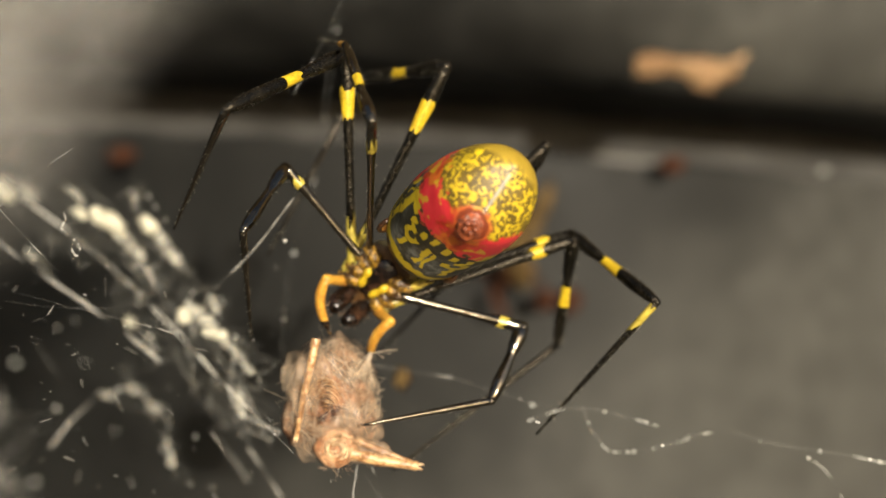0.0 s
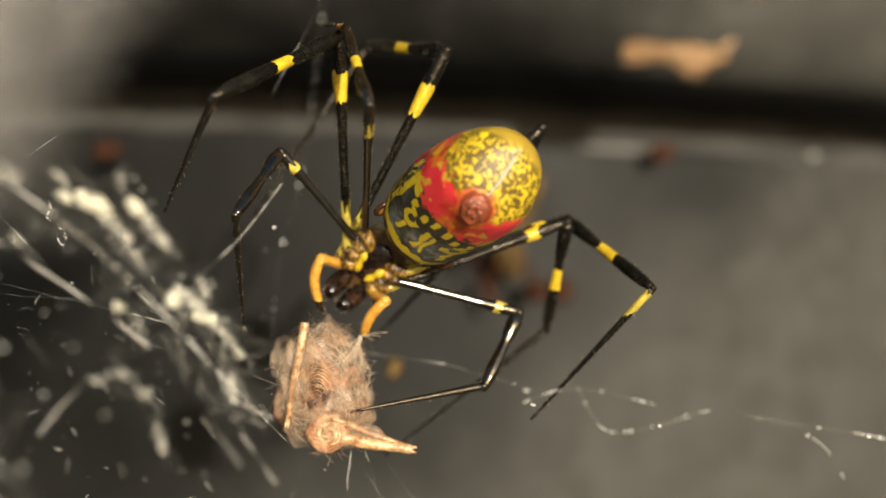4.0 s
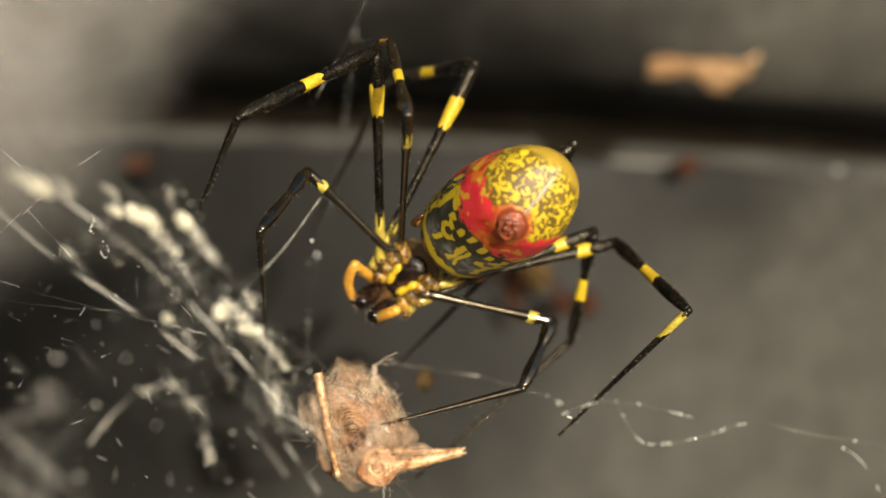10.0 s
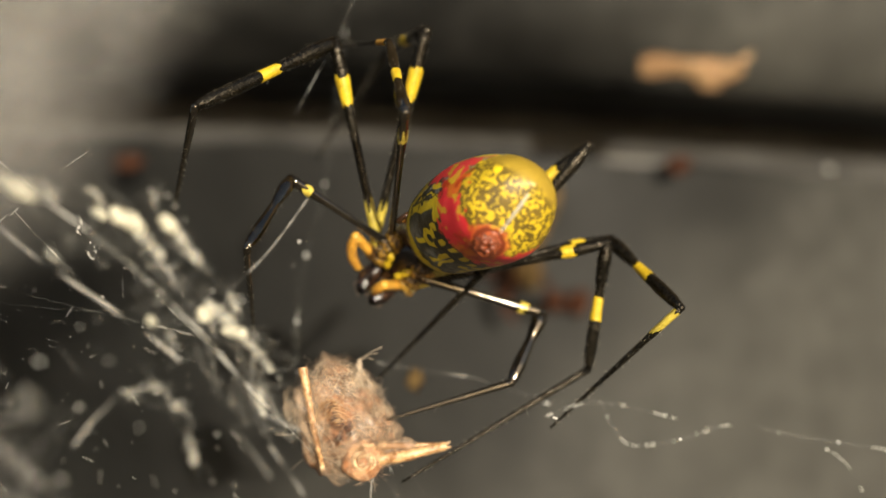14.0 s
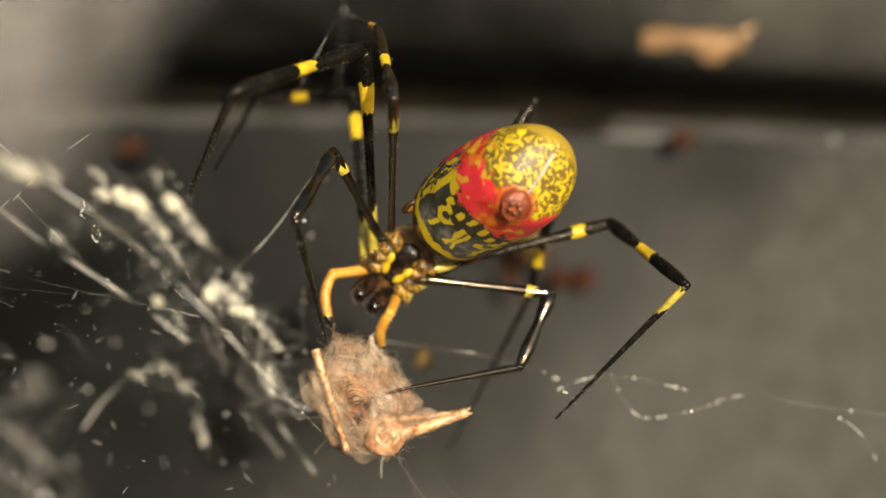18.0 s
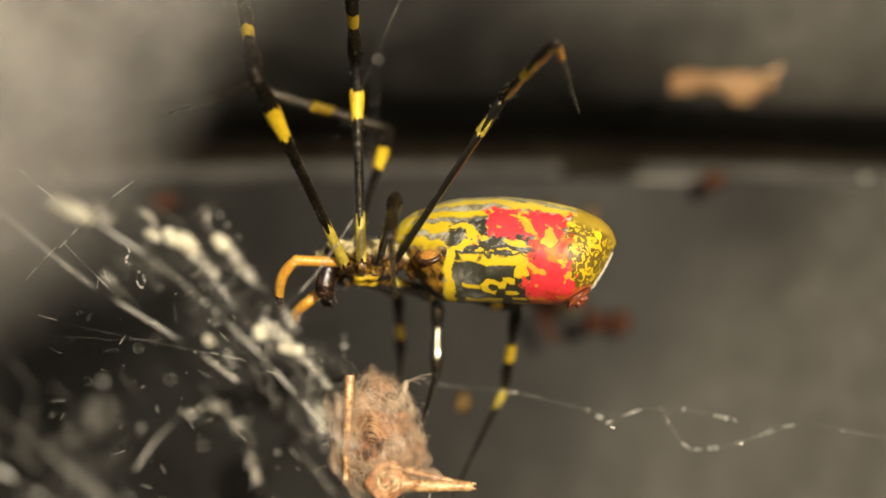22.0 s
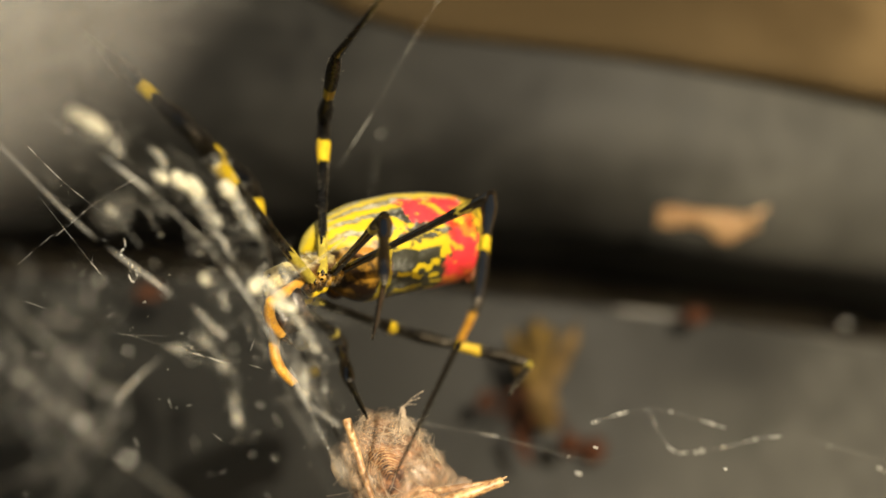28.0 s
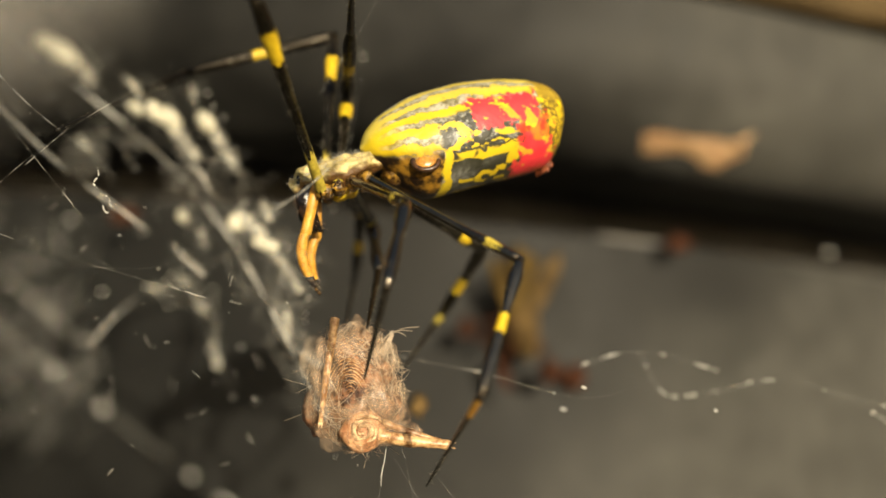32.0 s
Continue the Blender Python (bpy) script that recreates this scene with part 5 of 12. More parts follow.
for s in (-1, 1):
    bm = bmesh.new()
    tube(bm, smooth_line([Vector((-1.2, s * 0.5, -1.25)) * MM, Vector((-0.2, s * 0.78, -1.3)) * MM, Vector((0.7, s * 0.95, -1.2)) * MM], 5), [0.14 * MM, 0.28 * MM, 0.31 * MM, 0.32 * MM, 0.27 * MM, 0.22 * MM, 0.27 * MM, 0.33 * MM, 0.34 * MM, 0.28 * MM, 0.12 * MM], 10)
    part("sternum_stripe", bm, M_YEL, cephalothorax, "yellow stripe")
    bm = bmesh.new()
    tube(bm, [(-2.4 * MM, s * 0.75 * MM, 0.1 * MM), (-3.2 * MM, s * 0.85 * MM, -0.7 * MM), (-3.4 * MM, s * 0.85 * MM, -2.0 * MM), (-3.1 * MM, s * 0.6 * MM, -3.1 * MM)],
         [0.62 * MM, 0.78 * MM, 0.72 * MM, 0.4 * MM], 14)
    for i in range(80):
        k, a = rng.uniform(0, 1), rng.uniform(0, 6.3)
        q = Vector((-3.3 + 0.5 * (k - 0.5) ** 2, s * (0.85 - 0.2 * k), -0.2 - 2.9 * k)) * MM + Vector((math.cos(a), math.sin(a), 0)) * (0.74 - 0.25 * k) * MM
        e = Vector((math.cos(a), math.sin(a), -0.9)) * rng.uniform(0.12, 0.38) * MM
        tube(bm, [q, q + e], [0.014 * MM, 0.005 * MM], 3, 1, False)
    part("chelicera", bm, [M_JAW, M_FUZZ], cephalothorax, "shiny dark jaw")
    bm = bmesh.new()
    tube(bm, [(-3.1 * MM, s * 0.6 * MM, -3.0 * MM), (-2.7 * MM, s * 0.2 * MM, -3.4 * MM)], [0.22 * MM, 0.05 * MM], 8)
    part("fang", bm, M_JAW, cephalothorax)
    for hx in (-1.9, -0.7, 0.5, 1.6):
        bm = bmesh.new()
        tube(bm, [(hx * 0.6 * MM, s * 0.8 * MM, -0.75 * MM), (hx * 0.85 * MM, s * 1.5 * MM, -0.8 * MM), (hx * MM, s * 2.1 * MM, -0.75 * MM)], [0.5 * MM, 0.62 * MM, 0.42 * MM], 12)
        ball(bm, (hx * MM, s * 2.1 * MM, -0.75 * MM), 0.42 * MM, 3, None, 0, 0.5)
        for i in range(40):
            d = Vector((rng.gauss(0, 1), rng.gauss(0, 1), rng.gauss(-0.5, 0.8))).normalized()
            q = Vector((hx * rng.uniform(0.7, 1.0), s * rng.uniform(1.0, 2.2), -0.78)) * MM + d * 0.5 * MM
            tube(bm, [q, q + (d + Vector((-0.5, 0, 0))) * rng.uniform(0.15, 0.4) * MM], [0.014 * MM, 0.005 * MM], 3, 1, False)
        part("coxa", bm, [M_AMBER, M_HAIR], cephalothorax, "glossy amber leg base")
for s in (-1, 1):
    for ex, ey, ez in ((-3.6, 0.35, 1.15), (-3.75, 0.3, 0.7), (-3.2, 1.1, 0.9), (-3.3, 1.15, 0.55)):
        bm = bmesh.new()
        ball(bm, (ex * MM, s * ey * MM, ez * MM), 0.17 * MM, 2)
        part("eye", bm, M_JAW, cephalothorax)
bm = bmesh.new()
for i in range(620):
    d = Vector((rng.gauss(0, 1), rng.gauss(0, 1), abs(rng.gauss(0, 1)))).normalized()
    p = Vector((-0.3 + d.x * 3.4, d.y * 2.1, 0.35 + d.z * 1.15)) * MM
    e = (d + Vector((-0.8, 0, 0.2)) + Vector([rng.gauss(0, 0.3) for _ in range(3)])).normalized() * rng.uniform(0.2, 0.7) * MM
    tube(bm, [p, p + e], [0.015 * MM, 0.005 * MM], 3, 0, False)
part("fuzz", bm, M_SILK, cephalothorax, "short pale hairs")


# ---- movement ----
def swing(rest, rows):
    """Rows of (seconds, base x y z in mm, direction x y z) of a limb as poses in the spider's space."""
    rest = Vector(rest).normalized()
    first = Vector((0, 0, 1)).rotation_difference(rest).to_matrix().to_4x4()
    out = []
    for t, x, y, z, a, b, c in rows:
        q = rest.rotation_difference(Vector((a, b, c))).to_matrix().to_4x4()
        out.append((t, Matrix.Translation(Vector((x, y, z)) * MM) @ q @ first))
    return out


def mpose(x, y, z, rx=0, ry=0, rz=0):
    return pose(x * MM, y * MM, z * MM, rx, ry, rz)


def motions():
    walk(leg_a[0], swing((0.02, -0.12, 0.99), [(0, -3.06, 2.92, -1.23, -0.016, -0.167, 0.986), (1, -2.88, 3.24, -0.81, 0.003, -0.176, 0.984), (2, -2.84, 3.15, -0.96, 0.015, -0.179, 0.984), (3, -2.8, 3.02, -1.28, 0.009, -0.182, 0.983), (4.5, -2.58, 3.19, -0.98, -0.025, -0.32, 0.947), (6, -2.36, 3.37, -0.68, -0.059, -0.451, 0.89), (7, -2.54, 3.51, -0.81, -0.045, -0.276, 0.96), (8, -2.24, 2.62, -0.7, -0.033, -0.425, 0.905), (9, -2.58, 3.11, -0.49, -0.033, -0.364, 0.931), (10, -2.92, 2.4, -1.07, 0.003, -0.26, 0.966), (11, -2.89, 1.61, -0.89, 0.003, -0.293, 0.956), (12, -3.01, 1.7, -1.09, 0.05, -0.28, 0.959), (13, -2.79, 1.97, -0.45, -0.046, -0.384, 0.922), (14, -2.2, 3.98, 0.17, -0.182, -0.193, 0.964), (14.5, -1.84, 4.16, -0.12, -0.132, -0.251, 0.959), (14.75, -1.82, 4.1, -0.23, -0.129, -0.261, 0.957), (15, -1.76, 3.95, -0.51, -0.123, -0.288, 0.95), (15.25, -1.68, 3.74, -0.91, -0.115, -0.325, 0.939), (15.5, -1.59, 3.5, -1.37, -0.104, -0.367, 0.924), (15.75, -1.49, 3.25, -1.82, -0.094, -0.409, 0.908), (16, -1.41, 3.04, -2.22, -0.085, -0.444, 0.892), (16.25, -1.35, 2.89, -2.5, -0.078, -0.469, 0.88), (16.5, -1.33, 2.84, -2.61, -0.075, -0.478, 0.875), (17, -2.13, 2.68, -2.76, -0.029, -0.536, 0.844), (17.11, -2.16, 2.68, -2.73, -0.028, -0.532, 0.846), (17.22, -2.23, 2.67, -2.66, -0.024, -0.523, 0.852), (17.33, -2.34, 2.65, -2.55, -0.018, -0.509, 0.861), (17.44, -2.46, 2.64, -2.42, -0.012, -0.492, 0.871), (17.56, -2.6, 2.62, -2.28, -0.005, -0.473, 0.881), (17.67, -2.72, 2.6, -2.15, 0.002, -0.456, 0.89), (17.78, -2.83, 2.58, -2.04, 0.008, -0.441, 0.897), (17.89, -2.91, 2.57, -1.97, 0.011, -0.431, 0.902), (18, -2.93, 2.57, -1.94, 0.013, -0.427, 0.904), (18.25, -3.01, 2.33, -1.75, 0.099, -0.358, 0.928), (18.5, -3.19, 1.81, -1.32, 0.284, -0.191, 0.94), (18.75, -3.37, 1.28, -0.9, 0.45, -0.012, 0.893), (19, -3.45, 1.04, -0.71, 0.518, 0.07, 0.853), (19.11, -3.42, 0.96, -0.68, 0.5, 0.06, 0.864), (19.22, -3.33, 0.73, -0.59, 0.452, 0.034, 0.892), (19.33, -3.2, 0.39, -0.46, 0.379, -0.005, 0.926), (19.44, -3.06, -0.01, -0.3, 0.288, -0.051, 0.956), (19.56, -2.9, -0.43, -0.14, 0.19, -0.098, 0.977), (19.67, -2.75, -0.83, 0.01, 0.094, -0.142, 0.985), (19.78, -2.63, -1.16, 0.14, 0.012, -0.178, 0.984), (19.89, -2.54, -1.4, 0.23, -0.045, -0.202, 0.978), (20, -2.51, -1.48, 0.26, -0.066, -0.211, 0.975), (20.12, -2.84, -1.51, 0.39, -0.044, -0.211, 0.977), (20.25, -3.56, -1.57, 0.66, 0.005, -0.21, 0.978), (20.38, -4.28, -1.64, 0.93, 0.054, -0.209, 0.976), (20.5, -4.6, -1.66, 1.05, 0.076, -0.208, 0.975), (20.67, -5.15, -1.7, 1.26, 0.069, -0.213, 0.975), (20.83, -6.16, -1.77, 1.64, 0.056, -0.22, 0.974), (21, -6.7, -1.81, 1.84, 0.049, -0.225, 0.973), (21.12, -6.7, -1.81, 1.77, 0.047, -0.206, 0.977), (21.25, -6.7, -1.81, 1.6, 0.042, -0.156, 0.987), (21.38, -6.69, -1.81, 1.36, 0.035, -0.085, 0.996), (21.5, -6.69, -1.81, 1.08, 0.027, -0.002, 1), (21.62, -6.68, -1.82, 0.8, 0.019, 0.08, 0.997), (21.75, -6.67, -1.82, 0.56, 0.011, 0.151, 0.988), (21.88, -6.67, -1.82, 0.38, 0.006, 0.201, 0.98), (22, -6.67, -1.82, 0.32, 0.004, 0.22, 0.975), (23, -7.8, -1.87, 1.9, 0.042, 0.369, 0.928), (24, -10.56, -1.88, 1.8, -0.078, 0.352, 0.933), (24.33, -10.24, -2.29, 1.67, -0.115, 0.371, 0.922), (24.67, -9.64, -3.05, 1.44, -0.182, 0.404, 0.897), (25, -9.32, -3.45, 1.31, -0.218, 0.421, 0.881), (25.5, -9.87, -2.64, 0.63, -0.103, 0.387, 0.916), (27.5, -10.09, -3.61, 0.76, -0.093, 0.565, 0.82), (28, -8.92, -3.84, -0.26, -0.073, 0.46, 0.885), (28.5, -8.86, -3.14, -0.41, -0.044, 0.519, 0.853), (29, -8.8, -2.44, -0.57, -0.015, 0.576, 0.818), (30, -8.93, -3.17, 0.19, -0.018, 0.713, 0.701), (31, -7.89, -1.34, 0.99, -0.003, 0.72, 0.694), (32, -6.78, -1.14, 2.07, -0.018, 0.773, 0.635)]))
    walk(leg_a[1], swing((-0.4, -0.91, -0.08), [(0, -3.32, 0.21, 14.84, -0.6, -0.685, -0.414), (1, -2.83, 0.37, 15.24, -0.607, -0.694, -0.388), (2, -2.6, 0.24, 15.08, -0.604, -0.692, -0.396), (3, -2.65, 0.04, 14.74, -0.599, -0.688, -0.41), (4.5, -2.99, -2.03, 14.46, -0.612, -0.662, -0.432), (6, -3.31, -3.99, 13.83, -0.625, -0.635, -0.454), (7, -3.27, -0.98, 14.84, -0.738, -0.456, -0.498), (8, -2.78, -4.3, 14.04, -0.667, -0.582, -0.465), (9, -3.11, -2.83, 14.68, -0.706, -0.522, -0.479), (10, -2.87, -1.83, 14.67, -0.735, -0.507, -0.45), (11, -2.84, -3.16, 14.69, -0.651, -0.626, -0.429), (12, -2.19, -2.87, 14.54, -0.717, -0.559, -0.417), (13, -3.55, -4.29, 14.58, -0.654, -0.629, -0.421), (14, -5.17, 0.84, 15.89, -0.757, -0.481, -0.443), (14.5, -3.99, 0.07, 15.51, -0.706, -0.574, -0.415), (14.75, -3.93, -0.15, 15.37, -0.701, -0.582, -0.412), (15, -3.77, -0.74, 14.97, -0.689, -0.602, -0.403), (15.25, -3.55, -1.56, 14.39, -0.672, -0.629, -0.391), (15.5, -3.29, -2.49, 13.7, -0.651, -0.659, -0.377), (15.75, -3.02, -3.41, 12.97, -0.629, -0.688, -0.362), (16, -2.79, -4.2, 12.32, -0.609, -0.712, -0.348), (16.25, -2.62, -4.75, 11.84, -0.595, -0.729, -0.338), (16.5, -2.56, -4.96, 11.65, -0.589, -0.736, -0.335), (17, -2.6, -6.05, 10.99, -0.567, -0.77, -0.293), (17.11, -2.61, -6, 11.06, -0.569, -0.768, -0.294), (17.22, -2.62, -5.85, 11.23, -0.576, -0.762, -0.296), (17.33, -2.63, -5.64, 11.49, -0.586, -0.753, -0.3), (17.44, -2.65, -5.38, 11.78, -0.597, -0.742, -0.305), (17.56, -2.67, -5.1, 12.08, -0.609, -0.73, -0.309), (17.67, -2.69, -4.83, 12.36, -0.62, -0.719, -0.314), (17.78, -2.71, -4.61, 12.59, -0.629, -0.71, -0.317), (17.89, -2.72, -4.45, 12.74, -0.635, -0.703, -0.32), (18, -2.72, -4.39, 12.8, -0.638, -0.7, -0.32), (18.25, -1.39, -3.5, 13.39, -0.589, -0.773, -0.235), (18.5, 1.43, -1.3, 13.99, -0.453, -0.891, -0.035), (18.75, 3.98, 1.09, 13.65, -0.284, -0.944, 0.166), (19, 4.99, 2.19, 13.19, -0.2, -0.946, 0.255), (19.11, 4.73, 1.94, 13.41, -0.211, -0.945, 0.25), (19.22, 4.03, 1.27, 13.94, -0.239, -0.942, 0.237), (19.33, 2.97, 0.31, 14.63, -0.281, -0.935, 0.217), (19.44, 1.64, -0.84, 15.28, -0.329, -0.925, 0.193), (19.56, 0.19, -2.03, 15.78, -0.378, -0.911, 0.166), (19.67, -1.22, -3.15, 16.07, -0.424, -0.895, 0.141), (19.78, -2.43, -4.07, 16.18, -0.462, -0.879, 0.12), (19.89, -3.27, -4.7, 16.18, -0.487, -0.867, 0.104), (20, -3.58, -4.92, 16.16, -0.497, -0.862, 0.099), (20.12, -3.55, -4.95, 16.3, -0.497, -0.864, 0.084), (20.25, -3.47, -5, 16.59, -0.497, -0.866, 0.052), (20.38, -3.4, -5.04, 16.85, -0.497, -0.867, 0.02), (20.5, -3.37, -5.06, 16.95, -0.497, -0.868, 0.005), (20.67, -4.03, -5.17, 17.15, -0.353, -0.93, 0.098), (20.83, -5.25, -5.37, 17.51, -0.058, -0.964, 0.26), (21, -5.9, -5.47, 17.7, 0.105, -0.936, 0.336), (21.12, -5.93, -5.17, 17.71, 0.104, -0.936, 0.336), (21.25, -6, -4.35, 17.69, 0.099, -0.936, 0.336), (21.38, -6.11, -3.19, 17.59, 0.094, -0.937, 0.337), (21.5, -6.24, -1.85, 17.37, 0.087, -0.937, 0.337), (21.62, -6.37, -0.51, 17.04, 0.08, -0.938, 0.338), (21.75, -6.49, 0.65, 16.67, 0.074, -0.938, 0.338), (21.88, -6.57, 1.46, 16.35, 0.07, -0.938, 0.338), (22, -6.6, 1.77, 16.22, 0.069, -0.939, 0.338), (23, -7.11, 4.15, 17.04, 0.092, -0.96, 0.263), (24, -11.83, 3.86, 17, 0.103, -0.984, 0.145), (24.33, -12.1, 3.75, 16.69, 0.111, -0.979, 0.174), (24.67, -12.6, 3.54, 16.05, 0.125, -0.966, 0.226), (25, -12.87, 3.4, 15.67, 0.133, -0.958, 0.253), (25.5, -11.55, 3.67, 15.56, 0.119, -0.991, 0.052), (27.5, -11.61, 5.6, 14.12, 0.143, -0.989, 0.023), (28, -10.11, 3.67, 14.16, 0.152, -0.986, 0.063), (28.5, -9.58, 5.33, 13.5, 0.131, -0.983, 0.126), (29, -9.05, 6.94, 12.76, 0.109, -0.976, 0.19), (30, -9.22, 8.45, 11.62, 0.144, -0.94, 0.309), (31, -7.94, 10.39, 12.31, 0.1, -0.974, 0.205), (32, -7.07, 11.46, 12.42, 0.059, -0.993, 0.102)]))
    walk(leg_a[2], swing((-0.48, 0.2, -0.85), [(0, -10.87, -8.42, 9.62, -0.427, 0.638, -0.641), (1, -10.47, -8.37, 10.34, -0.447, 0.637, -0.628), (2, -10.21, -8.48, 10.09, -0.442, 0.648, -0.62), (3, -10.2, -8.63, 9.58, -0.432, 0.664, -0.61), (4.5, -10.7, -10.37, 9.01, -0.421, 0.708, -0.568), (6, -11.19, -11.99, 8.12, -0.399, 0.744, -0.535), (7, -12.57, -6.73, 8.57, -0.405, 0.758, -0.511), (8, -11.19, -11.63, 8.19, -0.407, 0.78, -0.475), (9, -12, -9.41, 8.65, -0.4, 0.771, -0.496), (10, -12.13, -8.22, 9, -0.388, 0.772, -0.503), (11, -11.04, -11.05, 9.29, -0.414, 0.751, -0.514), (12, -11.22, -9.91, 9.28, -0.438, 0.722, -0.535), (13, -11.79, -12.21, 9.28, -0.374, 0.749, -0.547), (14, -14.7, -5.23, 10.3, -0.301, 0.739, -0.603), (14.5, -12.88, -7.16, 10.29, -0.38, 0.716, -0.585), (14.75, -12.77, -7.48, 10.18, -0.397, 0.642, -0.656), (15, -12.46, -8.32, 9.89, -0.191, -0.555, -0.81), (15.25, -12.02, -9.48, 9.46, -0.315, -0.294, -0.903), (15.5, -11.49, -10.79, 8.95, -0.42, 0.037, -0.907), (15.75, -10.95, -12.08, 8.42, -0.475, 0.364, -0.801), (16, -10.46, -13.18, 7.93, -0.476, 0.614, -0.63), (16.25, -10.11, -13.94, 7.57, -0.45, 0.758, -0.472), (16.5, -9.98, -14.23, 7.44, -0.435, 0.804, -0.406), (17, -9.75, -15.76, 7.3, -0.425, 0.805, -0.413), (17.11, -9.78, -15.67, 7.36, -0.425, 0.8, -0.425), (17.22, -9.88, -15.45, 7.5, -0.424, 0.794, -0.436), (17.33, -10.02, -15.12, 7.7, -0.423, 0.788, -0.448), (17.44, -10.18, -14.73, 7.94, -0.422, 0.782, -0.459), (17.56, -10.35, -14.3, 8.18, -0.422, 0.775, -0.471), (17.67, -10.5, -13.9, 8.4, -0.421, 0.768, -0.483), (17.78, -10.63, -13.55, 8.59, -0.42, 0.762, -0.494), (17.89, -10.72, -13.31, 8.72, -0.419, 0.755, -0.505), (18, -10.76, -13.21, 8.76, -0.417, 0.748, -0.516), (18.25, -8.82, -13.24, 10.43, -0.492, 0.806, -0.329), (18.5, -4.28, -12.53, 13.55, -0.549, 0.829, -0.105), (18.75, 0.39, -10.81, 15.75, -0.577, 0.808, 0.124), (19, 2.47, -9.73, 16.4, -0.575, 0.751, 0.325), (19.11, 2.08, -9.97, 16.56, -0.586, 0.763, 0.271), (19.22, 1.02, -10.59, 16.93, -0.596, 0.774, 0.214), (19.33, -0.57, -11.47, 17.36, -0.604, 0.782, 0.155), (19.44, -2.5, -12.49, 17.71, -0.609, 0.787, 0.095), (19.56, -4.57, -13.51, 17.88, -0.613, 0.79, 0.029), (19.67, -6.57, -14.42, 17.85, -0.614, 0.789, -0.031), (19.78, -8.25, -15.15, 17.68, -0.613, 0.785, -0.091), (19.89, -9.4, -15.62, 17.49, -0.609, 0.779, -0.149), (20, -9.83, -15.79, 17.4, -0.604, 0.77, -0.205), (20.12, -9.81, -15.83, 17.36, -0.617, 0.782, -0.09), (20.25, -9.74, -15.91, 17.25, -0.617, 0.77, 0.165), (20.38, -9.67, -15.97, 17.1, -0.576, 0.708, 0.409), (20.5, -9.63, -15.99, 17.01, -0.545, 0.664, 0.512), (20.67, -8.48, -16.89, 18.38, -0.43, 0.663, 0.613), (20.83, -5.98, -17.51, 20.79, -0.191, 0.619, 0.762), (21, -4.58, -17.26, 21.94, -0.054, 0.575, 0.817), (21.12, -4.62, -16.96, 21.94, -0.05, 0.511, 0.858), (21.25, -4.75, -16.15, 21.93, -0.037, 0.328, 0.944), (21.38, -4.93, -15, 21.83, -0.017, 0.049, 0.999), (21.5, -5.15, -13.66, 21.62, 0.007, -0.274, 0.962), (21.62, -5.36, -12.33, 21.3, 0.031, -0.568, 0.823), (21.75, -5.55, -11.17, 20.92, 0.049, -0.776, 0.629), (21.88, -5.69, -10.36, 20.61, 0.06, -0.886, 0.46), (22, -5.74, -10.06, 20.48, 0.063, -0.918, 0.391), (23, -5.95, -7.95, 20.35, 0.09, -0.945, 0.314), (24, -10.53, -8.54, 18.83, 0.194, -0.951, 0.242), (24.33, -10.71, -8.58, 18.88, 0.247, -0.962, 0.114), (24.67, -11.03, -8.64, 18.89, 0.331, -0.935, -0.129), (25, -11.2, -8.67, 18.86, 0.367, -0.894, -0.256), (25.5, -10.04, -8.83, 16.22, 0.395, -0.918, -0.048), (27.5, -9.81, -6.87, 14.41, 0.31, -0.948, 0.077), (28, -8.19, -8.76, 14.95, 0.312, -0.949, -0.037), (28.5, -7.93, -7.06, 15.09, 0.235, -0.97, 0.067), (29, -7.68, -5.36, 15.15, 0.154, -0.973, 0.17), (30, -7.4, -3.39, 15.52, 0.175, -0.977, 0.12), (31, -6.68, -1.87, 14.89, 0.139, -0.99, 0.015), (32, -6.33, -1.06, 13.71, 0.057, -0.998, 0.031)]))
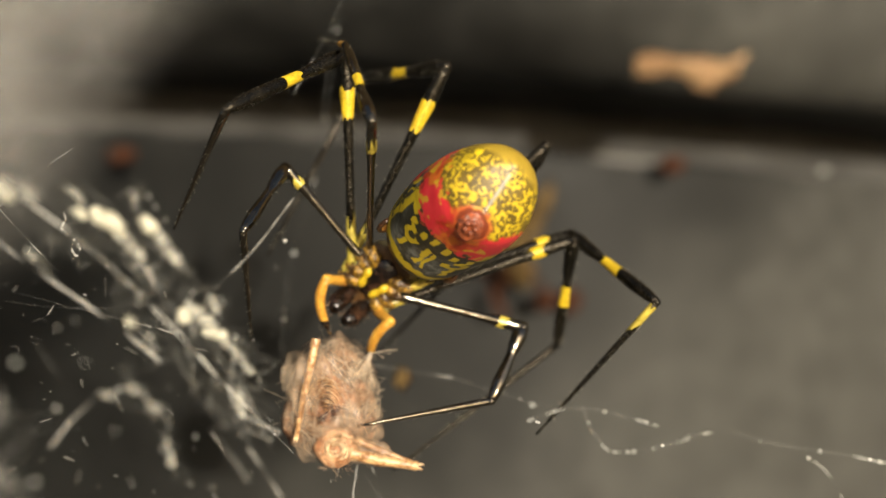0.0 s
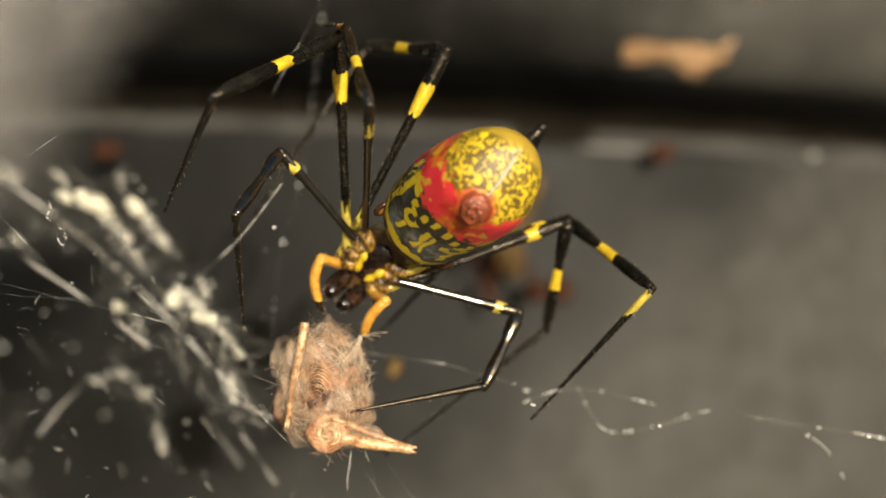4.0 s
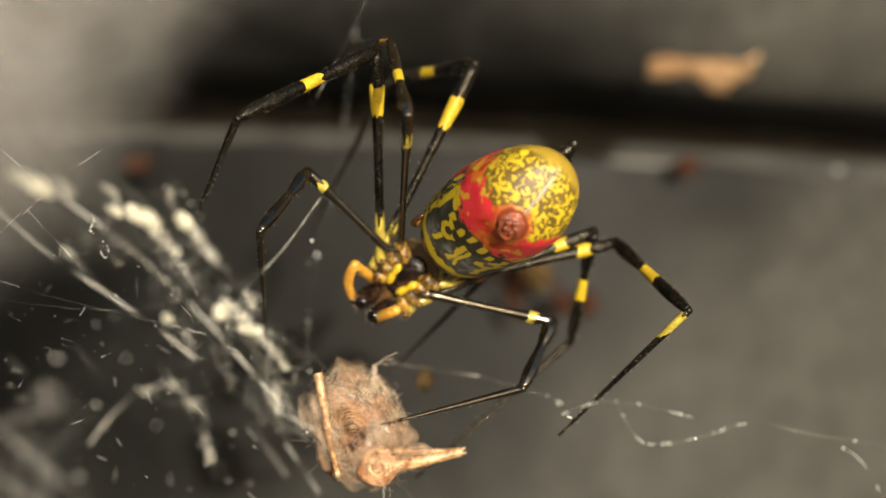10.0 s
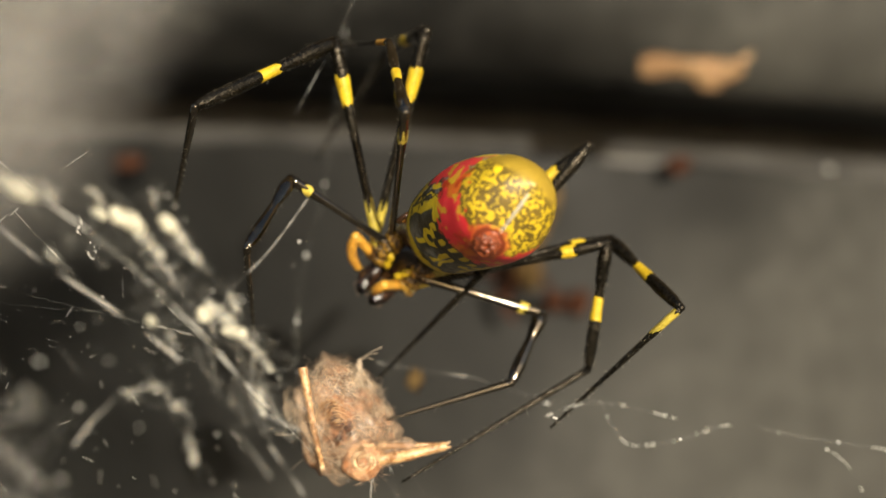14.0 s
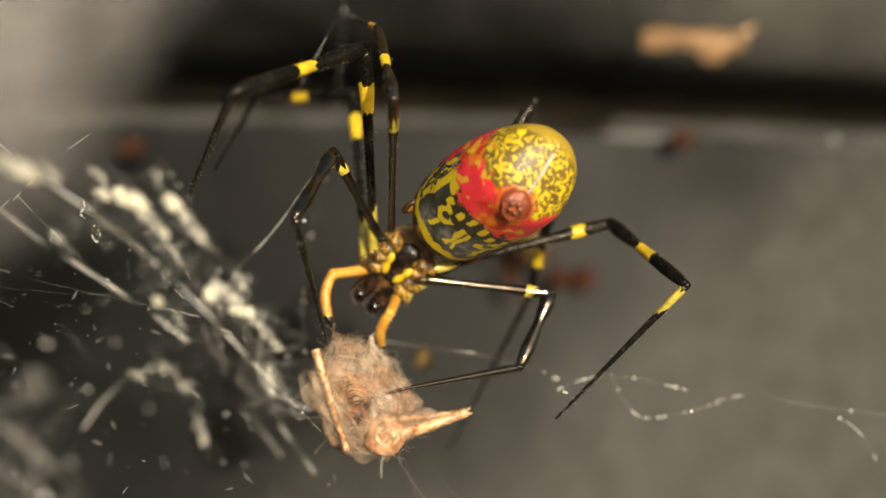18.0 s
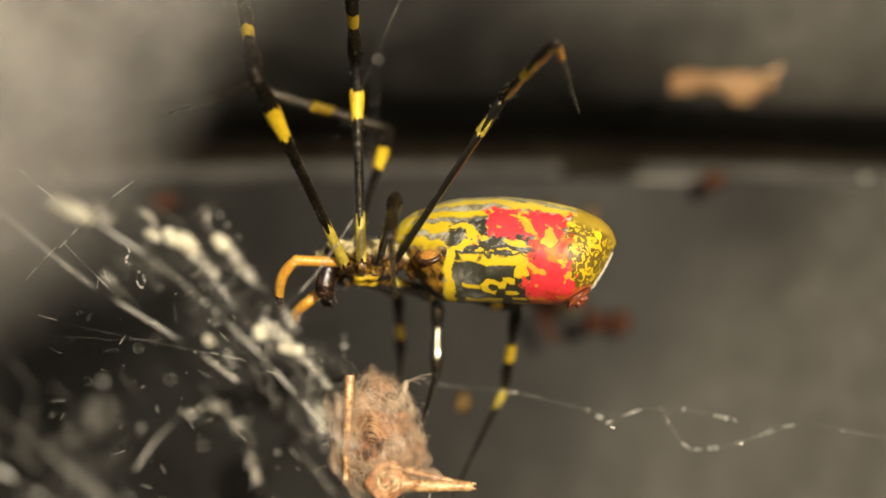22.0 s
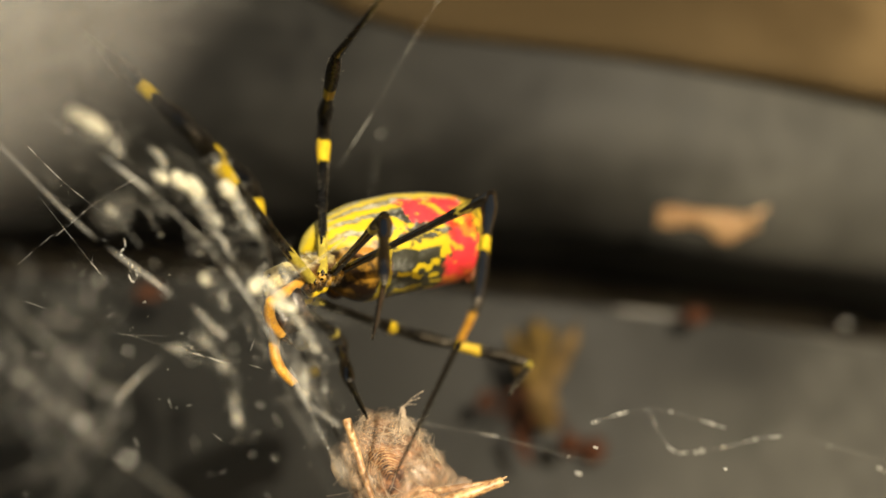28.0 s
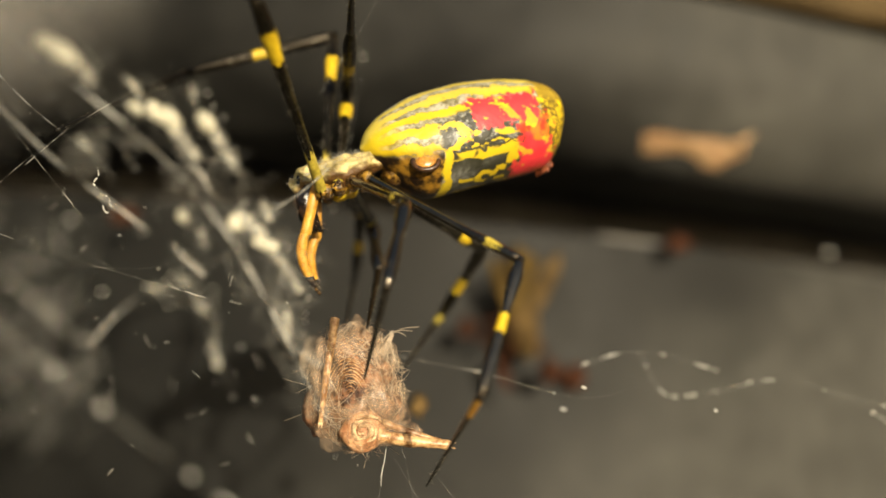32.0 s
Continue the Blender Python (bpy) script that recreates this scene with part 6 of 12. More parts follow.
    walk(leg_b[0], swing((0.02, -0.48, 0.88), [(0, -3.8, 3.56, -1.93, 0.448, -0.134, 0.884), (1, -3.58, 3.95, -1.48, 0.458, -0.139, 0.878), (2, -3.57, 3.84, -1.62, 0.467, -0.145, 0.872), (3, -3.54, 3.67, -1.97, 0.462, -0.152, 0.874), (4.5, -3.31, 3.9, -1.63, 0.488, -0.155, 0.859), (6, -3.07, 4.13, -1.29, 0.513, -0.158, 0.844), (6.5, -3.15, 4.19, -1.37, 0.477, 0.018, 0.879), (7, -3.22, 4.25, -1.46, 0.425, 0.193, 0.884), (7.33, -3.17, 3.96, -1.46, 0.44, 0.193, 0.877), (7.67, -3.07, 3.41, -1.46, 0.467, 0.193, 0.863), (8, -3.02, 3.12, -1.46, 0.482, 0.193, 0.855), (8.33, -3.1, 3.29, -1.39, 0.472, 0.189, 0.861), (8.67, -3.24, 3.6, -1.24, 0.455, 0.181, 0.872), (9, -3.32, 3.77, -1.17, 0.445, 0.177, 0.878), (9.33, -3.43, 3.54, -1.33, 0.452, 0.12, 0.884), (9.67, -3.63, 3.12, -1.63, 0.46, 0.014, 0.888), (10, -3.75, 2.89, -1.79, 0.462, -0.043, 0.886), (10.33, -3.75, 2.62, -1.76, 0.468, -0.017, 0.883), (10.67, -3.77, 2.12, -1.7, 0.48, 0.03, 0.877), (11, -3.78, 1.85, -1.66, 0.486, 0.056, 0.872), (12, -3.92, 2.01, -1.81, 0.495, 0.135, 0.858), (12.2, -3.9, 2.05, -1.73, 0.488, 0.13, 0.863), (12.4, -3.85, 2.15, -1.54, 0.47, 0.118, 0.875), (12.6, -3.8, 2.26, -1.32, 0.449, 0.104, 0.888), (12.8, -3.75, 2.36, -1.13, 0.43, 0.092, 0.898), (13, -3.73, 2.4, -1.05, 0.423, 0.087, 0.902), (13.5, -3.27, 3.64, -0.69, 0.344, -0.045, 0.938), (14, -2.81, 4.89, -0.32, 0.256, -0.177, 0.95), (14.5, -2.43, 5.08, -0.62, 0.322, -0.098, 0.942), (15.17, -2.31, 4.62, -1.37, 0.337, 0.035, 0.941), (15.83, -2.09, 3.77, -2.76, 0.348, 0.279, 0.895), (16.5, -1.97, 3.32, -3.51, 0.345, 0.404, 0.847), (17, -2.8, 3.24, -3.58, 0.33, 0.304, 0.893), (17.11, -2.83, 3.24, -3.55, 0.318, 0.316, 0.894), (17.22, -2.91, 3.23, -3.47, 0.282, 0.346, 0.895), (17.33, -3.03, 3.21, -3.35, 0.231, 0.388, 0.892), (17.44, -3.17, 3.19, -3.21, 0.168, 0.436, 0.884), (17.56, -3.32, 3.17, -3.06, 0.101, 0.484, 0.869), (17.67, -3.46, 3.15, -2.93, 0.036, 0.526, 0.85), (17.78, -3.57, 3.13, -2.81, -0.018, 0.558, 0.829), (17.89, -3.65, 3.12, -2.73, -0.056, 0.58, 0.813), (18, -3.68, 3.12, -2.7, -0.07, 0.587, 0.806), (18.1, -3.71, 3.07, -2.66, -0.066, 0.555, 0.83), (18.2, -3.77, 2.94, -2.54, -0.052, 0.461, 0.886), (18.3, -3.86, 2.75, -2.38, -0.031, 0.315, 0.949), (18.4, -3.96, 2.51, -2.17, -0.005, 0.125, 0.992), (18.5, -4.08, 2.26, -1.95, 0.023, -0.086, 0.996), (18.6, -4.2, 2, -1.73, 0.051, -0.293, 0.955), (18.7, -4.31, 1.77, -1.53, 0.074, -0.472, 0.879), (18.8, -4.4, 1.58, -1.36, 0.092, -0.605, 0.791), (18.9, -4.46, 1.45, -1.25, 0.102, -0.688, 0.719), (19, -4.48, 1.4, -1.21, 0.105, -0.716, 0.69), (19.5, -4.08, -0.1, -0.57, 0.227, -0.649, 0.726), (20, -3.69, -1.6, 0.08, 0.344, -0.568, 0.748), (20.05, -3.75, -1.61, 0.1, 0.331, -0.575, 0.748), (20.1, -3.91, -1.62, 0.16, 0.295, -0.594, 0.749), (20.15, -4.14, -1.65, 0.25, 0.24, -0.62, 0.747), (20.2, -4.42, -1.68, 0.36, 0.173, -0.648, 0.742), (20.25, -4.73, -1.71, 0.47, 0.099, -0.675, 0.731), (20.3, -5.04, -1.74, 0.59, 0.024, -0.697, 0.716), (20.35, -5.33, -1.77, 0.7, -0.044, -0.714, 0.699), (20.4, -5.56, -1.79, 0.79, -0.101, -0.725, 0.681), (20.45, -5.72, -1.81, 0.85, -0.139, -0.731, 0.668), (20.5, -5.78, -1.81, 0.87, -0.153, -0.733, 0.663), (21, -7.87, -1.99, 1.66, -0.283, -0.704, 0.651), (22, -7.86, -1.99, 0.38, -0.22, -0.699, 0.68), (23, -8.99, -2.06, 1.86, -0.148, -0.663, 0.734), (23.5, -10.36, -2.07, 1.79, -0.175, -0.749, 0.639), (24, -11.74, -2.08, 1.72, -0.199, -0.822, 0.533), (24.1, -11.69, -2.14, 1.69, -0.204, -0.824, 0.528), (24.2, -11.56, -2.3, 1.62, -0.217, -0.829, 0.516), (24.3, -11.37, -2.54, 1.51, -0.236, -0.835, 0.497), (24.4, -11.14, -2.83, 1.37, -0.258, -0.842, 0.474), (24.5, -10.89, -3.15, 1.23, -0.282, -0.848, 0.449), (24.6, -10.64, -3.46, 1.08, -0.306, -0.853, 0.422), (24.7, -10.41, -3.75, 0.95, -0.327, -0.857, 0.398), (24.8, -10.23, -3.99, 0.84, -0.345, -0.859, 0.377), (24.9, -10.1, -4.15, 0.76, -0.357, -0.861, 0.363), (25, -10.05, -4.21, 0.74, -0.361, -0.861, 0.358), (25.5, -10.77, -3.07, -0.05, -0.311, -0.895, 0.321), (27.5, -10.8, -4.38, 0.16, -0.303, -0.901, 0.311), (28, -9.54, -4.76, -0.72, -0.335, -0.883, 0.328), (28.1, -9.55, -4.7, -0.73, -0.335, -0.88, 0.335), (28.2, -9.57, -4.56, -0.76, -0.337, -0.873, 0.353), (28.3, -9.6, -4.34, -0.8, -0.339, -0.861, 0.38), (28.4, -9.64, -4.08, -0.85, -0.34, -0.845, 0.412), (28.5, -9.68, -3.8, -0.9, -0.342, -0.827, 0.446), (28.6, -9.72, -3.51, -0.95, -0.343, -0.808, 0.479), (28.7, -9.75, -3.25, -1, -0.343, -0.789, 0.509), (28.8, -9.79, -3.04, -1.04, -0.343, -0.773, 0.533), (28.9, -9.81, -2.89, -1.07, -0.343, -0.762, 0.549), (29, -9.81, -2.84, -1.08, -0.343, -0.758, 0.555), (29.1, -9.81, -2.86, -1.06, -0.343, -0.759, 0.553), (29.2, -9.81, -2.94, -1.01, -0.341, -0.764, 0.547), (29.3, -9.81, -3.04, -0.93, -0.339, -0.771, 0.538), (29.4, -9.8, -3.17, -0.84, -0.337, -0.78, 0.528), (29.5, -9.8, -3.31, -0.73, -0.334, -0.789, 0.516), (29.6, -9.79, -3.44, -0.63, -0.331, -0.798, 0.504), (29.7, -9.79, -3.57, -0.54, -0.329, -0.806, 0.493), (29.8, -9.78, -3.68, -0.46, -0.327, -0.812, 0.484), (29.9, -9.78, -3.75, -0.41, -0.325, -0.816, 0.477), (30, -9.78, -3.77, -0.39, -0.325, -0.818, 0.475), (30.1, -9.76, -3.71, -0.36, -0.324, -0.816, 0.478), (30.2, -9.7, -3.53, -0.28, -0.323, -0.812, 0.486), (30.3, -9.62, -3.26, -0.17, -0.321, -0.805, 0.498), (30.4, -9.51, -2.94, -0.03, -0.319, -0.797, 0.512), (30.5, -9.4, -2.59, 0.12, -0.317, -0.788, 0.527), (30.6, -9.29, -2.24, 0.27, -0.315, -0.779, 0.543), (30.7, -9.19, -1.91, 0.4, -0.312, -0.77, 0.556), (30.8, -9.1, -1.65, 0.52, -0.31, -0.763, 0.567), (30.9, -9.05, -1.47, 0.59, -0.309, -0.758, 0.575), (31, -9.02, -1.4, 0.62, -0.308, -0.756, 0.578), (32, -7.9, -1.16, 1.65, -0.199, -0.831, 0.519)]))
    walk(leg_b[1], swing((-0.59, 0.74, 0.32), [(0, 4.26, 1.15, 13.99, -0.56, 0.827, 0.045), (1, 4.66, 1.44, 14.32, -0.561, 0.824, 0.08), (2, 4.84, 1.24, 14.08, -0.552, 0.83, 0.084), (3, 4.77, 0.93, 13.76, -0.543, 0.836, 0.075), (4.5, 5.47, 1.11, 13.84, -0.472, 0.842, 0.261), (6, 6.17, 1.29, 13.9, -0.381, 0.815, 0.436), (6.5, 5.44, 4.52, 14.44, -0.483, 0.831, 0.277), (7, 4.43, 7.73, 14.46, -0.567, 0.817, 0.108), (7.33, 4.75, 7.44, 14.32, -0.572, 0.816, 0.085), (7.67, 5.34, 6.89, 14.07, -0.581, 0.813, 0.042), (8, 5.65, 6.59, 13.92, -0.586, 0.81, 0.019), (8.33, 5.4, 6.69, 14.11, -0.582, 0.812, 0.038), (8.67, 4.94, 6.86, 14.45, -0.576, 0.814, 0.073), (9, 4.7, 6.95, 14.63, -0.572, 0.815, 0.092), (9.33, 4.7, 5.71, 14.58, -0.567, 0.82, 0.08), (9.67, 4.64, 3.38, 14.36, -0.557, 0.829, 0.059), (10, 4.56, 2.12, 14.16, -0.551, 0.833, 0.047), (10.33, 4.68, 2.31, 14.14, -0.539, 0.84, 0.056), (10.67, 4.87, 2.67, 14.08, -0.518, 0.852, 0.073), (11, 4.97, 2.85, 14.03, -0.506, 0.859, 0.082), (12, 5, 4.44, 13.64, -0.528, 0.842, 0.114), (12.2, 4.89, 4.39, 13.81, -0.521, 0.846, 0.111), (12.4, 4.61, 4.28, 14.2, -0.505, 0.857, 0.103), (12.6, 4.28, 4.14, 14.66, -0.486, 0.869, 0.093), (12.8, 3.99, 4.02, 15.03, -0.469, 0.879, 0.085), (13, 3.87, 3.97, 15.19, -0.462, 0.883, 0.081), (13.5, 2.92, 2.83, 16.2, -0.362, 0.929, 0.078), (14, 1.81, 1.7, 16.78, -0.258, 0.963, 0.073), (14.5, 3.36, 3.31, 16.33, -0.374, 0.924, 0.078), (15.17, 3.75, 5.25, 15.57, -0.411, 0.91, 0.06), (15.83, 4.17, 8.8, 13.35, -0.477, 0.879, 0.026), (16.5, 4.24, 10.6, 11.74, -0.511, 0.859, 0.008), (17, 3.15, 8.72, 12.5, -0.446, 0.89, 0.091), (17.11, 2.88, 8.92, 12.55, -0.459, 0.884, 0.089), (17.22, 2.17, 9.46, 12.64, -0.492, 0.866, 0.085), (17.33, 1.12, 10.2, 12.71, -0.539, 0.838, 0.079), (17.44, -0.15, 11.04, 12.7, -0.593, 0.802, 0.071), (17.56, -1.5, 11.88, 12.59, -0.647, 0.76, 0.063), (17.67, -2.81, 12.61, 12.37, -0.696, 0.716, 0.055), (17.78, -3.91, 13.19, 12.12, -0.734, 0.677, 0.048), (17.89, -4.66, 13.56, 11.9, -0.759, 0.649, 0.043), (18, -4.95, 13.69, 11.82, -0.769, 0.639, 0.041), (18.1, -4.89, 13.05, 12.28, -0.801, 0.598, 0.032), (18.2, -4.71, 11.25, 13.4, -0.876, 0.482, 0.008), (18.3, -4.42, 8.41, 14.7, -0.956, 0.293, -0.028), (18.4, -4.06, 4.77, 15.68, -0.996, 0.047, -0.069), (18.5, -3.66, 0.72, 15.98, -0.969, -0.223, -0.109), (18.6, -3.28, -3.26, 15.45, -0.868, -0.477, -0.141), (18.7, -2.97, -6.72, 14.29, -0.717, -0.678, -0.161), (18.8, -2.75, -9.32, 12.87, -0.558, -0.812, -0.17), (18.9, -2.62, -10.93, 11.69, -0.436, -0.883, -0.171), (19, -2.58, -11.49, 11.22, -0.389, -0.905, -0.171), (19.5, 0.01, -11.78, 12.51, -0.365, -0.92, -0.141), (20, 2.51, -11.83, 13.53, -0.34, -0.934, -0.11), (20.05, 2.21, -11.96, 13.56, -0.394, -0.916, -0.077), (20.1, 1.4, -12.31, 13.63, -0.531, -0.847, 0.011), (20.15, 0.19, -12.8, 13.7, -0.701, -0.699, 0.141), (20.2, -1.3, -13.34, 13.71, -0.843, -0.456, 0.284), (20.25, -2.95, -13.85, 13.64, -0.902, -0.142, 0.408), (20.3, -4.6, -14.29, 13.49, -0.855, 0.19, 0.483), (20.35, -6.13, -14.62, 13.27, -0.722, 0.475, 0.503), (20.4, -7.38, -14.84, 13.05, -0.558, 0.676, 0.481), (20.45, -8.22, -14.97, 12.87, -0.424, 0.787, 0.447), (20.5, -8.54, -15.01, 12.8, -0.372, 0.822, 0.431), (21, -12.96, -14.67, 13.38, -0.206, 0.873, 0.443), (22, -11.82, -14.58, 12.63, -0.178, 0.796, 0.579), (23, -11.65, -13.99, 15.07, -0.183, 0.737, 0.651), (23.5, -13.51, -15.55, 13.29, -0.275, 0.779, 0.563), (24, -15.33, -16.88, 11.31, -0.363, 0.808, 0.465), (24.1, -15.37, -16.98, 11.2, -0.366, 0.806, 0.465), (24.2, -15.47, -17.22, 10.91, -0.373, 0.803, 0.464), (24.3, -15.61, -17.57, 10.46, -0.384, 0.798, 0.464), (24.4, -15.79, -17.98, 9.91, -0.398, 0.792, 0.463), (24.5, -15.97, -18.41, 9.31, -0.412, 0.786, 0.462), (24.6, -16.15, -18.82, 8.69, -0.426, 0.779, 0.461), (24.7, -16.31, -19.18, 8.11, -0.439, 0.772, 0.46), (24.8, -16.43, -19.46, 7.63, -0.449, 0.767, 0.459), (24.9, -16.51, -19.65, 7.3, -0.457, 0.763, 0.458), (25, -16.54, -19.71, 7.18, -0.459, 0.761, 0.458), (25.5, -16.37, -19.17, 5.72, -0.529, 0.624, 0.575), (27.5, -16.25, -20.6, 5.76, -0.508, 0.693, 0.511), (28, -15.57, -20.65, 5.19, -0.579, 0.565, 0.588), (28.1, -15.59, -20.55, 5.3, -0.573, 0.574, 0.585), (28.2, -15.63, -20.27, 5.6, -0.556, 0.598, 0.577), (28.3, -15.69, -19.84, 6.04, -0.53, 0.633, 0.565), (28.4, -15.76, -19.3, 6.56, -0.497, 0.673, 0.548), (28.5, -15.83, -18.69, 7.12, -0.459, 0.715, 0.528), (28.6, -15.89, -18.06, 7.67, -0.419, 0.754, 0.506), (28.7, -15.93, -17.46, 8.16, -0.382, 0.788, 0.484), (28.8, -15.96, -16.96, 8.55, -0.35, 0.813, 0.465), (28.9, -15.98, -16.61, 8.82, -0.328, 0.83, 0.451), (29, -15.99, -16.48, 8.91, -0.32, 0.836, 0.446), (29.1, -15.98, -16.53, 8.9, -0.319, 0.836, 0.447), (29.2, -15.95, -16.69, 8.84, -0.316, 0.836, 0.447), (29.3, -15.91, -16.92, 8.76, -0.313, 0.837, 0.449), (29.4, -15.87, -17.2, 8.66, -0.309, 0.838, 0.45), (29.5, -15.81, -17.5, 8.55, -0.305, 0.838, 0.452), (29.6, -15.76, -17.8, 8.44, -0.3, 0.839, 0.454), (29.7, -15.71, -18.07, 8.33, -0.296, 0.84, 0.456), (29.8, -15.66, -18.29, 8.25, -0.293, 0.84, 0.457), (29.9, -15.63, -18.44, 8.18, -0.29, 0.84, 0.458), (30, -15.62, -18.49, 8.16, -0.289, 0.84, 0.458), (30.1, -15.6, -18.4, 8.24, -0.292, 0.84, 0.458), (30.2, -15.52, -18.14, 8.47, -0.297, 0.838, 0.458), (30.3, -15.4, -17.76, 8.79, -0.306, 0.835, 0.458), (30.4, -15.26, -17.29, 9.18, -0.316, 0.831, 0.458), (30.5, -15.11, -16.78, 9.61, -0.327, 0.827, 0.458), (30.6, -14.95, -16.26, 10.03, -0.339, 0.822, 0.457), (30.7, -14.81, -15.78, 10.42, -0.349, 0.818, 0.457), (30.8, -14.69, -15.38, 10.73, -0.357, 0.815, 0.457), (30.9, -14.6, -15.11, 10.94, -0.363, 0.812, 0.457), (31, -14.57, -15.01, 11.02, -0.365, 0.811, 0.457), (32, -11.49, -16.12, 11, -0.283, 0.84, 0.464)]))
    walk(leg_b[2], swing((-0.9, -0.1, -0.43), [(0, -2.91, 11.74, 14.57, -0.46, -0.075, -0.885), (1, -2.52, 11.98, 15.35, -0.479, -0.07, -0.875), (2, -2.22, 11.86, 15.15, -0.48, -0.064, -0.875), (3, -2.18, 11.63, 14.73, -0.477, -0.056, -0.877), (4.5, -0.56, 11.89, 17.18, -0.633, -0.074, -0.771), (6, 1.29, 11.72, 19.48, -0.765, -0.089, -0.638), (6.5, -0.74, 15.15, 17.99, -0.629, -0.07, -0.774), (7, -2.83, 18.19, 15.84, -0.46, 0.47, -0.75), (8, -1.85, 16.96, 14.16, -0.46, 0.47, -0.75), (9, -2.63, 17.39, 15.81, -0.46, 0.47, -0.75), (10, -2.49, 12.79, 14.76, -0.46, 0.47, -0.75), (11, -1.5, 13.85, 15.08, -0.46, 0.47, -0.75), (12, -1.75, 15.21, 15.1, -0.46, 0.47, -0.75), (13, -2.04, 15.27, 16.23, -0.351, 0.834, -0.426), (13.5, -1.72, 14.71, 17.19, -0.407, 0.786, -0.465), (14, -1.5, 14.03, 17.71, -0.461, 0.733, -0.501), (14.5, -1.43, 15.14, 17.34, -0.446, 0.771, -0.455), (15.17, -1.51, 16.9, 16.34, -0.458, 0.747, -0.481), (15.83, -1.93, 20.05, 13.69, -0.48, 0.7, -0.529), (16.5, -2.3, 21.6, 11.84, -0.49, 0.673, -0.554), (17, -2.56, 20.12, 13.67, -0.391, 0.734, -0.555), (17.11, -2.99, 20.24, 13.69, -0.406, 0.687, -0.602), (17.22, -4.13, 20.55, 13.73, -0.438, 0.546, -0.714), (17.33, -5.78, 20.93, 13.72, -0.458, 0.312, -0.833), (17.44, -7.74, 21.31, 13.62, -0.44, 0.007, -0.898), (17.56, -9.79, 21.6, 13.39, -0.375, -0.315, -0.872), (17.67, -11.71, 21.78, 13.07, -0.276, -0.589, -0.76), (17.78, -13.3, 21.86, 12.73, -0.17, -0.776, -0.607), (17.89, -14.38, 21.87, 12.45, -0.09, -0.875, -0.476), (18, -14.78, 21.86, 12.34, -0.06, -0.904, -0.423), (18.1, -15.13, 20.71, 12.69, -0.104, -0.881, -0.461), (18.2, -15.92, 17.41, 13.5, -0.223, -0.801, -0.556), (18.3, -16.66, 12.15, 14.35, -0.385, -0.64, -0.665), (18.4, -16.81, 5.37, 14.8, -0.547, -0.391, -0.74), (18.5, -16.06, -2.14, 14.58, -0.665, -0.079, -0.742), (18.6, -14.39, -9.36, 13.65, -0.709, 0.241, -0.662), (18.7, -12.15, -15.4, 12.23, -0.68, 0.513, -0.523), (18.8, -9.89, -19.72, 10.69, -0.608, 0.702, -0.371), (18.9, -8.21, -22.24, 9.5, -0.536, 0.805, -0.254), (19, -7.56, -23.07, 9.02, -0.506, 0.837, -0.208), (19.5, -4.67, -23.56, 10.71, -0.441, 0.886, -0.143), (20, -1.85, -23.78, 12.13, -0.372, 0.925, -0.075), (20.05, -2.83, -23.68, 12.57, -0.439, 0.894, -0.094), (20.1, -5.39, -23.16, 13.78, -0.608, 0.781, -0.141), (20.15, -8.79, -21.75, 15.5, -0.807, 0.556, -0.199), (20.2, -12.1, -19.18, 17.34, -0.946, 0.214, -0.243), (20.25, -14.5, -15.67, 18.86, -0.949, -0.189, -0.253), (20.3, -15.54, -11.86, 19.67, -0.797, -0.562, -0.222), (20.35, -15.37, -8.54, 19.71, -0.542, -0.825, -0.162), (20.4, -14.52, -6.19, 19.2, -0.274, -0.957, -0.095), (20.45, -13.66, -4.89, 18.6, -0.076, -0.996, -0.044), (20.5, -13.29, -4.49, 18.32, -0.001, -1, -0.024), (21, -15.6, -3.5, 19.05, 0.022, -0.999, -0.03), (22, -14.1, -4.39, 20.04, 0.032, -0.998, 0.05), (23, -13.98, -4.56, 23.4, 0.099, -0.993, -0.069), (23.5, -17.04, -5.58, 20.5, 0.1, -0.986, -0.13), (24, -19.98, -6.55, 17.26, 0.101, -0.977, -0.19), (24.1, -20.05, -6.65, 17.15, 0.043, -0.987, -0.153), (24.2, -20.25, -6.94, 16.85, -0.117, -0.992, -0.05), (24.3, -20.53, -7.35, 16.4, -0.342, -0.934, 0.105), (24.4, -20.88, -7.84, 15.84, -0.578, -0.766, 0.28), (24.5, -21.24, -8.35, 15.22, -0.759, -0.485, 0.434), (24.6, -21.6, -8.85, 14.59, -0.837, -0.138, 0.529), (24.7, -21.92, -9.29, 14, -0.809, 0.199, 0.553), (24.8, -22.18, -9.65, 13.5, -0.716, 0.46, 0.525), (24.9, -22.36, -9.88, 13.16, -0.62, 0.619, 0.483), (25, -22.42, -9.97, 13.04, -0.579, 0.672, 0.463), (25.5, -23.14, -11.19, 13.08, -0.491, 0.733, 0.471), (27.5, -22.76, -11.72, 12.3, -0.4, 0.814, 0.422), (28, -22.99, -13.42, 12.71, -0.367, 0.826, 0.427), (28.5, -21.7, -9.54, 13.87, -0.37, 0.826, 0.427), (29, -20.08, -5.78, 14.63, -0.37, 0.826, 0.427), (29.5, -19.71, -6.77, 14.34, -0.37, 0.826, 0.427), (30, -19.33, -7.74, 14.03, -0.37, 0.826, 0.427), (30.5, -19.3, -6.2, 15.47, -0.37, 0.826, 0.427), (31, -19.24, -4.62, 16.86, -0.37, 0.826, 0.427), (32, -15.11, -5.37, 16.94, -0.37, 0.826, 0.427)]))
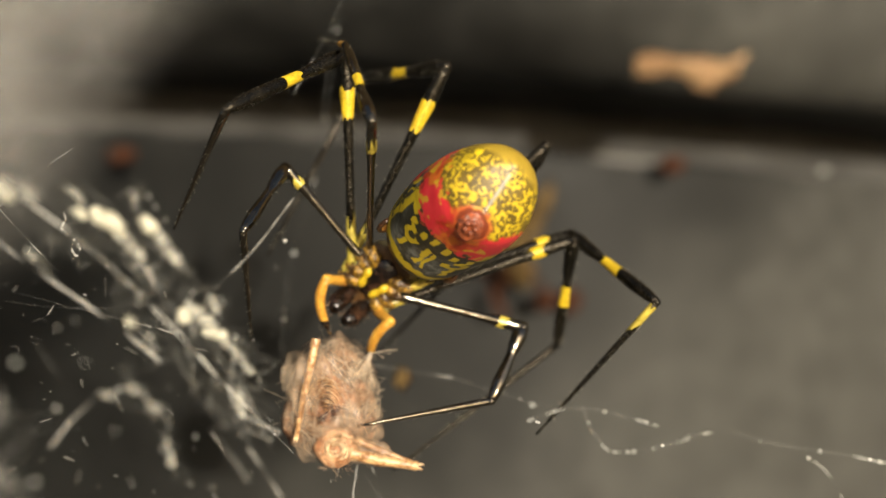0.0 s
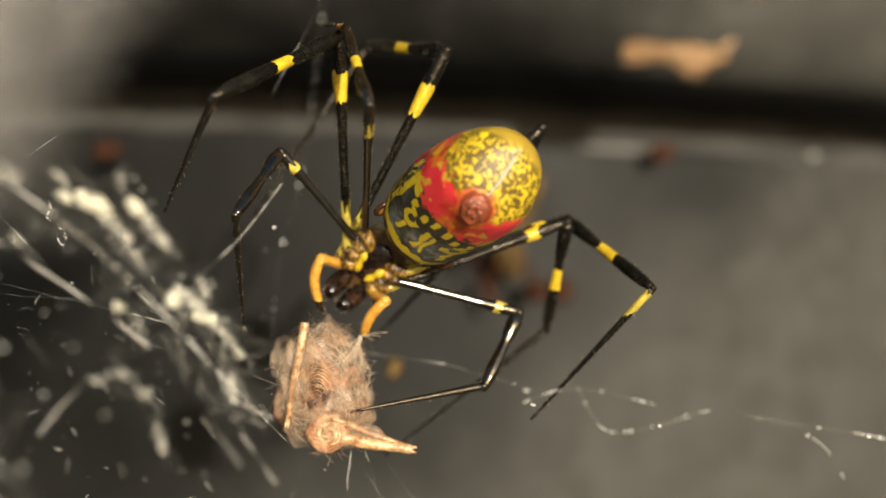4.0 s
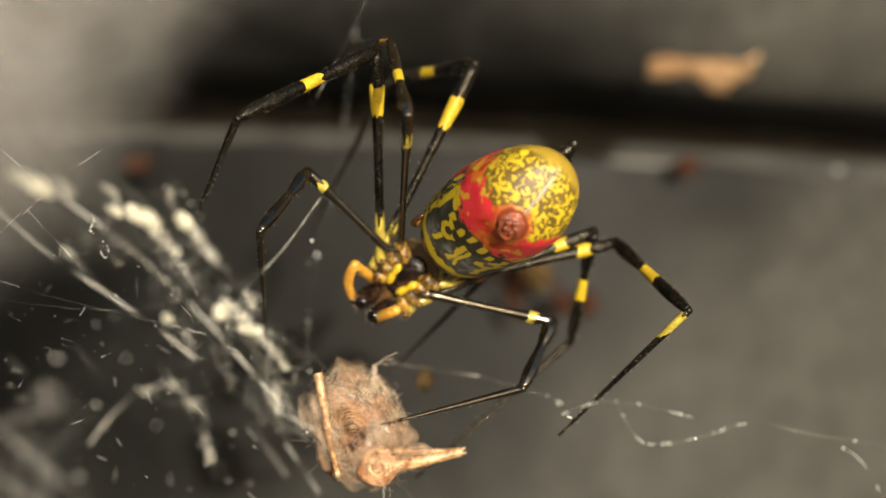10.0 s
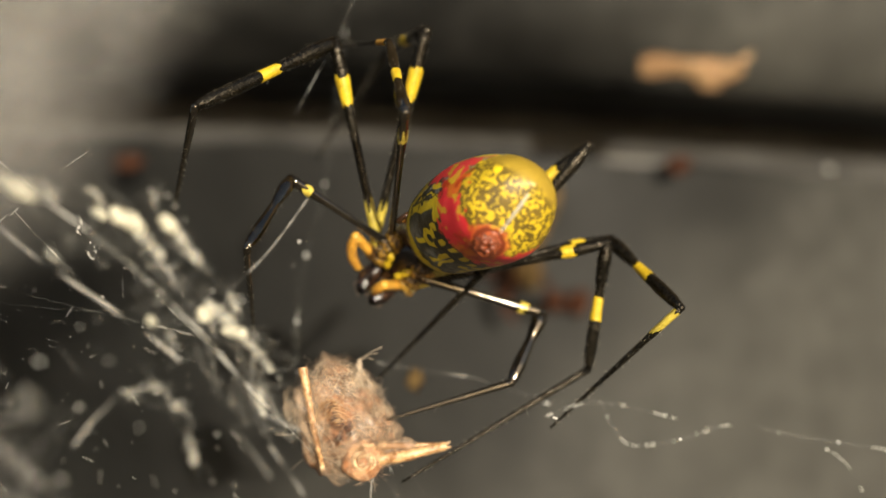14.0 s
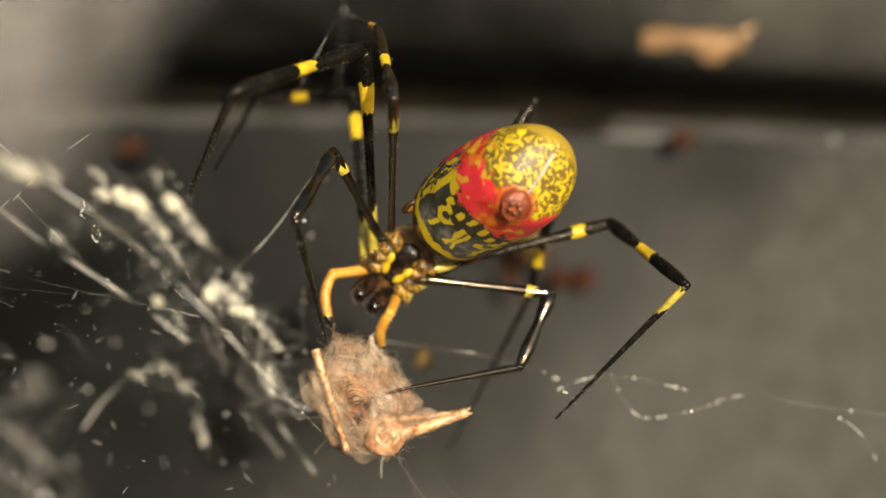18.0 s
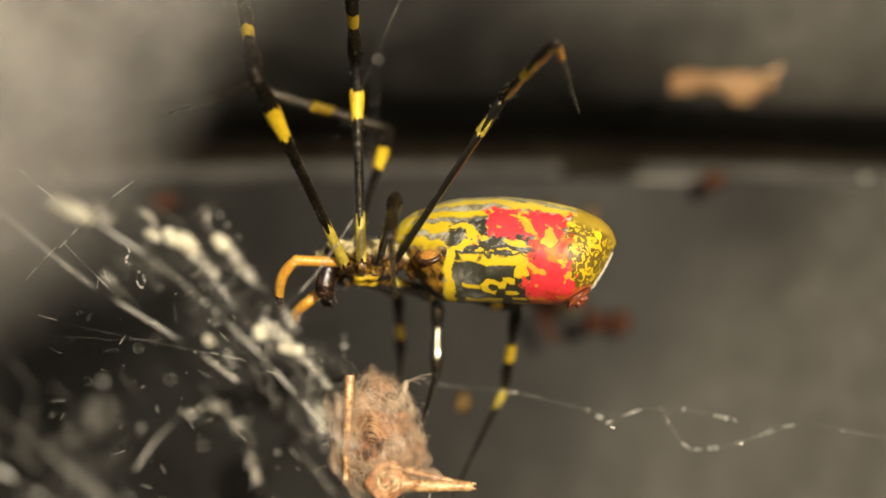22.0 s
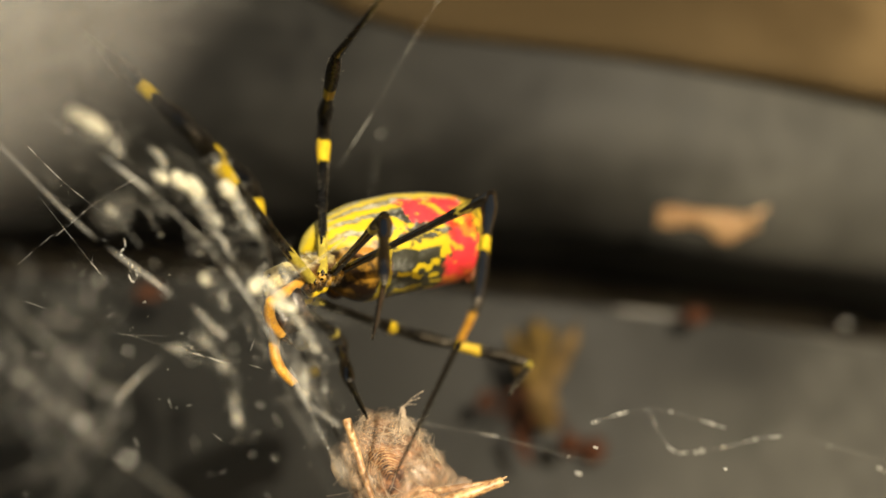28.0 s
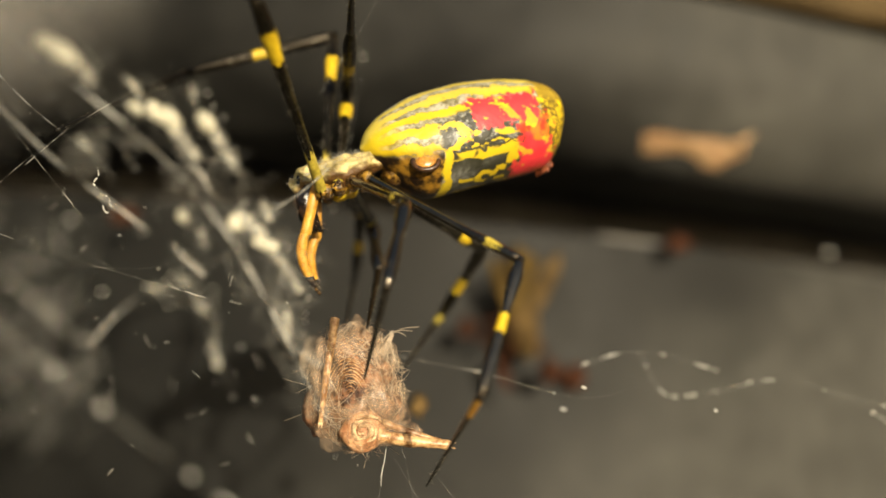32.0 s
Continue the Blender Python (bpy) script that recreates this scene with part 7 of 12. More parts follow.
    walk(leg_d[0], swing((0.49, -0.7, 0.52), [(0, -1.63, 1.7, 0.1, 0.06, -0.831, 0.554), (1, -1.55, 1.89, 0.49, 0.083, -0.824, 0.561), (2, -1.46, 1.83, 0.31, 0.087, -0.827, 0.556), (3, -1.39, 1.77, 0.04, 0.073, -0.836, 0.544), (6, -1, 1.93, 0.48, 0.075, -0.847, 0.526), (7, -1.23, 2.09, 0.44, 0.069, -0.842, 0.535), (8, -0.74, 1.67, 0.75, 0.055, -0.859, 0.509), (9, -1.15, 1.85, 0.8, 0.063, -0.829, 0.556), (10, -1.33, 1.46, 0.3, 0.07, -0.835, 0.546), (11, -1.19, 1.13, 0.58, 0.085, -0.854, 0.514), (12, -1.27, 1.1, 0.3, 0.091, -0.847, 0.523), (13, -0.98, 1.13, 0.69, 0.094, -0.803, 0.588), (14, -1.03, 2.23, 1.12, 0.101, -0.85, 0.518), (14.5, -0.72, 2.39, 0.83, 0.083, -0.852, 0.516), (16.5, -0.12, 1.91, -0.89, 0.023, -0.814, 0.58), (17, -0.83, 1.6, -1.19, 0.012, -0.816, 0.578), (18, -1.5, 1.52, -0.48, 0.066, -0.815, 0.575), (18.11, -1.49, 1.48, -0.46, 0.07, -0.816, 0.574), (18.22, -1.49, 1.38, -0.39, 0.08, -0.817, 0.571), (18.33, -1.49, 1.22, -0.29, 0.095, -0.818, 0.567), (18.44, -1.48, 1.04, -0.18, 0.113, -0.819, 0.562), (18.56, -1.48, 0.85, -0.06, 0.131, -0.82, 0.557), (18.67, -1.48, 0.66, 0.06, 0.148, -0.821, 0.551), (18.78, -1.47, 0.51, 0.15, 0.163, -0.822, 0.546), (18.89, -1.47, 0.4, 0.22, 0.173, -0.822, 0.543), (19, -1.47, 0.36, 0.24, 0.177, -0.822, 0.541), (19.5, -0.86, -0.45, 0.43, 0.243, -0.8, 0.549), (20, -0.25, -1.26, 0.62, 0.308, -0.773, 0.554), (20.5, -2.35, -1.38, 1.4, 0.459, -0.635, 0.622), (21, -4.45, -1.47, 2.19, 0.32, -0.68, 0.66), (21.33, -4.44, -1.48, 1.67, 0.39, -0.616, 0.685), (21.67, -4.41, -1.48, 0.71, 0.51, -0.482, 0.713), (22, -4.4, -1.48, 0.19, 0.567, -0.403, 0.718), (22.2, -4.52, -1.49, 0.38, 0.604, -0.379, 0.701), (22.4, -4.8, -1.49, 0.82, 0.685, -0.319, 0.655), (22.6, -5.14, -1.5, 1.35, 0.77, -0.241, 0.59), (22.8, -5.42, -1.5, 1.8, 0.832, -0.173, 0.527), (23, -5.54, -1.5, 1.99, 0.854, -0.144, 0.499), (23.33, -6.25, -1.5, 1.98, 0.794, -0.166, 0.585), (23.67, -7.58, -1.5, 1.96, 0.659, -0.202, 0.725), (24, -8.29, -1.5, 1.95, 0.574, -0.218, 0.789), (24.25, -8.23, -1.58, 2.02, 0.651, -0.302, 0.697), (24.5, -8.1, -1.75, 2.18, 0.768, -0.462, 0.445), (24.75, -7.97, -1.93, 2.34, 0.806, -0.574, 0.147), (25, -7.91, -2.01, 2.41, 0.796, -0.606, 0.005), (25.1, -7.93, -1.99, 2.36, 0.779, -0.619, 0.103), (25.2, -8, -1.94, 2.24, 0.707, -0.625, 0.331), (25.3, -8.07, -1.88, 2.09, 0.568, -0.586, 0.578), (25.4, -8.13, -1.83, 1.97, 0.416, -0.516, 0.749), (25.5, -8.16, -1.81, 1.92, 0.345, -0.478, 0.808), (26.17, -8.31, -1.89, 1.91, 0.508, -0.446, 0.737), (26.83, -8.59, -2.05, 1.9, 0.762, -0.348, 0.545), (27.5, -8.75, -2.13, 1.89, 0.866, -0.279, 0.415), (27.62, -8.59, -2.13, 1.7, 0.852, -0.349, 0.39), (27.75, -8.24, -2.1, 1.26, 0.805, -0.495, 0.327), (27.88, -7.9, -2.08, 0.82, 0.736, -0.628, 0.254), (28, -7.74, -2.07, 0.62, 0.697, -0.682, 0.219), (28.5, -7.30, -1.88, 0.52, 0.356, -0.654, 0.667), (29, -6.87, -1.68, 0.41, 0.814, -0.581, -0.025), (29.33, -6.97, -1.77, 0.65, 0.81, -0.581, 0.074), (29.67, -7.18, -1.92, 1.08, 0.783, -0.568, 0.254), (30, -7.29, -2, 1.31, 0.757, -0.553, 0.348), (30.33, -6.88, -1.8, 1.41, 0.687, -0.586, 0.429), (30.67, -6.11, -1.42, 1.61, 0.536, -0.628, 0.564), (31, -5.7, -1.22, 1.71, 0.444, -0.64, 0.627), (31.2, -5.59, -1.21, 1.83, 0.509, -0.678, 0.53), (31.4, -5.32, -1.17, 2.12, 0.631, -0.727, 0.27), (31.6, -5, -1.14, 2.47, 0.707, -0.704, -0.069), (31.8, -4.74, -1.1, 2.76, 0.704, -0.619, -0.348), (32, -4.62, -1.09, 2.88, 0.685, -0.567, -0.457)]))
    walk(leg_d[1], swing((0.41, -0.81, -0.41), [(0, -0.71, -11, 8.57, -0.229, 0.748, 0.623), (1, -0.28, -10.72, 9.07, -0.222, 0.738, 0.638), (2, -0.13, -10.82, 8.81, -0.216, 0.741, 0.636), (3, -0.28, -11.02, 8.36, -0.21, 0.747, 0.631), (6, 0.14, -11.04, 8.53, -0.144, 0.763, 0.631), (7, -0.17, -10.79, 8.62, -0.15, 0.787, 0.599), (8, 0.11, -11.47, 8.54, -0.166, 0.774, 0.611), (9, -0.19, -10.83, 9.3, -0.145, 0.809, 0.57), (10, -0.26, -11.31, 8.66, -0.145, 0.771, 0.621), (11, 0.1, -11.93, 8.44, -0.12, 0.764, 0.634), (12, 0.12, -11.86, 8.3, -0.119, 0.781, 0.613), (13, 0.47, -11.16, 9.69, -0.137, 0.804, 0.578), (14, 0.51, -10.76, 9.04, -0.135, 0.784, 0.606), (14.5, 0.55, -10.65, 8.73, -0.115, 0.77, 0.627), (16.5, 0.24, -10.55, 7.99, -0.163, 0.773, 0.613), (17, -0.65, -10.88, 7.65, -0.155, 0.747, 0.647), (18, -0.48, -10.95, 8.32, -0.131, 0.789, 0.6), (18.11, -0.42, -11, 8.33, -0.143, 0.741, 0.656), (18.22, -0.26, -11.12, 8.35, -0.171, 0.595, 0.785), (18.33, -0.03, -11.29, 8.39, -0.199, 0.344, 0.918), (18.44, 0.24, -11.5, 8.42, -0.211, 0.012, 0.977), (18.56, 0.52, -11.71, 8.46, -0.198, -0.338, 0.92), (18.67, 0.79, -11.9, 8.49, -0.162, -0.632, 0.758), (18.78, 1.02, -12.06, 8.51, -0.117, -0.825, 0.553), (18.89, 1.18, -12.17, 8.52, -0.081, -0.92, 0.384), (19, 1.24, -12.21, 8.53, -0.066, -0.946, 0.316), (19.5, 2.86, -12.68, 8.83, -0.106, -0.944, 0.313), (20, 4.47, -13.09, 9.1, -0.147, -0.939, 0.31), (20.5, 4.67, -11.1, 10.92, -0.129, -0.964, 0.231), (21, 0.44, -11.87, 12.29, -0.026, -0.98, 0.198), (21.33, 1.53, -10.9, 12.14, 0.062, -0.979, 0.194), (21.67, 3.39, -8.86, 11.61, 0.225, -0.957, 0.183), (22, 4.28, -7.66, 11.17, 0.31, -0.934, 0.175), (22.2, 4.72, -7.29, 11.1, 0.343, -0.937, 0.067), (22.4, 5.68, -6.37, 10.85, 0.402, -0.896, -0.19), (22.6, 6.65, -5.19, 10.38, 0.435, -0.764, -0.477), (22.8, 7.31, -4.15, 9.87, 0.429, -0.593, -0.682), (23, 7.54, -3.71, 9.62, 0.417, -0.508, -0.754), (23.33, 5.9, -4.05, 10.92, 0.43, -0.609, -0.667), (23.67, 2.5, -4.6, 13.05, 0.434, -0.766, -0.475), (24, 0.49, -4.84, 14.02, 0.425, -0.831, -0.358), (24.25, 1.72, -6.2, 12.68, 0.358, -0.804, -0.475), (24.5, 3.64, -8.82, 8.98, 0.188, -0.692, -0.697), (24.75, 4.36, -10.7, 4.59, 0.001, -0.518, -0.855), (25, 4.27, -11.27, 2.49, -0.085, -0.422, -0.903), (25.1, 3.98, -11.46, 3.94, 0.034, -0.431, -0.902), (25.2, 2.82, -11.5, 7.3, 0.312, -0.427, -0.849), (25.3, 0.63, -10.85, 10.93, 0.61, -0.377, -0.697), (25.4, -1.76, -9.73, 13.42, 0.807, -0.302, -0.507), (25.5, -2.88, -9.12, 14.28, 0.871, -0.263, -0.415), (26.17, -0.54, -8.71, 13.19, 0.828, -0.307, -0.469), (26.83, 3.07, -7.38, 10.24, 0.734, -0.382, -0.561), (27.5, 4.5, -6.41, 8.24, 0.677, -0.42, -0.605), (27.62, 4.45, -7.46, 7.66, 0.574, -0.464, -0.675), (27.75, 4.08, -9.68, 6.25, 0.317, -0.532, -0.786), (27.88, 3.36, -11.68, 4.71, 0.033, -0.555, -0.831), (28, 2.93, -12.51, 3.98, -0.099, -0.551, -0.829), (28.5, -1.85, -11.89, 10.72, 0.840, 0.527, -0.128), (29, 5.59, -10.57, 0.04, -0.182, -0.4, -0.898), (29.33, 5.42, -10.66, 1.78, 0.003, -0.386, -0.923), (29.67, 4.8, -10.61, 4.96, 0.342, -0.325, -0.882), (30, 4.29, -10.47, 6.63, 0.51, -0.275, -0.815), (30.33, 3.64, -10.77, 7.97, 0.51, -0.361, -0.781), (30.67, 2.08, -11.04, 10.24, 0.499, -0.511, -0.7), (31, 1.09, -11.01, 11.3, 0.487, -0.586, -0.647), (31.2, 2.2, -11.58, 9.94, 0.418, -0.584, -0.696), (31.4, 4.34, -12.3, 6.25, 0.24, -0.56, -0.793), (31.6, 5.81, -11.91, 1.42, 0.016, -0.502, -0.865), (31.8, 6.03, -10.58, -2.56, -0.173, -0.431, -0.886), (32, 5.85, -9.77, -4.12, -0.251, -0.395, -0.884)]))
    walk(leg_d[2], swing((-0.2, 0.94, -0.26), [(0, -3.05, -3.38, 14.92, -0.235, 0.954, 0.187), (1, -2.54, -3.19, 15.57, -0.239, 0.95, 0.201), (2, -2.33, -3.27, 15.31, -0.232, 0.951, 0.205), (3, -2.42, -3.41, 14.8, -0.222, 0.953, 0.207), (6, -1.32, -3.26, 14.97, -0.297, 0.936, 0.188), (7, -1.7, -2.77, 14.73, -0.287, 0.937, 0.199), (8, -1.58, -3.58, 14.77, -0.3, 0.931, 0.209), (9, -1.66, -2.59, 15.12, -0.282, 0.934, 0.218), (10, -1.74, -3.45, 14.99, -0.278, 0.945, 0.174), (11, -1.12, -4.14, 14.91, -0.313, 0.931, 0.185), (12, -1.1, -3.9, 14.55, -0.317, 0.927, 0.198), (13, -0.93, -2.96, 15.59, -0.314, 0.938, 0.147), (14, -0.87, -2.77, 15.22, -0.339, 0.928, 0.152), (14.5, -0.62, -2.79, 15.13, -0.329, 0.918, 0.223), (16.5, -1.42, -2.66, 14.24, -0.285, 0.919, 0.274), (17, -2.24, -3.26, 14.25, -0.23, 0.94, 0.252), (18, -1.82, -2.9, 14.45, -0.24, 0.937, 0.255), (18.11, -1.88, -3.43, 15.02, -0.24, 0.936, 0.256), (18.22, -2, -5.05, 16.36, -0.238, 0.936, 0.258), (18.33, -2.06, -7.78, 17.75, -0.236, 0.936, 0.262), (18.44, -1.91, -11.37, 18.39, -0.234, 0.935, 0.266), (18.56, -1.49, -15.15, 17.84, -0.231, 0.935, 0.27), (18.67, -0.86, -18.35, 16.22, -0.229, 0.934, 0.274), (18.78, -0.18, -20.48, 14.15, -0.227, 0.934, 0.277), (18.89, 0.35, -21.55, 12.44, -0.226, 0.933, 0.279), (19, 0.56, -21.86, 11.76, -0.225, 0.933, 0.28), (19.5, 1.77, -22.31, 12.03, -0.336, 0.913, 0.229), (20, 2.97, -22.67, 12.26, -0.443, 0.88, 0.174), (20.5, 3.35, -20.93, 13.27, -0.461, 0.868, 0.183), (21, 0.17, -21.87, 14.3, -0.299, 0.95, 0.089), (21.33, 2.16, -20.89, 14.12, -0.179, 0.984, 0.019), (21.67, 5.68, -18.62, 13.47, 0.052, 0.992, -0.111), (22, 7.45, -17.19, 12.95, 0.176, 0.968, -0.178), (22.2, 8.21, -16.85, 11.79, 0.118, 0.964, -0.236), (22.4, 9.78, -15.51, 8.91, -0.024, 0.929, -0.369), (22.6, 11.09, -12.98, 5.52, -0.192, 0.84, -0.508), (22.8, 11.68, -10.2, 2.92, -0.325, 0.728, -0.603), (23, 11.79, -8.89, 1.93, -0.377, 0.673, -0.636), (23.33, 10.29, -10.25, 4.12, -0.282, 0.668, -0.689), (23.67, 6.92, -12.4, 8.21, -0.098, 0.637, -0.764), (24, 4.83, -13.32, 10.36, 0.004, 0.61, -0.792), (24.25, 5.37, -14.41, 7.84, -0.042, 0.671, -0.741), (24.5, 5.56, -15.88, 1.88, -0.141, 0.783, -0.606), (24.75, 4.37, -15.99, -4.14, -0.234, 0.864, -0.446), (25, 3.4, -15.58, -6.72, -0.273, 0.889, -0.367), (25.1, 4.33, -15.85, -5.26, -0.256, 0.876, -0.409), (25.2, 6, -15.85, -1.35, -0.212, 0.837, -0.505), (25.3, 6.85, -14.69, 3.82, -0.156, 0.776, -0.611), (25.4, 6.47, -12.81, 8.25, -0.107, 0.714, -0.692), (25.5, 6, -11.8, 10.05, -0.086, 0.685, -0.723), (26.17, 7.91, -11.84, 8.41, 0.018, 0.615, -0.789), (26.83, 10.56, -11.28, 4.52, 0.21, 0.452, -0.867), (27.5, 11.41, -10.69, 2.07, 0.308, 0.35, -0.885), (27.62, 10.31, -12.2, 0.78, 0.207, 0.408, -0.889), (27.75, 7.31, -15.1, -1.76, -0.023, 0.515, -0.857), (27.88, 3.69, -17.35, -3.76, -0.251, 0.589, -0.768), (28, 1.92, -18.13, -4.48, -0.35, 0.61, -0.711), (28.5, 6.73, -6.50, 9.41, -0.111, 0.916, -0.385), (29, 3.73, -14.65, -9.12, -0.179, 0.934, -0.31), (29.33, 5.45, -14.6, -7.63, -0.187, 0.871, -0.455), (29.67, 8.28, -13.92, -4.03, -0.19, 0.698, -0.691), (30, 9.49, -13.27, -1.68, -0.184, 0.579, -0.794), (30.33, 8.84, -14.45, 0.01, -0.098, 0.684, -0.723), (30.67, 7.17, -16.25, 3.1, 0.066, 0.835, -0.546), (31, 6.06, -16.99, 4.7, 0.153, 0.889, -0.431), (31.2, 6.46, -17.53, 2.84, 0.116, 0.894, -0.434), (31.4, 6.79, -18.01, -1.83, 0.025, 0.899, -0.438), (31.6, 5.97, -17.03, -7.4, -0.083, 0.895, -0.438), (31.8, 4.27, -14.97, -11.6, -0.173, 0.884, -0.434), (32, 3.3, -13.8, -13.13, -0.21, 0.877, -0.432)]))
    walk(leg_e[0], swing((-0.08, -0.79, 0.6), [(0, -2.31, 2.29, -0.54, -0.63, -0.175, 0.757), (1, -2.19, 2.53, -0.13, -0.608, -0.144, 0.781), (2, -2.12, 2.46, -0.29, -0.594, -0.143, 0.792), (3, -2.06, 2.37, -0.59, -0.588, -0.224, 0.777), (6, -1.65, 2.62, -0.07, -0.66, -0.368, 0.655), (7, -1.86, 2.77, -0.16, -0.703, -0.329, 0.631), (8, -1.46, 2.12, 0.06, -0.7, -0.297, 0.649), (9, -1.83, 2.46, 0.18, -0.693, -0.309, 0.652), (10, -2.09, 1.91, -0.35, -0.673, -0.284, 0.683), (11, -2.01, 1.36, -0.12, -0.627, -0.406, 0.665), (12, -2.1, 1.39, -0.36, -0.637, -0.362, 0.681), (13, -1.84, 1.53, 0.15, -0.725, -0.356, 0.59), (14, -1.59, 3.07, 0.66, -0.768, -0.371, 0.522), (14.5, -1.26, 3.24, 0.37, -0.802, -0.144, 0.58), (15.5, -0.98, 2.79, -0.67, -0.656, -0.128, 0.744), (16.5, -0.7, 2.35, -1.71, -0.478, -0.105, 0.872), (17, -1.45, 2.12, -1.94, -0.426, -0.211, 0.88), (17.5, -1.82, 2.07, -1.56, -0.394, -0.401, 0.827), (18, -2.18, 2.02, -1.18, -0.347, -0.576, 0.74), (18.5, -2.3, 1.36, -0.69, -0.357, -0.645, 0.676), (19, -2.41, 0.69, -0.21, -0.363, -0.708, 0.606), (19.5, -1.87, -0.34, 0.12, -0.413, -0.729, 0.545), (20, -1.33, -1.37, 0.45, -0.461, -0.746, 0.48), (20.25, -2.38, -1.44, 0.84, -0.306, -0.828, 0.47), (20.5, -3.43, -1.52, 1.24, -0.142, -0.884, 0.445), (20.75, -4.48, -1.58, 1.63, 0.03, -0.904, 0.427), (21, -5.53, -1.64, 2.02, 0.202, -0.896, 0.396), (22, -5.48, -1.64, 0.25, 0.224, -0.849, 0.479), (22.33, -5.78, -1.65, 0.69, 0.347, -0.846, 0.405), (22.67, -6.33, -1.67, 1.51, 0.555, -0.795, 0.246), (23, -6.62, -1.68, 1.95, 0.651, -0.743, 0.152), (23.25, -7.05, -1.68, 1.94, 0.646, -0.741, 0.183), (23.5, -8, -1.68, 1.91, 0.633, -0.732, 0.252), (23.75, -8.95, -1.68, 1.89, 0.617, -0.719, 0.319), (24, -9.38, -1.68, 1.87, 0.609, -0.713, 0.349), (24.33, -9.17, -1.95, 1.88, 0.564, -0.75, 0.346), (24.67, -8.79, -2.44, 1.88, 0.476, -0.812, 0.339), (25, -8.58, -2.7, 1.89, 0.426, -0.841, 0.333), (25.25, -8.78, -2.45, 1.59, 0.473, -0.824, 0.312), (25.5, -8.98, -2.21, 1.3, 0.519, -0.805, 0.289), (26.5, -9.18, -2.52, 1.32, 0.449, -0.852, 0.268), (27.5, -9.39, -2.84, 1.35, 0.376, -0.893, 0.246), (27.75, -8.85, -2.88, 0.77, 0.413, -0.872, 0.263), (28, -8.31, -2.92, 0.2, 0.449, -0.848, 0.28), (29, -7.79, -2.05, -0.06, 0.437, -0.891, 0.125), (30, -8.07, -2.56, 0.78, 0.374, -0.9, 0.223), (30.5, -7.41, -1.92, 1.07, 0.473, -0.88, 0.045), (31, -6.75, -1.28, 1.37, 0.552, -0.823, -0.135), (32, -5.65, -1.11, 2.5, 0.434, -0.841, -0.323)]))
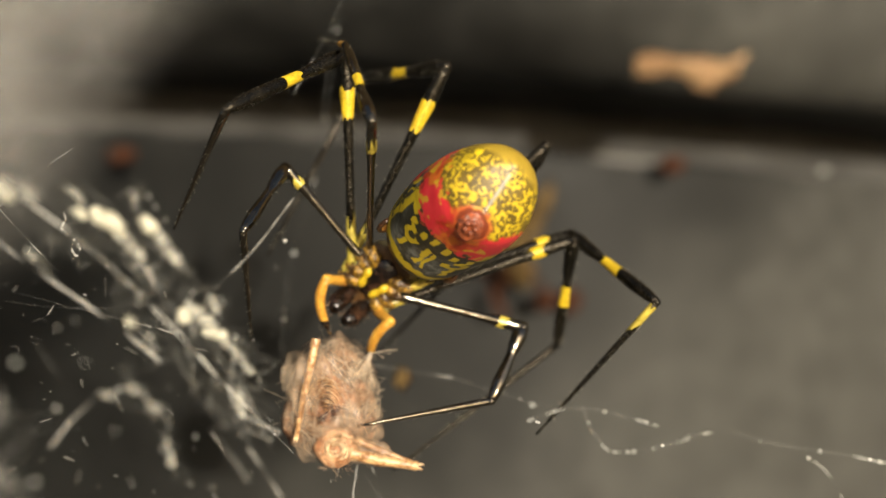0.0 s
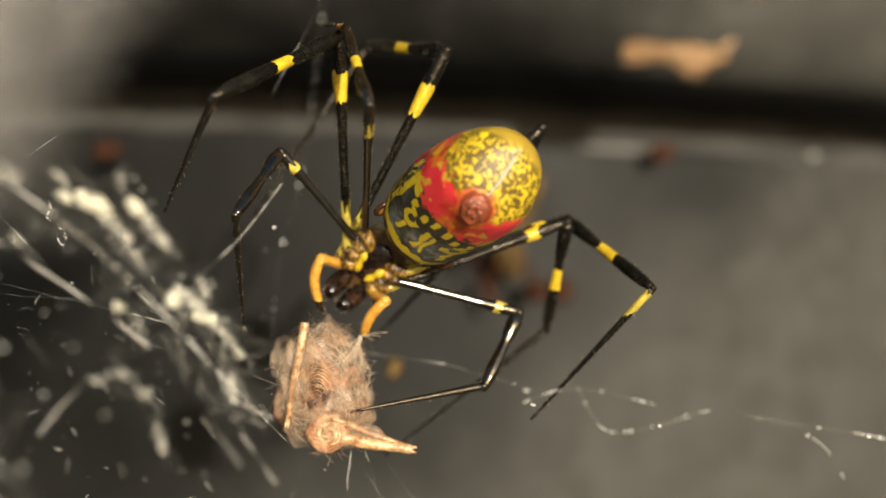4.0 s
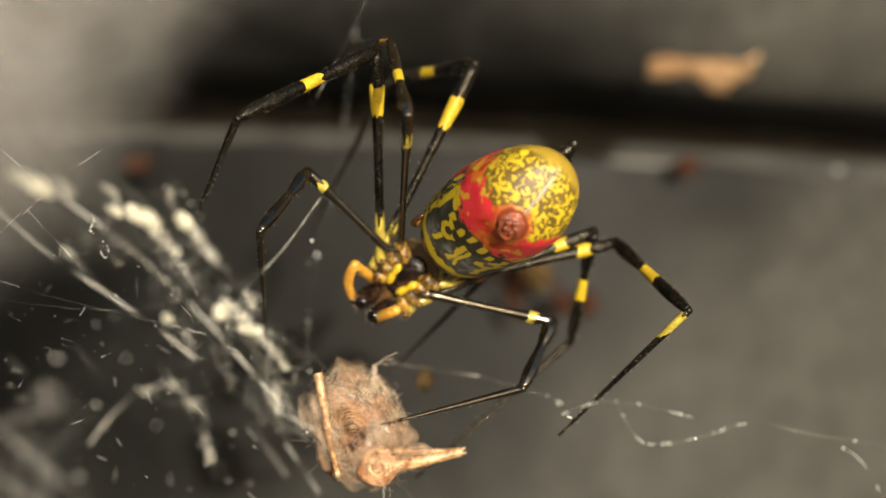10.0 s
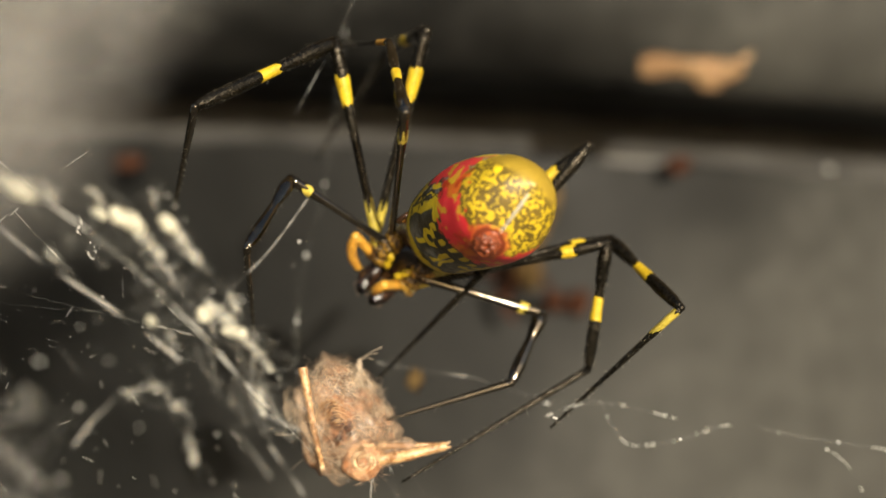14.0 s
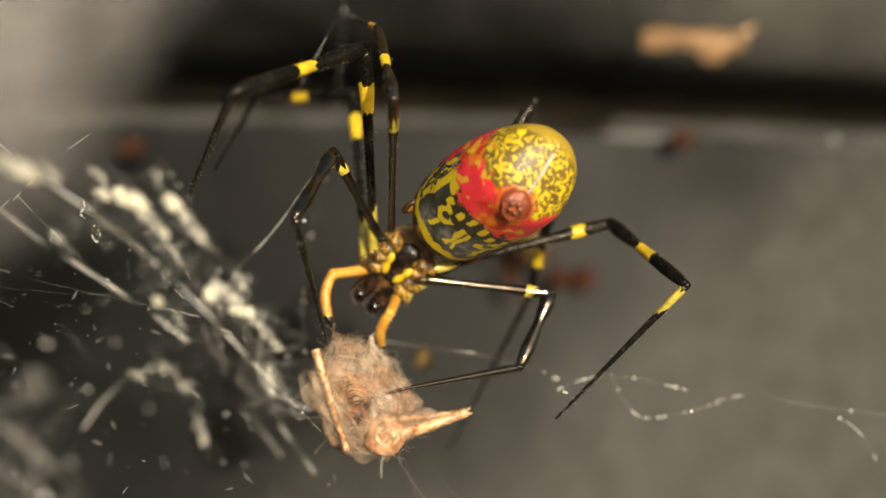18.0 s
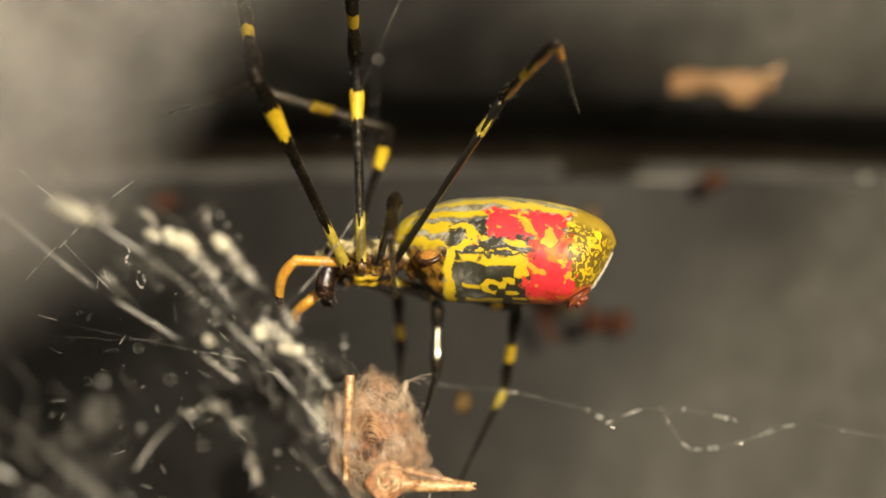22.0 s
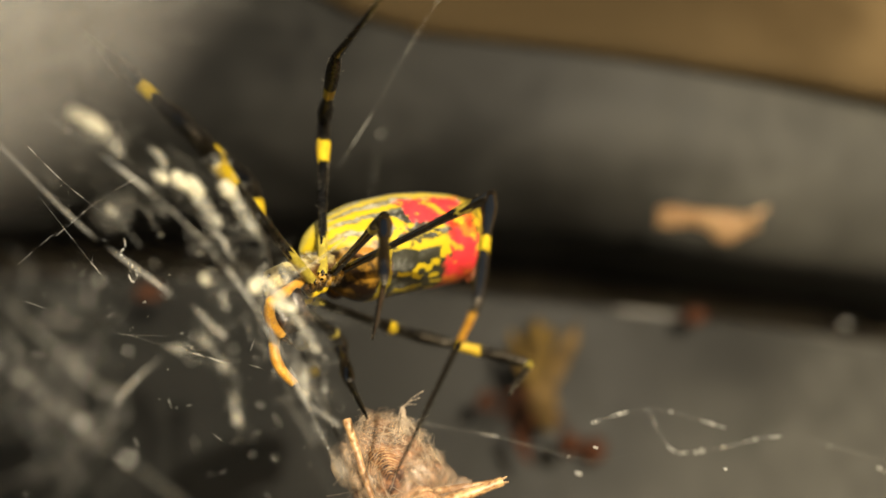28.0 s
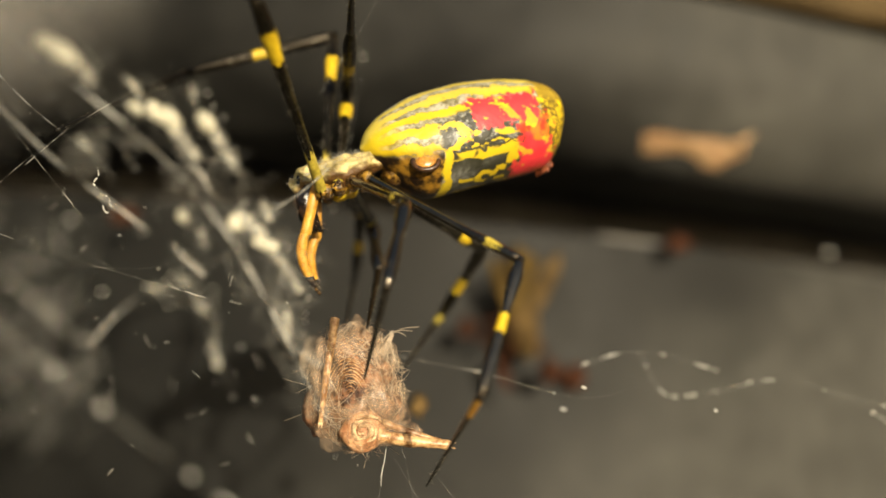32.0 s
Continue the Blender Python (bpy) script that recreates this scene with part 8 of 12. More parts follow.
    walk(leg_e[1], swing((-0.09, -0.77, -0.64), [(0, -7.98, 0.71, 6.27, -0.283, -0.733, -0.618), (1, -7.66, 1.23, 6.9, -0.309, -0.732, -0.607), (2, -7.47, 1.17, 6.83, -0.3, -0.726, -0.619), (3, -7.36, 0.35, 6.4, -0.291, -0.733, -0.615), (6, -7.59, -0.7, 5.82, -0.33, -0.754, -0.568), (7, -8.18, -0.19, 5.52, -0.281, -0.764, -0.582), (8, -7.76, -0.55, 5.9, -0.373, -0.709, -0.598), (9, -8.07, -0.32, 6.05, -0.377, -0.699, -0.608), (10, -8.15, -0.64, 5.79, -0.345, -0.744, -0.572), (11, -7.65, -2.3, 5.86, -0.345, -0.752, -0.562), (12, -7.83, -1.87, 5.77, -0.347, -0.733, -0.585), (13, -8.37, -1.68, 5.45, -0.298, -0.735, -0.609), (14, -8.5, -0.27, 5.36, -0.313, -0.69, -0.653), (14.5, -8.47, 1.94, 5.59, -0.347, -0.736, -0.582), (15.5, -6.88, 1.65, 6.03, -0.355, -0.789, -0.502), (16.5, -5, 1.41, 6.14, -0.36, -0.835, -0.417), (17, -5.28, 0.22, 5.98, -0.37, -0.812, -0.451), (17.5, -5.37, -1.54, 5.88, -0.324, -0.787, -0.525), (18, -5.31, -3.16, 5.48, -0.276, -0.754, -0.596), (18.5, -5.51, -4.45, 5.39, -0.107, -0.741, -0.663), (19, -5.68, -5.68, 5.24, 0.065, -0.703, -0.708), (19.5, -5.59, -6.9, 5.02, 0.091, -0.796, -0.599), (20, -5.47, -8.08, 4.77, 0.116, -0.871, -0.477), (20.25, -5.13, -8.89, 5.07, 0.111, -0.865, -0.489), (20.5, -4.7, -9.48, 5.24, 0.107, -0.859, -0.5), (20.75, -4.2, -9.71, 5.47, 0.121, -0.862, -0.493), (21, -3.71, -9.7, 5.59, 0.136, -0.863, -0.486), (22, -3.47, -9.28, 4.56, -0.008, -0.924, -0.383), (22.33, -2.65, -9.27, 4.33, -0.001, -0.914, -0.405), (22.67, -1.33, -8.82, 3.72, 0.011, -0.895, -0.446), (23, -0.76, -8.37, 3.31, 0.018, -0.883, -0.468), (23.25, -1.23, -8.35, 3.59, 0.048, -0.808, -0.587), (23.5, -2.3, -8.27, 4.18, 0.112, -0.588, -0.801), (23.75, -3.39, -8.16, 4.75, 0.164, -0.309, -0.937), (24, -3.9, -8.1, 5.01, 0.183, -0.17, -0.968), (24.33, -4.1, -8.69, 5, 0.167, -0.303, -0.938), (24.67, -4.51, -9.74, 4.94, 0.129, -0.533, -0.836), (25, -4.75, -10.27, 4.89, 0.105, -0.644, -0.758), (25.25, -4.52, -9.87, 4.4, 0.081, -0.675, -0.733), (25.5, -4.31, -9.45, 3.9, 0.058, -0.705, -0.707), (26.5, -5.14, -10.19, 3.74, 0.087, -0.8, -0.594), (27.5, -6, -10.88, 3.56, 0.114, -0.876, -0.468), (27.75, -5.13, -10.72, 3.14, 0.083, -0.803, -0.59), (28, -4.26, -10.55, 2.72, 0.05, -0.714, -0.699), (29, -3.85, -10.06, 1.07, -0.092, -0.742, -0.664), (30, -4.7, -10.66, 2.78, 0.005, -0.841, -0.541), (30.5, -3.15, -9.84, 1.48, -0.018, -0.78, -0.625), (31, -1.78, -8.69, 0.16, -0.041, -0.711, -0.702), (32, -1.75, -8.68, -0.41, -0.119, -0.631, -0.767)]))
    walk(leg_e[2], swing((-0.05, 0.77, -0.64), [(0, -10.25, -5.16, 1.32, -0.041, 0.63, -0.776), (1, -10.13, -4.62, 2.04, -0.062, 0.627, -0.776), (2, -9.87, -4.63, 1.88, -0.06, 0.637, -0.768), (3, -9.69, -5.51, 1.48, -0.056, 0.658, -0.751), (6, -10.23, -6.73, 1.28, -0.069, 0.66, -0.748), (7, -10.43, -6.3, 0.87, -0.09, 0.704, -0.704), (8, -10.75, -6.22, 1.11, -0.067, 0.674, -0.735), (9, -11.09, -5.91, 1.18, -0.061, 0.679, -0.731), (10, -10.91, -6.6, 1.22, -0.072, 0.69, -0.72), (11, -10.41, -8.31, 1.36, -0.072, 0.697, -0.713), (12, -10.61, -7.73, 1.09, -0.078, 0.732, -0.677), (13, -10.75, -7.56, 0.58, -0.096, 0.761, -0.641), (14, -11.01, -5.79, 0.14, -0.079, 0.78, -0.621), (14.5, -11.24, -3.95, 0.94, -0.084, 0.72, -0.688), (15.5, -9.72, -4.66, 2.02, -0.081, 0.57, -0.817), (16.5, -7.88, -5.27, 2.8, -0.076, 0.398, -0.914), (17, -8.24, -6.27, 2.37, -0.019, 0.475, -0.88), (17.5, -7.96, -7.83, 1.68, 0.053, 0.494, -0.868), (18, -7.52, -9.19, 0.71, 0.126, 0.511, -0.851), (18.5, -6.37, -10.37, 0.09, 0.031, 0.622, -0.782), (19, -5.17, -11.3, -0.42, -0.064, 0.718, -0.693), (19.5, -4.86, -13.27, 0.23, -0.069, 0.794, -0.604), (20, -4.55, -15.05, 0.95, -0.073, 0.859, -0.506), (20.25, -4.24, -15.82, 1.16, -0.051, 0.875, -0.481), (20.5, -3.85, -16.35, 1.24, -0.029, 0.89, -0.456), (20.75, -3.23, -16.6, 1.53, -0.042, 0.919, -0.393), (21, -2.63, -16.6, 1.7, -0.055, 0.943, -0.328), (22, -3.53, -16.67, 1.5, -0.042, 0.943, -0.33), (22.33, -2.66, -16.58, 1.09, -0.023, 0.907, -0.421), (22.67, -1.24, -15.98, 0.15, 0.014, 0.815, -0.579), (23, -0.62, -15.44, -0.43, 0.033, 0.754, -0.656), (23.25, -0.85, -14.81, -1.11, 0.048, 0.678, -0.733), (23.5, -1.4, -12.97, -2.24, 0.078, 0.484, -0.872), (23.75, -2.08, -10.63, -2.74, 0.103, 0.262, -0.96), (24, -2.43, -9.46, -2.73, 0.113, 0.155, -0.981), (24.33, -2.76, -11.12, -2.51, 0.062, 0.323, -0.945), (24.67, -3.48, -14.01, -1.75, -0.037, 0.603, -0.797), (25, -3.91, -15.42, -1.17, -0.089, 0.728, -0.68), (25.25, -3.87, -15.27, -1.47, -0.084, 0.871, -0.484), (25.5, -3.85, -15.09, -1.76, -0.074, 0.963, -0.258), (26.5, -4.44, -16.59, -1.01, -0.068, 0.976, -0.208), (27.5, -5.09, -17.89, -0.18, -0.062, 0.986, -0.157), (27.75, -4.46, -17.15, -1.57, -0.084, 0.98, -0.179), (28, -3.86, -16.26, -2.87, -0.105, 0.974, -0.201), (29, -4.59, -16, -4.24, -0.111, 0.99, -0.092), (30, -4.66, -17.39, -1.54, -0.08, 0.993, -0.089), (30.5, -3.3, -16.08, -3.52, -0.104, 0.952, -0.289), (31, -2.11, -14.37, -5.46, -0.124, 0.871, -0.476), (32, -2.7, -13.73, -6.54, -0.141, 0.846, -0.515)]))
    walk(leg_p[0], swing((0.85, 0.52, 0.04), [(0, 1.28, 1.8, -2.93, 0.87, 0.407, 0.277), (1, 1.4, 1.93, -2.5, 0.876, 0.402, 0.267), (2, 1.43, 1.92, -2.73, 0.882, 0.383, 0.274), (3, 1.48, 1.79, -3.03, 0.873, 0.398, 0.282), (6, 1.84, 2.11, -2.6, 0.887, 0.412, 0.209), (7, 1.54, 1.89, -2.71, 0.898, 0.373, 0.235), (8, 2.03, 1.25, -2.37, 0.923, 0.35, 0.161), (9, 1.62, 1.76, -2.35, 0.946, 0.269, 0.183), (10, 1.4, 1.41, -2.88, 0.944, 0.255, 0.207), (11, 1.49, 0.75, -2.63, 0.956, 0.231, 0.179), (12, 1.33, 1.03, -2.99, 0.97, 0.163, 0.181), (13, 1.39, 1.53, -2.75, 0.959, 0.251, 0.133), (14, 1.87, 2.54, -1.9, 0.959, 0.233, 0.161), (14.5, 2.03, 2.44, -2.35, 0.963, 0.226, 0.151), (15.5, 2.5, 1.7, -2.96, 0.943, 0.264, 0.201), (16.5, 2.97, 0.96, -3.58, 0.92, 0.302, 0.251), (17, 2.4, 1.58, -3.88, 0.902, 0.318, 0.291), (17.5, 1.96, 1.59, -3.64, 0.923, 0.291, 0.25), (18, 1.52, 1.6, -3.4, 0.942, 0.264, 0.209), (18.14, 1.47, 1.62, -3.38, 0.947, 0.25, 0.2), (18.29, 1.35, 1.69, -3.32, 0.961, 0.214, 0.177), (18.43, 1.18, 1.77, -3.23, 0.976, 0.164, 0.144), (18.57, 1, 1.87, -3.14, 0.988, 0.108, 0.109), (18.71, 0.83, 1.95, -3.05, 0.996, 0.057, 0.075), (18.86, 0.7, 2.02, -2.99, 0.999, 0.02, 0.051), (19, 0.66, 2.04, -2.97, 0.999, 0.005, 0.041), (19.5, 0.22, 2.11, -2.38, 0.996, -0.062, -0.059), (20, -0.21, 2.18, -1.79, 0.979, -0.128, -0.159), (20.17, -0.8, 2.22, -1.48, 0.982, -0.123, -0.14), (20.33, -1.91, 2.28, -0.89, 0.988, -0.114, -0.105), (20.5, -2.5, 2.31, -0.58, 0.99, -0.109, -0.086), (20.67, -3.1, 2.34, -0.26, 0.995, 0.058, -0.078), (20.83, -4.2, 2.39, 0.33, 0.931, 0.36, -0.056), (21, -4.8, 2.42, 0.65, 0.859, 0.51, -0.042), (21.5, -4.92, 2.48, -0.09, 0.777, 0.619, -0.115), (22, -5.05, 2.54, -0.84, 0.677, 0.712, -0.185), (23, -6.17, 2.58, 1.23, 0.698, 0.697, -0.164), (23.33, -6.89, 2.59, 1.27, 0.773, 0.619, -0.141), (23.67, -8.23, 2.6, 1.36, 0.886, 0.454, -0.093), (24, -8.95, 2.61, 1.41, 0.932, 0.356, -0.065), (24.33, -9.31, 2.25, 1.37, 0.907, 0.416, -0.064), (24.67, -9.97, 1.59, 1.29, 0.85, 0.523, -0.059), (25, -10.32, 1.23, 1.25, 0.815, 0.577, -0.057), (25.12, -10.15, 1.36, 1.18, 0.789, 0.608, -0.092), (25.25, -9.78, 1.66, 1.04, 0.724, 0.669, -0.169), (25.38, -9.41, 1.97, 0.9, 0.649, 0.72, -0.244), (25.5, -9.24, 2.1, 0.84, 0.612, 0.741, -0.277), (26.5, -9.78, 1.57, 0.24, 0.506, 0.85, -0.143), (27.5, -10.31, 1.04, -0.37, 0.38, 0.925, -0.003), (27.6, -10.34, 0.99, -0.43, 0.392, 0.92, -0.007), (27.7, -10.39, 0.89, -0.58, 0.42, 0.907, -0.016), (27.8, -10.46, 0.76, -0.77, 0.453, 0.891, -0.026), (27.9, -10.52, 0.66, -0.92, 0.481, 0.876, -0.034), (28, -10.54, 0.61, -0.99, 0.492, 0.87, -0.038), (28.14, -10.41, 0.7, -0.92, 0.484, 0.875, -0.031), (28.29, -10.09, 0.94, -0.76, 0.461, 0.887, -0.011), (28.43, -9.65, 1.26, -0.54, 0.43, 0.903, 0.015), (28.57, -9.16, 1.61, -0.31, 0.395, 0.918, 0.044), (28.71, -8.72, 1.94, -0.09, 0.361, 0.93, 0.07), (28.86, -8.4, 2.17, 0.07, 0.337, 0.937, 0.09), (29, -8.27, 2.26, 0.14, 0.327, 0.94, 0.097), (30, -8.89, 1.61, -0.1, 0.436, 0.9, 0.009), (31, -5.91, 2.98, 1.64, 0.532, 0.823, 0.2), (31.5, -5.37, 3.03, 2.42, 0.599, 0.801, 0.002), (32, -4.83, 3.09, 3.2, 0.639, 0.744, -0.196)]))
    walk(leg_p[1], swing((0.62, 0.13, -0.78), [(0, 14.51, 7.99, 1.28, 0.516, -0.712, -0.475), (1, 14.72, 8.04, 1.56, 0.515, -0.699, -0.496), (2, 14.84, 7.75, 1.44, 0.503, -0.71, -0.493), (3, 14.75, 7.85, 1.25, 0.494, -0.718, -0.49), (6, 15.32, 8.38, 0.58, 0.478, -0.736, -0.479), (7, 15.19, 7.56, 0.86, 0.443, -0.754, -0.485), (8, 16.06, 6.57, 0.07, 0.375, -0.804, -0.462), (9, 16, 5.85, 0.43, 0.366, -0.806, -0.466), (10, 15.76, 5.3, 0.26, 0.357, -0.81, -0.465), (11, 16.02, 4.25, 0.08, 0.345, -0.819, -0.459), (12, 16.07, 3.5, -0.24, 0.342, -0.826, -0.449), (13, 15.96, 5.34, -0.74, 0.406, -0.799, -0.444), (14, 16.45, 6.08, 0.55, 0.354, -0.809, -0.47), (14.5, 16.66, 5.87, -0.06, 0.349, -0.82, -0.454), (15.5, 16.84, 5.72, 0.09, 0.341, -0.826, -0.449), (16.5, 16.95, 5.55, 0.23, 0.333, -0.832, -0.444), (17, 16.11, 6.42, 0.54, 0.371, -0.828, -0.42), (17.5, 15.99, 6.02, 0.16, 0.375, -0.823, -0.427), (18, 15.83, 5.61, -0.23, 0.379, -0.817, -0.434), (18.14, 15.87, 5.42, -0.34, 0.43, -0.766, -0.478), (18.29, 15.95, 4.94, -0.63, 0.547, -0.61, -0.574), (18.43, 16.01, 4.26, -1.04, 0.663, -0.351, -0.661), (18.57, 16.02, 3.51, -1.49, 0.723, -0.035, -0.689), (18.71, 15.96, 2.82, -1.91, 0.712, 0.259, -0.652), (18.86, 15.88, 2.31, -2.22, 0.664, 0.461, -0.588), (19, 15.84, 2.12, -2.34, 0.637, 0.534, -0.556), (19.5, 15.37, 1.17, -3.28, 0.622, 0.494, -0.608), (20, 14.67, 0.24, -4.2, 0.604, 0.452, -0.656), (20.17, 14.13, 0.35, -3.6, 0.593, 0.405, -0.696), (20.33, 13.11, 0.55, -2.49, 0.567, 0.313, -0.762), (20.5, 12.55, 0.66, -1.89, 0.549, 0.261, -0.794), (20.67, 12.03, 3.23, -1.44, 0.425, 0.388, -0.818), (20.83, 9.95, 7.87, -0.52, 0.16, 0.587, -0.794), (21, 8.26, 10.18, 0.01, 0.009, 0.668, -0.744), (21.5, 6.89, 11.88, -1.84, -0.054, 0.693, -0.719), (22, 5.24, 13.37, -3.65, -0.116, 0.714, -0.691), (23, 4.44, 13.17, -1.27, -0.014, 0.637, -0.771), (23.33, 4.86, 11.99, -0.86, 0.12, 0.603, -0.789), (23.67, 5.24, 9.5, -0.05, 0.361, 0.508, -0.782), (24, 5.21, 8.03, 0.42, 0.482, 0.443, -0.756), (24.33, 4.48, 8.58, 0.4, 0.599, 0.483, -0.639), (24.67, 2.96, 9.53, 0.39, 0.768, 0.519, -0.374), (25, 2.06, 10, 0.38, 0.828, 0.517, -0.215), (25.12, 1.84, 10.6, -0.22, 0.748, 0.589, -0.304), (25.25, 1.22, 11.83, -1.53, 0.523, 0.706, -0.477), (25.38, 0.46, 12.92, -2.81, 0.249, 0.756, -0.605), (25.5, 0.06, 13.36, -3.37, 0.115, 0.755, -0.645), (26.5, -2.08, 14.5, -1.94, 0.27, 0.627, -0.731), (27.5, -4.54, 15.1, -0.42, 0.413, 0.468, -0.781), (27.6, -4.38, 14.98, -0.54, 0.503, 0.428, -0.751), (27.7, -4, 14.68, -0.82, 0.693, 0.314, -0.649), (27.8, -3.57, 14.3, -1.16, 0.865, 0.154, -0.477), (27.9, -3.21, 13.98, -1.44, 0.953, 0.009, -0.301), (28, -3.06, 13.83, -1.56, 0.974, -0.052, -0.222), (28.14, -3.06, 14, -1.39, 0.968, 0.028, -0.249), (28.29, -3.08, 14.43, -0.93, 0.921, 0.234, -0.31), (28.43, -3.11, 14.99, -0.31, 0.787, 0.495, -0.369), (28.57, -3.17, 15.57, 0.36, 0.56, 0.728, -0.395), (28.71, -3.23, 16.07, 0.98, 0.298, 0.874, -0.383), (28.86, -3.28, 16.42, 1.43, 0.089, 0.932, -0.351), (29, -3.3, 16.55, 1.61, 0.006, 0.942, -0.335), (30, -2.27, 15.29, 0.04, -0.025, 0.92, -0.392), (31, 2.17, 15.49, 4.68, -0.127, 0.823, -0.554), (31.5, 3.73, 15.21, 2.45, -0.211, 0.834, -0.51), (32, 4.88, 14.4, 0.22, -0.292, 0.838, -0.46)]))
    walk(leg_p[2], swing((-0.57, -0.55, -0.61), [(0, 20.19, 0.16, -3.95, -0.631, 0.217, -0.745), (1, 20.38, 0.35, -3.9, -0.654, 0.2, -0.73), (2, 20.37, -0.06, -3.98, -0.642, 0.245, -0.727), (3, 20.19, -0.05, -4.14, -0.629, 0.275, -0.727), (6, 20.58, 0.29, -4.69, -0.68, 0.197, -0.706), (7, 20.07, -0.74, -4.47, -0.675, 0.105, -0.73), (8, 20.19, -2.28, -5.01, -0.686, 0.204, -0.699), (9, 20.02, -3.01, -4.7, -0.677, 0.224, -0.701), (10, 19.69, -3.61, -4.85, -0.646, 0.339, -0.684), (11, 19.82, -4.75, -4.96, -0.641, 0.396, -0.657), (12, 19.83, -5.58, -5.18, -0.635, 0.451, -0.626), (13, 20.43, -3.44, -5.62, -0.651, 0.433, -0.623), (14, 20.35, -2.82, -4.61, -0.661, 0.343, -0.667), (14.5, 20.5, -3.15, -5.05, -0.669, 0.417, -0.616), (15.5, 20.58, -3.37, -4.84, -0.728, 0.191, -0.658), (16.5, 20.61, -3.6, -4.65, -0.747, -0.045, -0.663), (17, 20.19, -2.69, -4.08, -0.702, -0.045, -0.71), (17.5, 20.12, -3.03, -4.53, -0.696, 0.093, -0.712), (18, 20, -3.38, -5, -0.675, 0.229, -0.701), (18.14, 20.6, -3, -5.59, -0.693, 0.199, -0.693), (18.29, 21.96, -1.77, -6.94, -0.734, 0.119, -0.668), (18.43, 23.31, 0.4, -8.31, -0.78, 0.009, -0.625), (18.57, 23.97, 3.13, -9.07, -0.816, -0.111, -0.567), (18.71, 23.8, 5.67, -9.09, -0.835, -0.219, -0.504), (18.86, 23.19, 7.38, -8.69, -0.841, -0.296, -0.453), (19, 22.85, 7.99, -8.46, -0.841, -0.325, -0.432), (19.5, 22.21, 6.6, -9.96, -0.861, -0.429, -0.275), (20, 21.31, 5.21, -11.42, -0.849, -0.517, -0.109), (20.17, 20.65, 4.8, -11.26, -0.776, -0.6, -0.196), (20.33, 19.34, 3.99, -10.88, -0.599, -0.722, -0.347), (20.5, 18.59, 3.54, -10.62, -0.486, -0.767, -0.419), (20.67, 16.7, 7.49, -10.44, -0.465, -0.729, -0.503), (20.83, 11.71, 14.32, -9.25, -0.415, -0.64, -0.646), (21, 8.35, 17.53, -8.17, -0.383, -0.584, -0.715), (21.5, 6.29, 19.5, -9.75, -0.378, -0.665, -0.645), (22, 3.96, 21.22, -11.25, -0.369, -0.737, -0.566), (23, 4.29, 20.18, -9.74, -0.267, -0.703, -0.659), (23.33, 6.18, 18.62, -9.54, -0.377, -0.76, -0.529), (23.67, 9.21, 15.09, -8.65, -0.547, -0.8, -0.246), (24, 10.51, 12.9, -7.9, -0.615, -0.785, -0.081), (24.33, 11.07, 13.89, -6.62, -0.529, -0.835, -0.152), (24.67, 11.41, 15.24, -3.73, -0.35, -0.895, -0.277), (25, 11.18, 15.69, -1.98, -0.246, -0.908, -0.339), (25.12, 10.07, 17.08, -3.57, -0.218, -0.919, -0.327), (25.25, 6.98, 19.6, -6.78, -0.156, -0.941, -0.301), (25.38, 3.19, 21.23, -9.46, -0.094, -0.957, -0.274), (25.5, 1.32, 21.67, -10.47, -0.065, -0.963, -0.261), (26.5, 0.89, 21.39, -9.98, 0.045, -0.928, -0.37), (27.5, 0.01, 20.25, -9.01, 0.154, -0.869, -0.47), (27.6, 1.15, 19.68, -8.8, 0.118, -0.883, -0.455), (27.7, 3.62, 18.13, -7.96, 0.033, -0.909, -0.415), (27.8, 5.95, 16, -6.41, -0.069, -0.93, -0.362), (27.9, 7.28, 14.08, -4.76, -0.154, -0.937, -0.314), (28, 7.65, 13.26, -4, -0.189, -0.937, -0.292), (28.14, 7.59, 14.31, -4.12, -0.191, -0.934, -0.3), (28.29, 7.06, 17, -4.34, -0.197, -0.926, -0.321), (28.43, 5.54, 20.43, -4.37, -0.204, -0.915, -0.349), (28.57, 2.99, 23.58, -3.99, -0.212, -0.901, -0.379), (28.71, 0.06, 25.69, -3.23, -0.219, -0.887, -0.406), (28.86, -2.3, 26.67, -2.43, -0.224, -0.877, -0.426), (29, -3.23, 26.92, -2.07, -0.225, -0.873, -0.433), (30, -2.55, 25.41, -4.28, -0.236, -0.921, -0.31), (31, 0.77, 24.53, -1.42, -0.174, -0.917, -0.359), (31.5, 1.41, 24.39, -3.15, -0.202, -0.905, -0.374), (32, 1.67, 23.62, -4.84, -0.229, -0.893, -0.388)]))
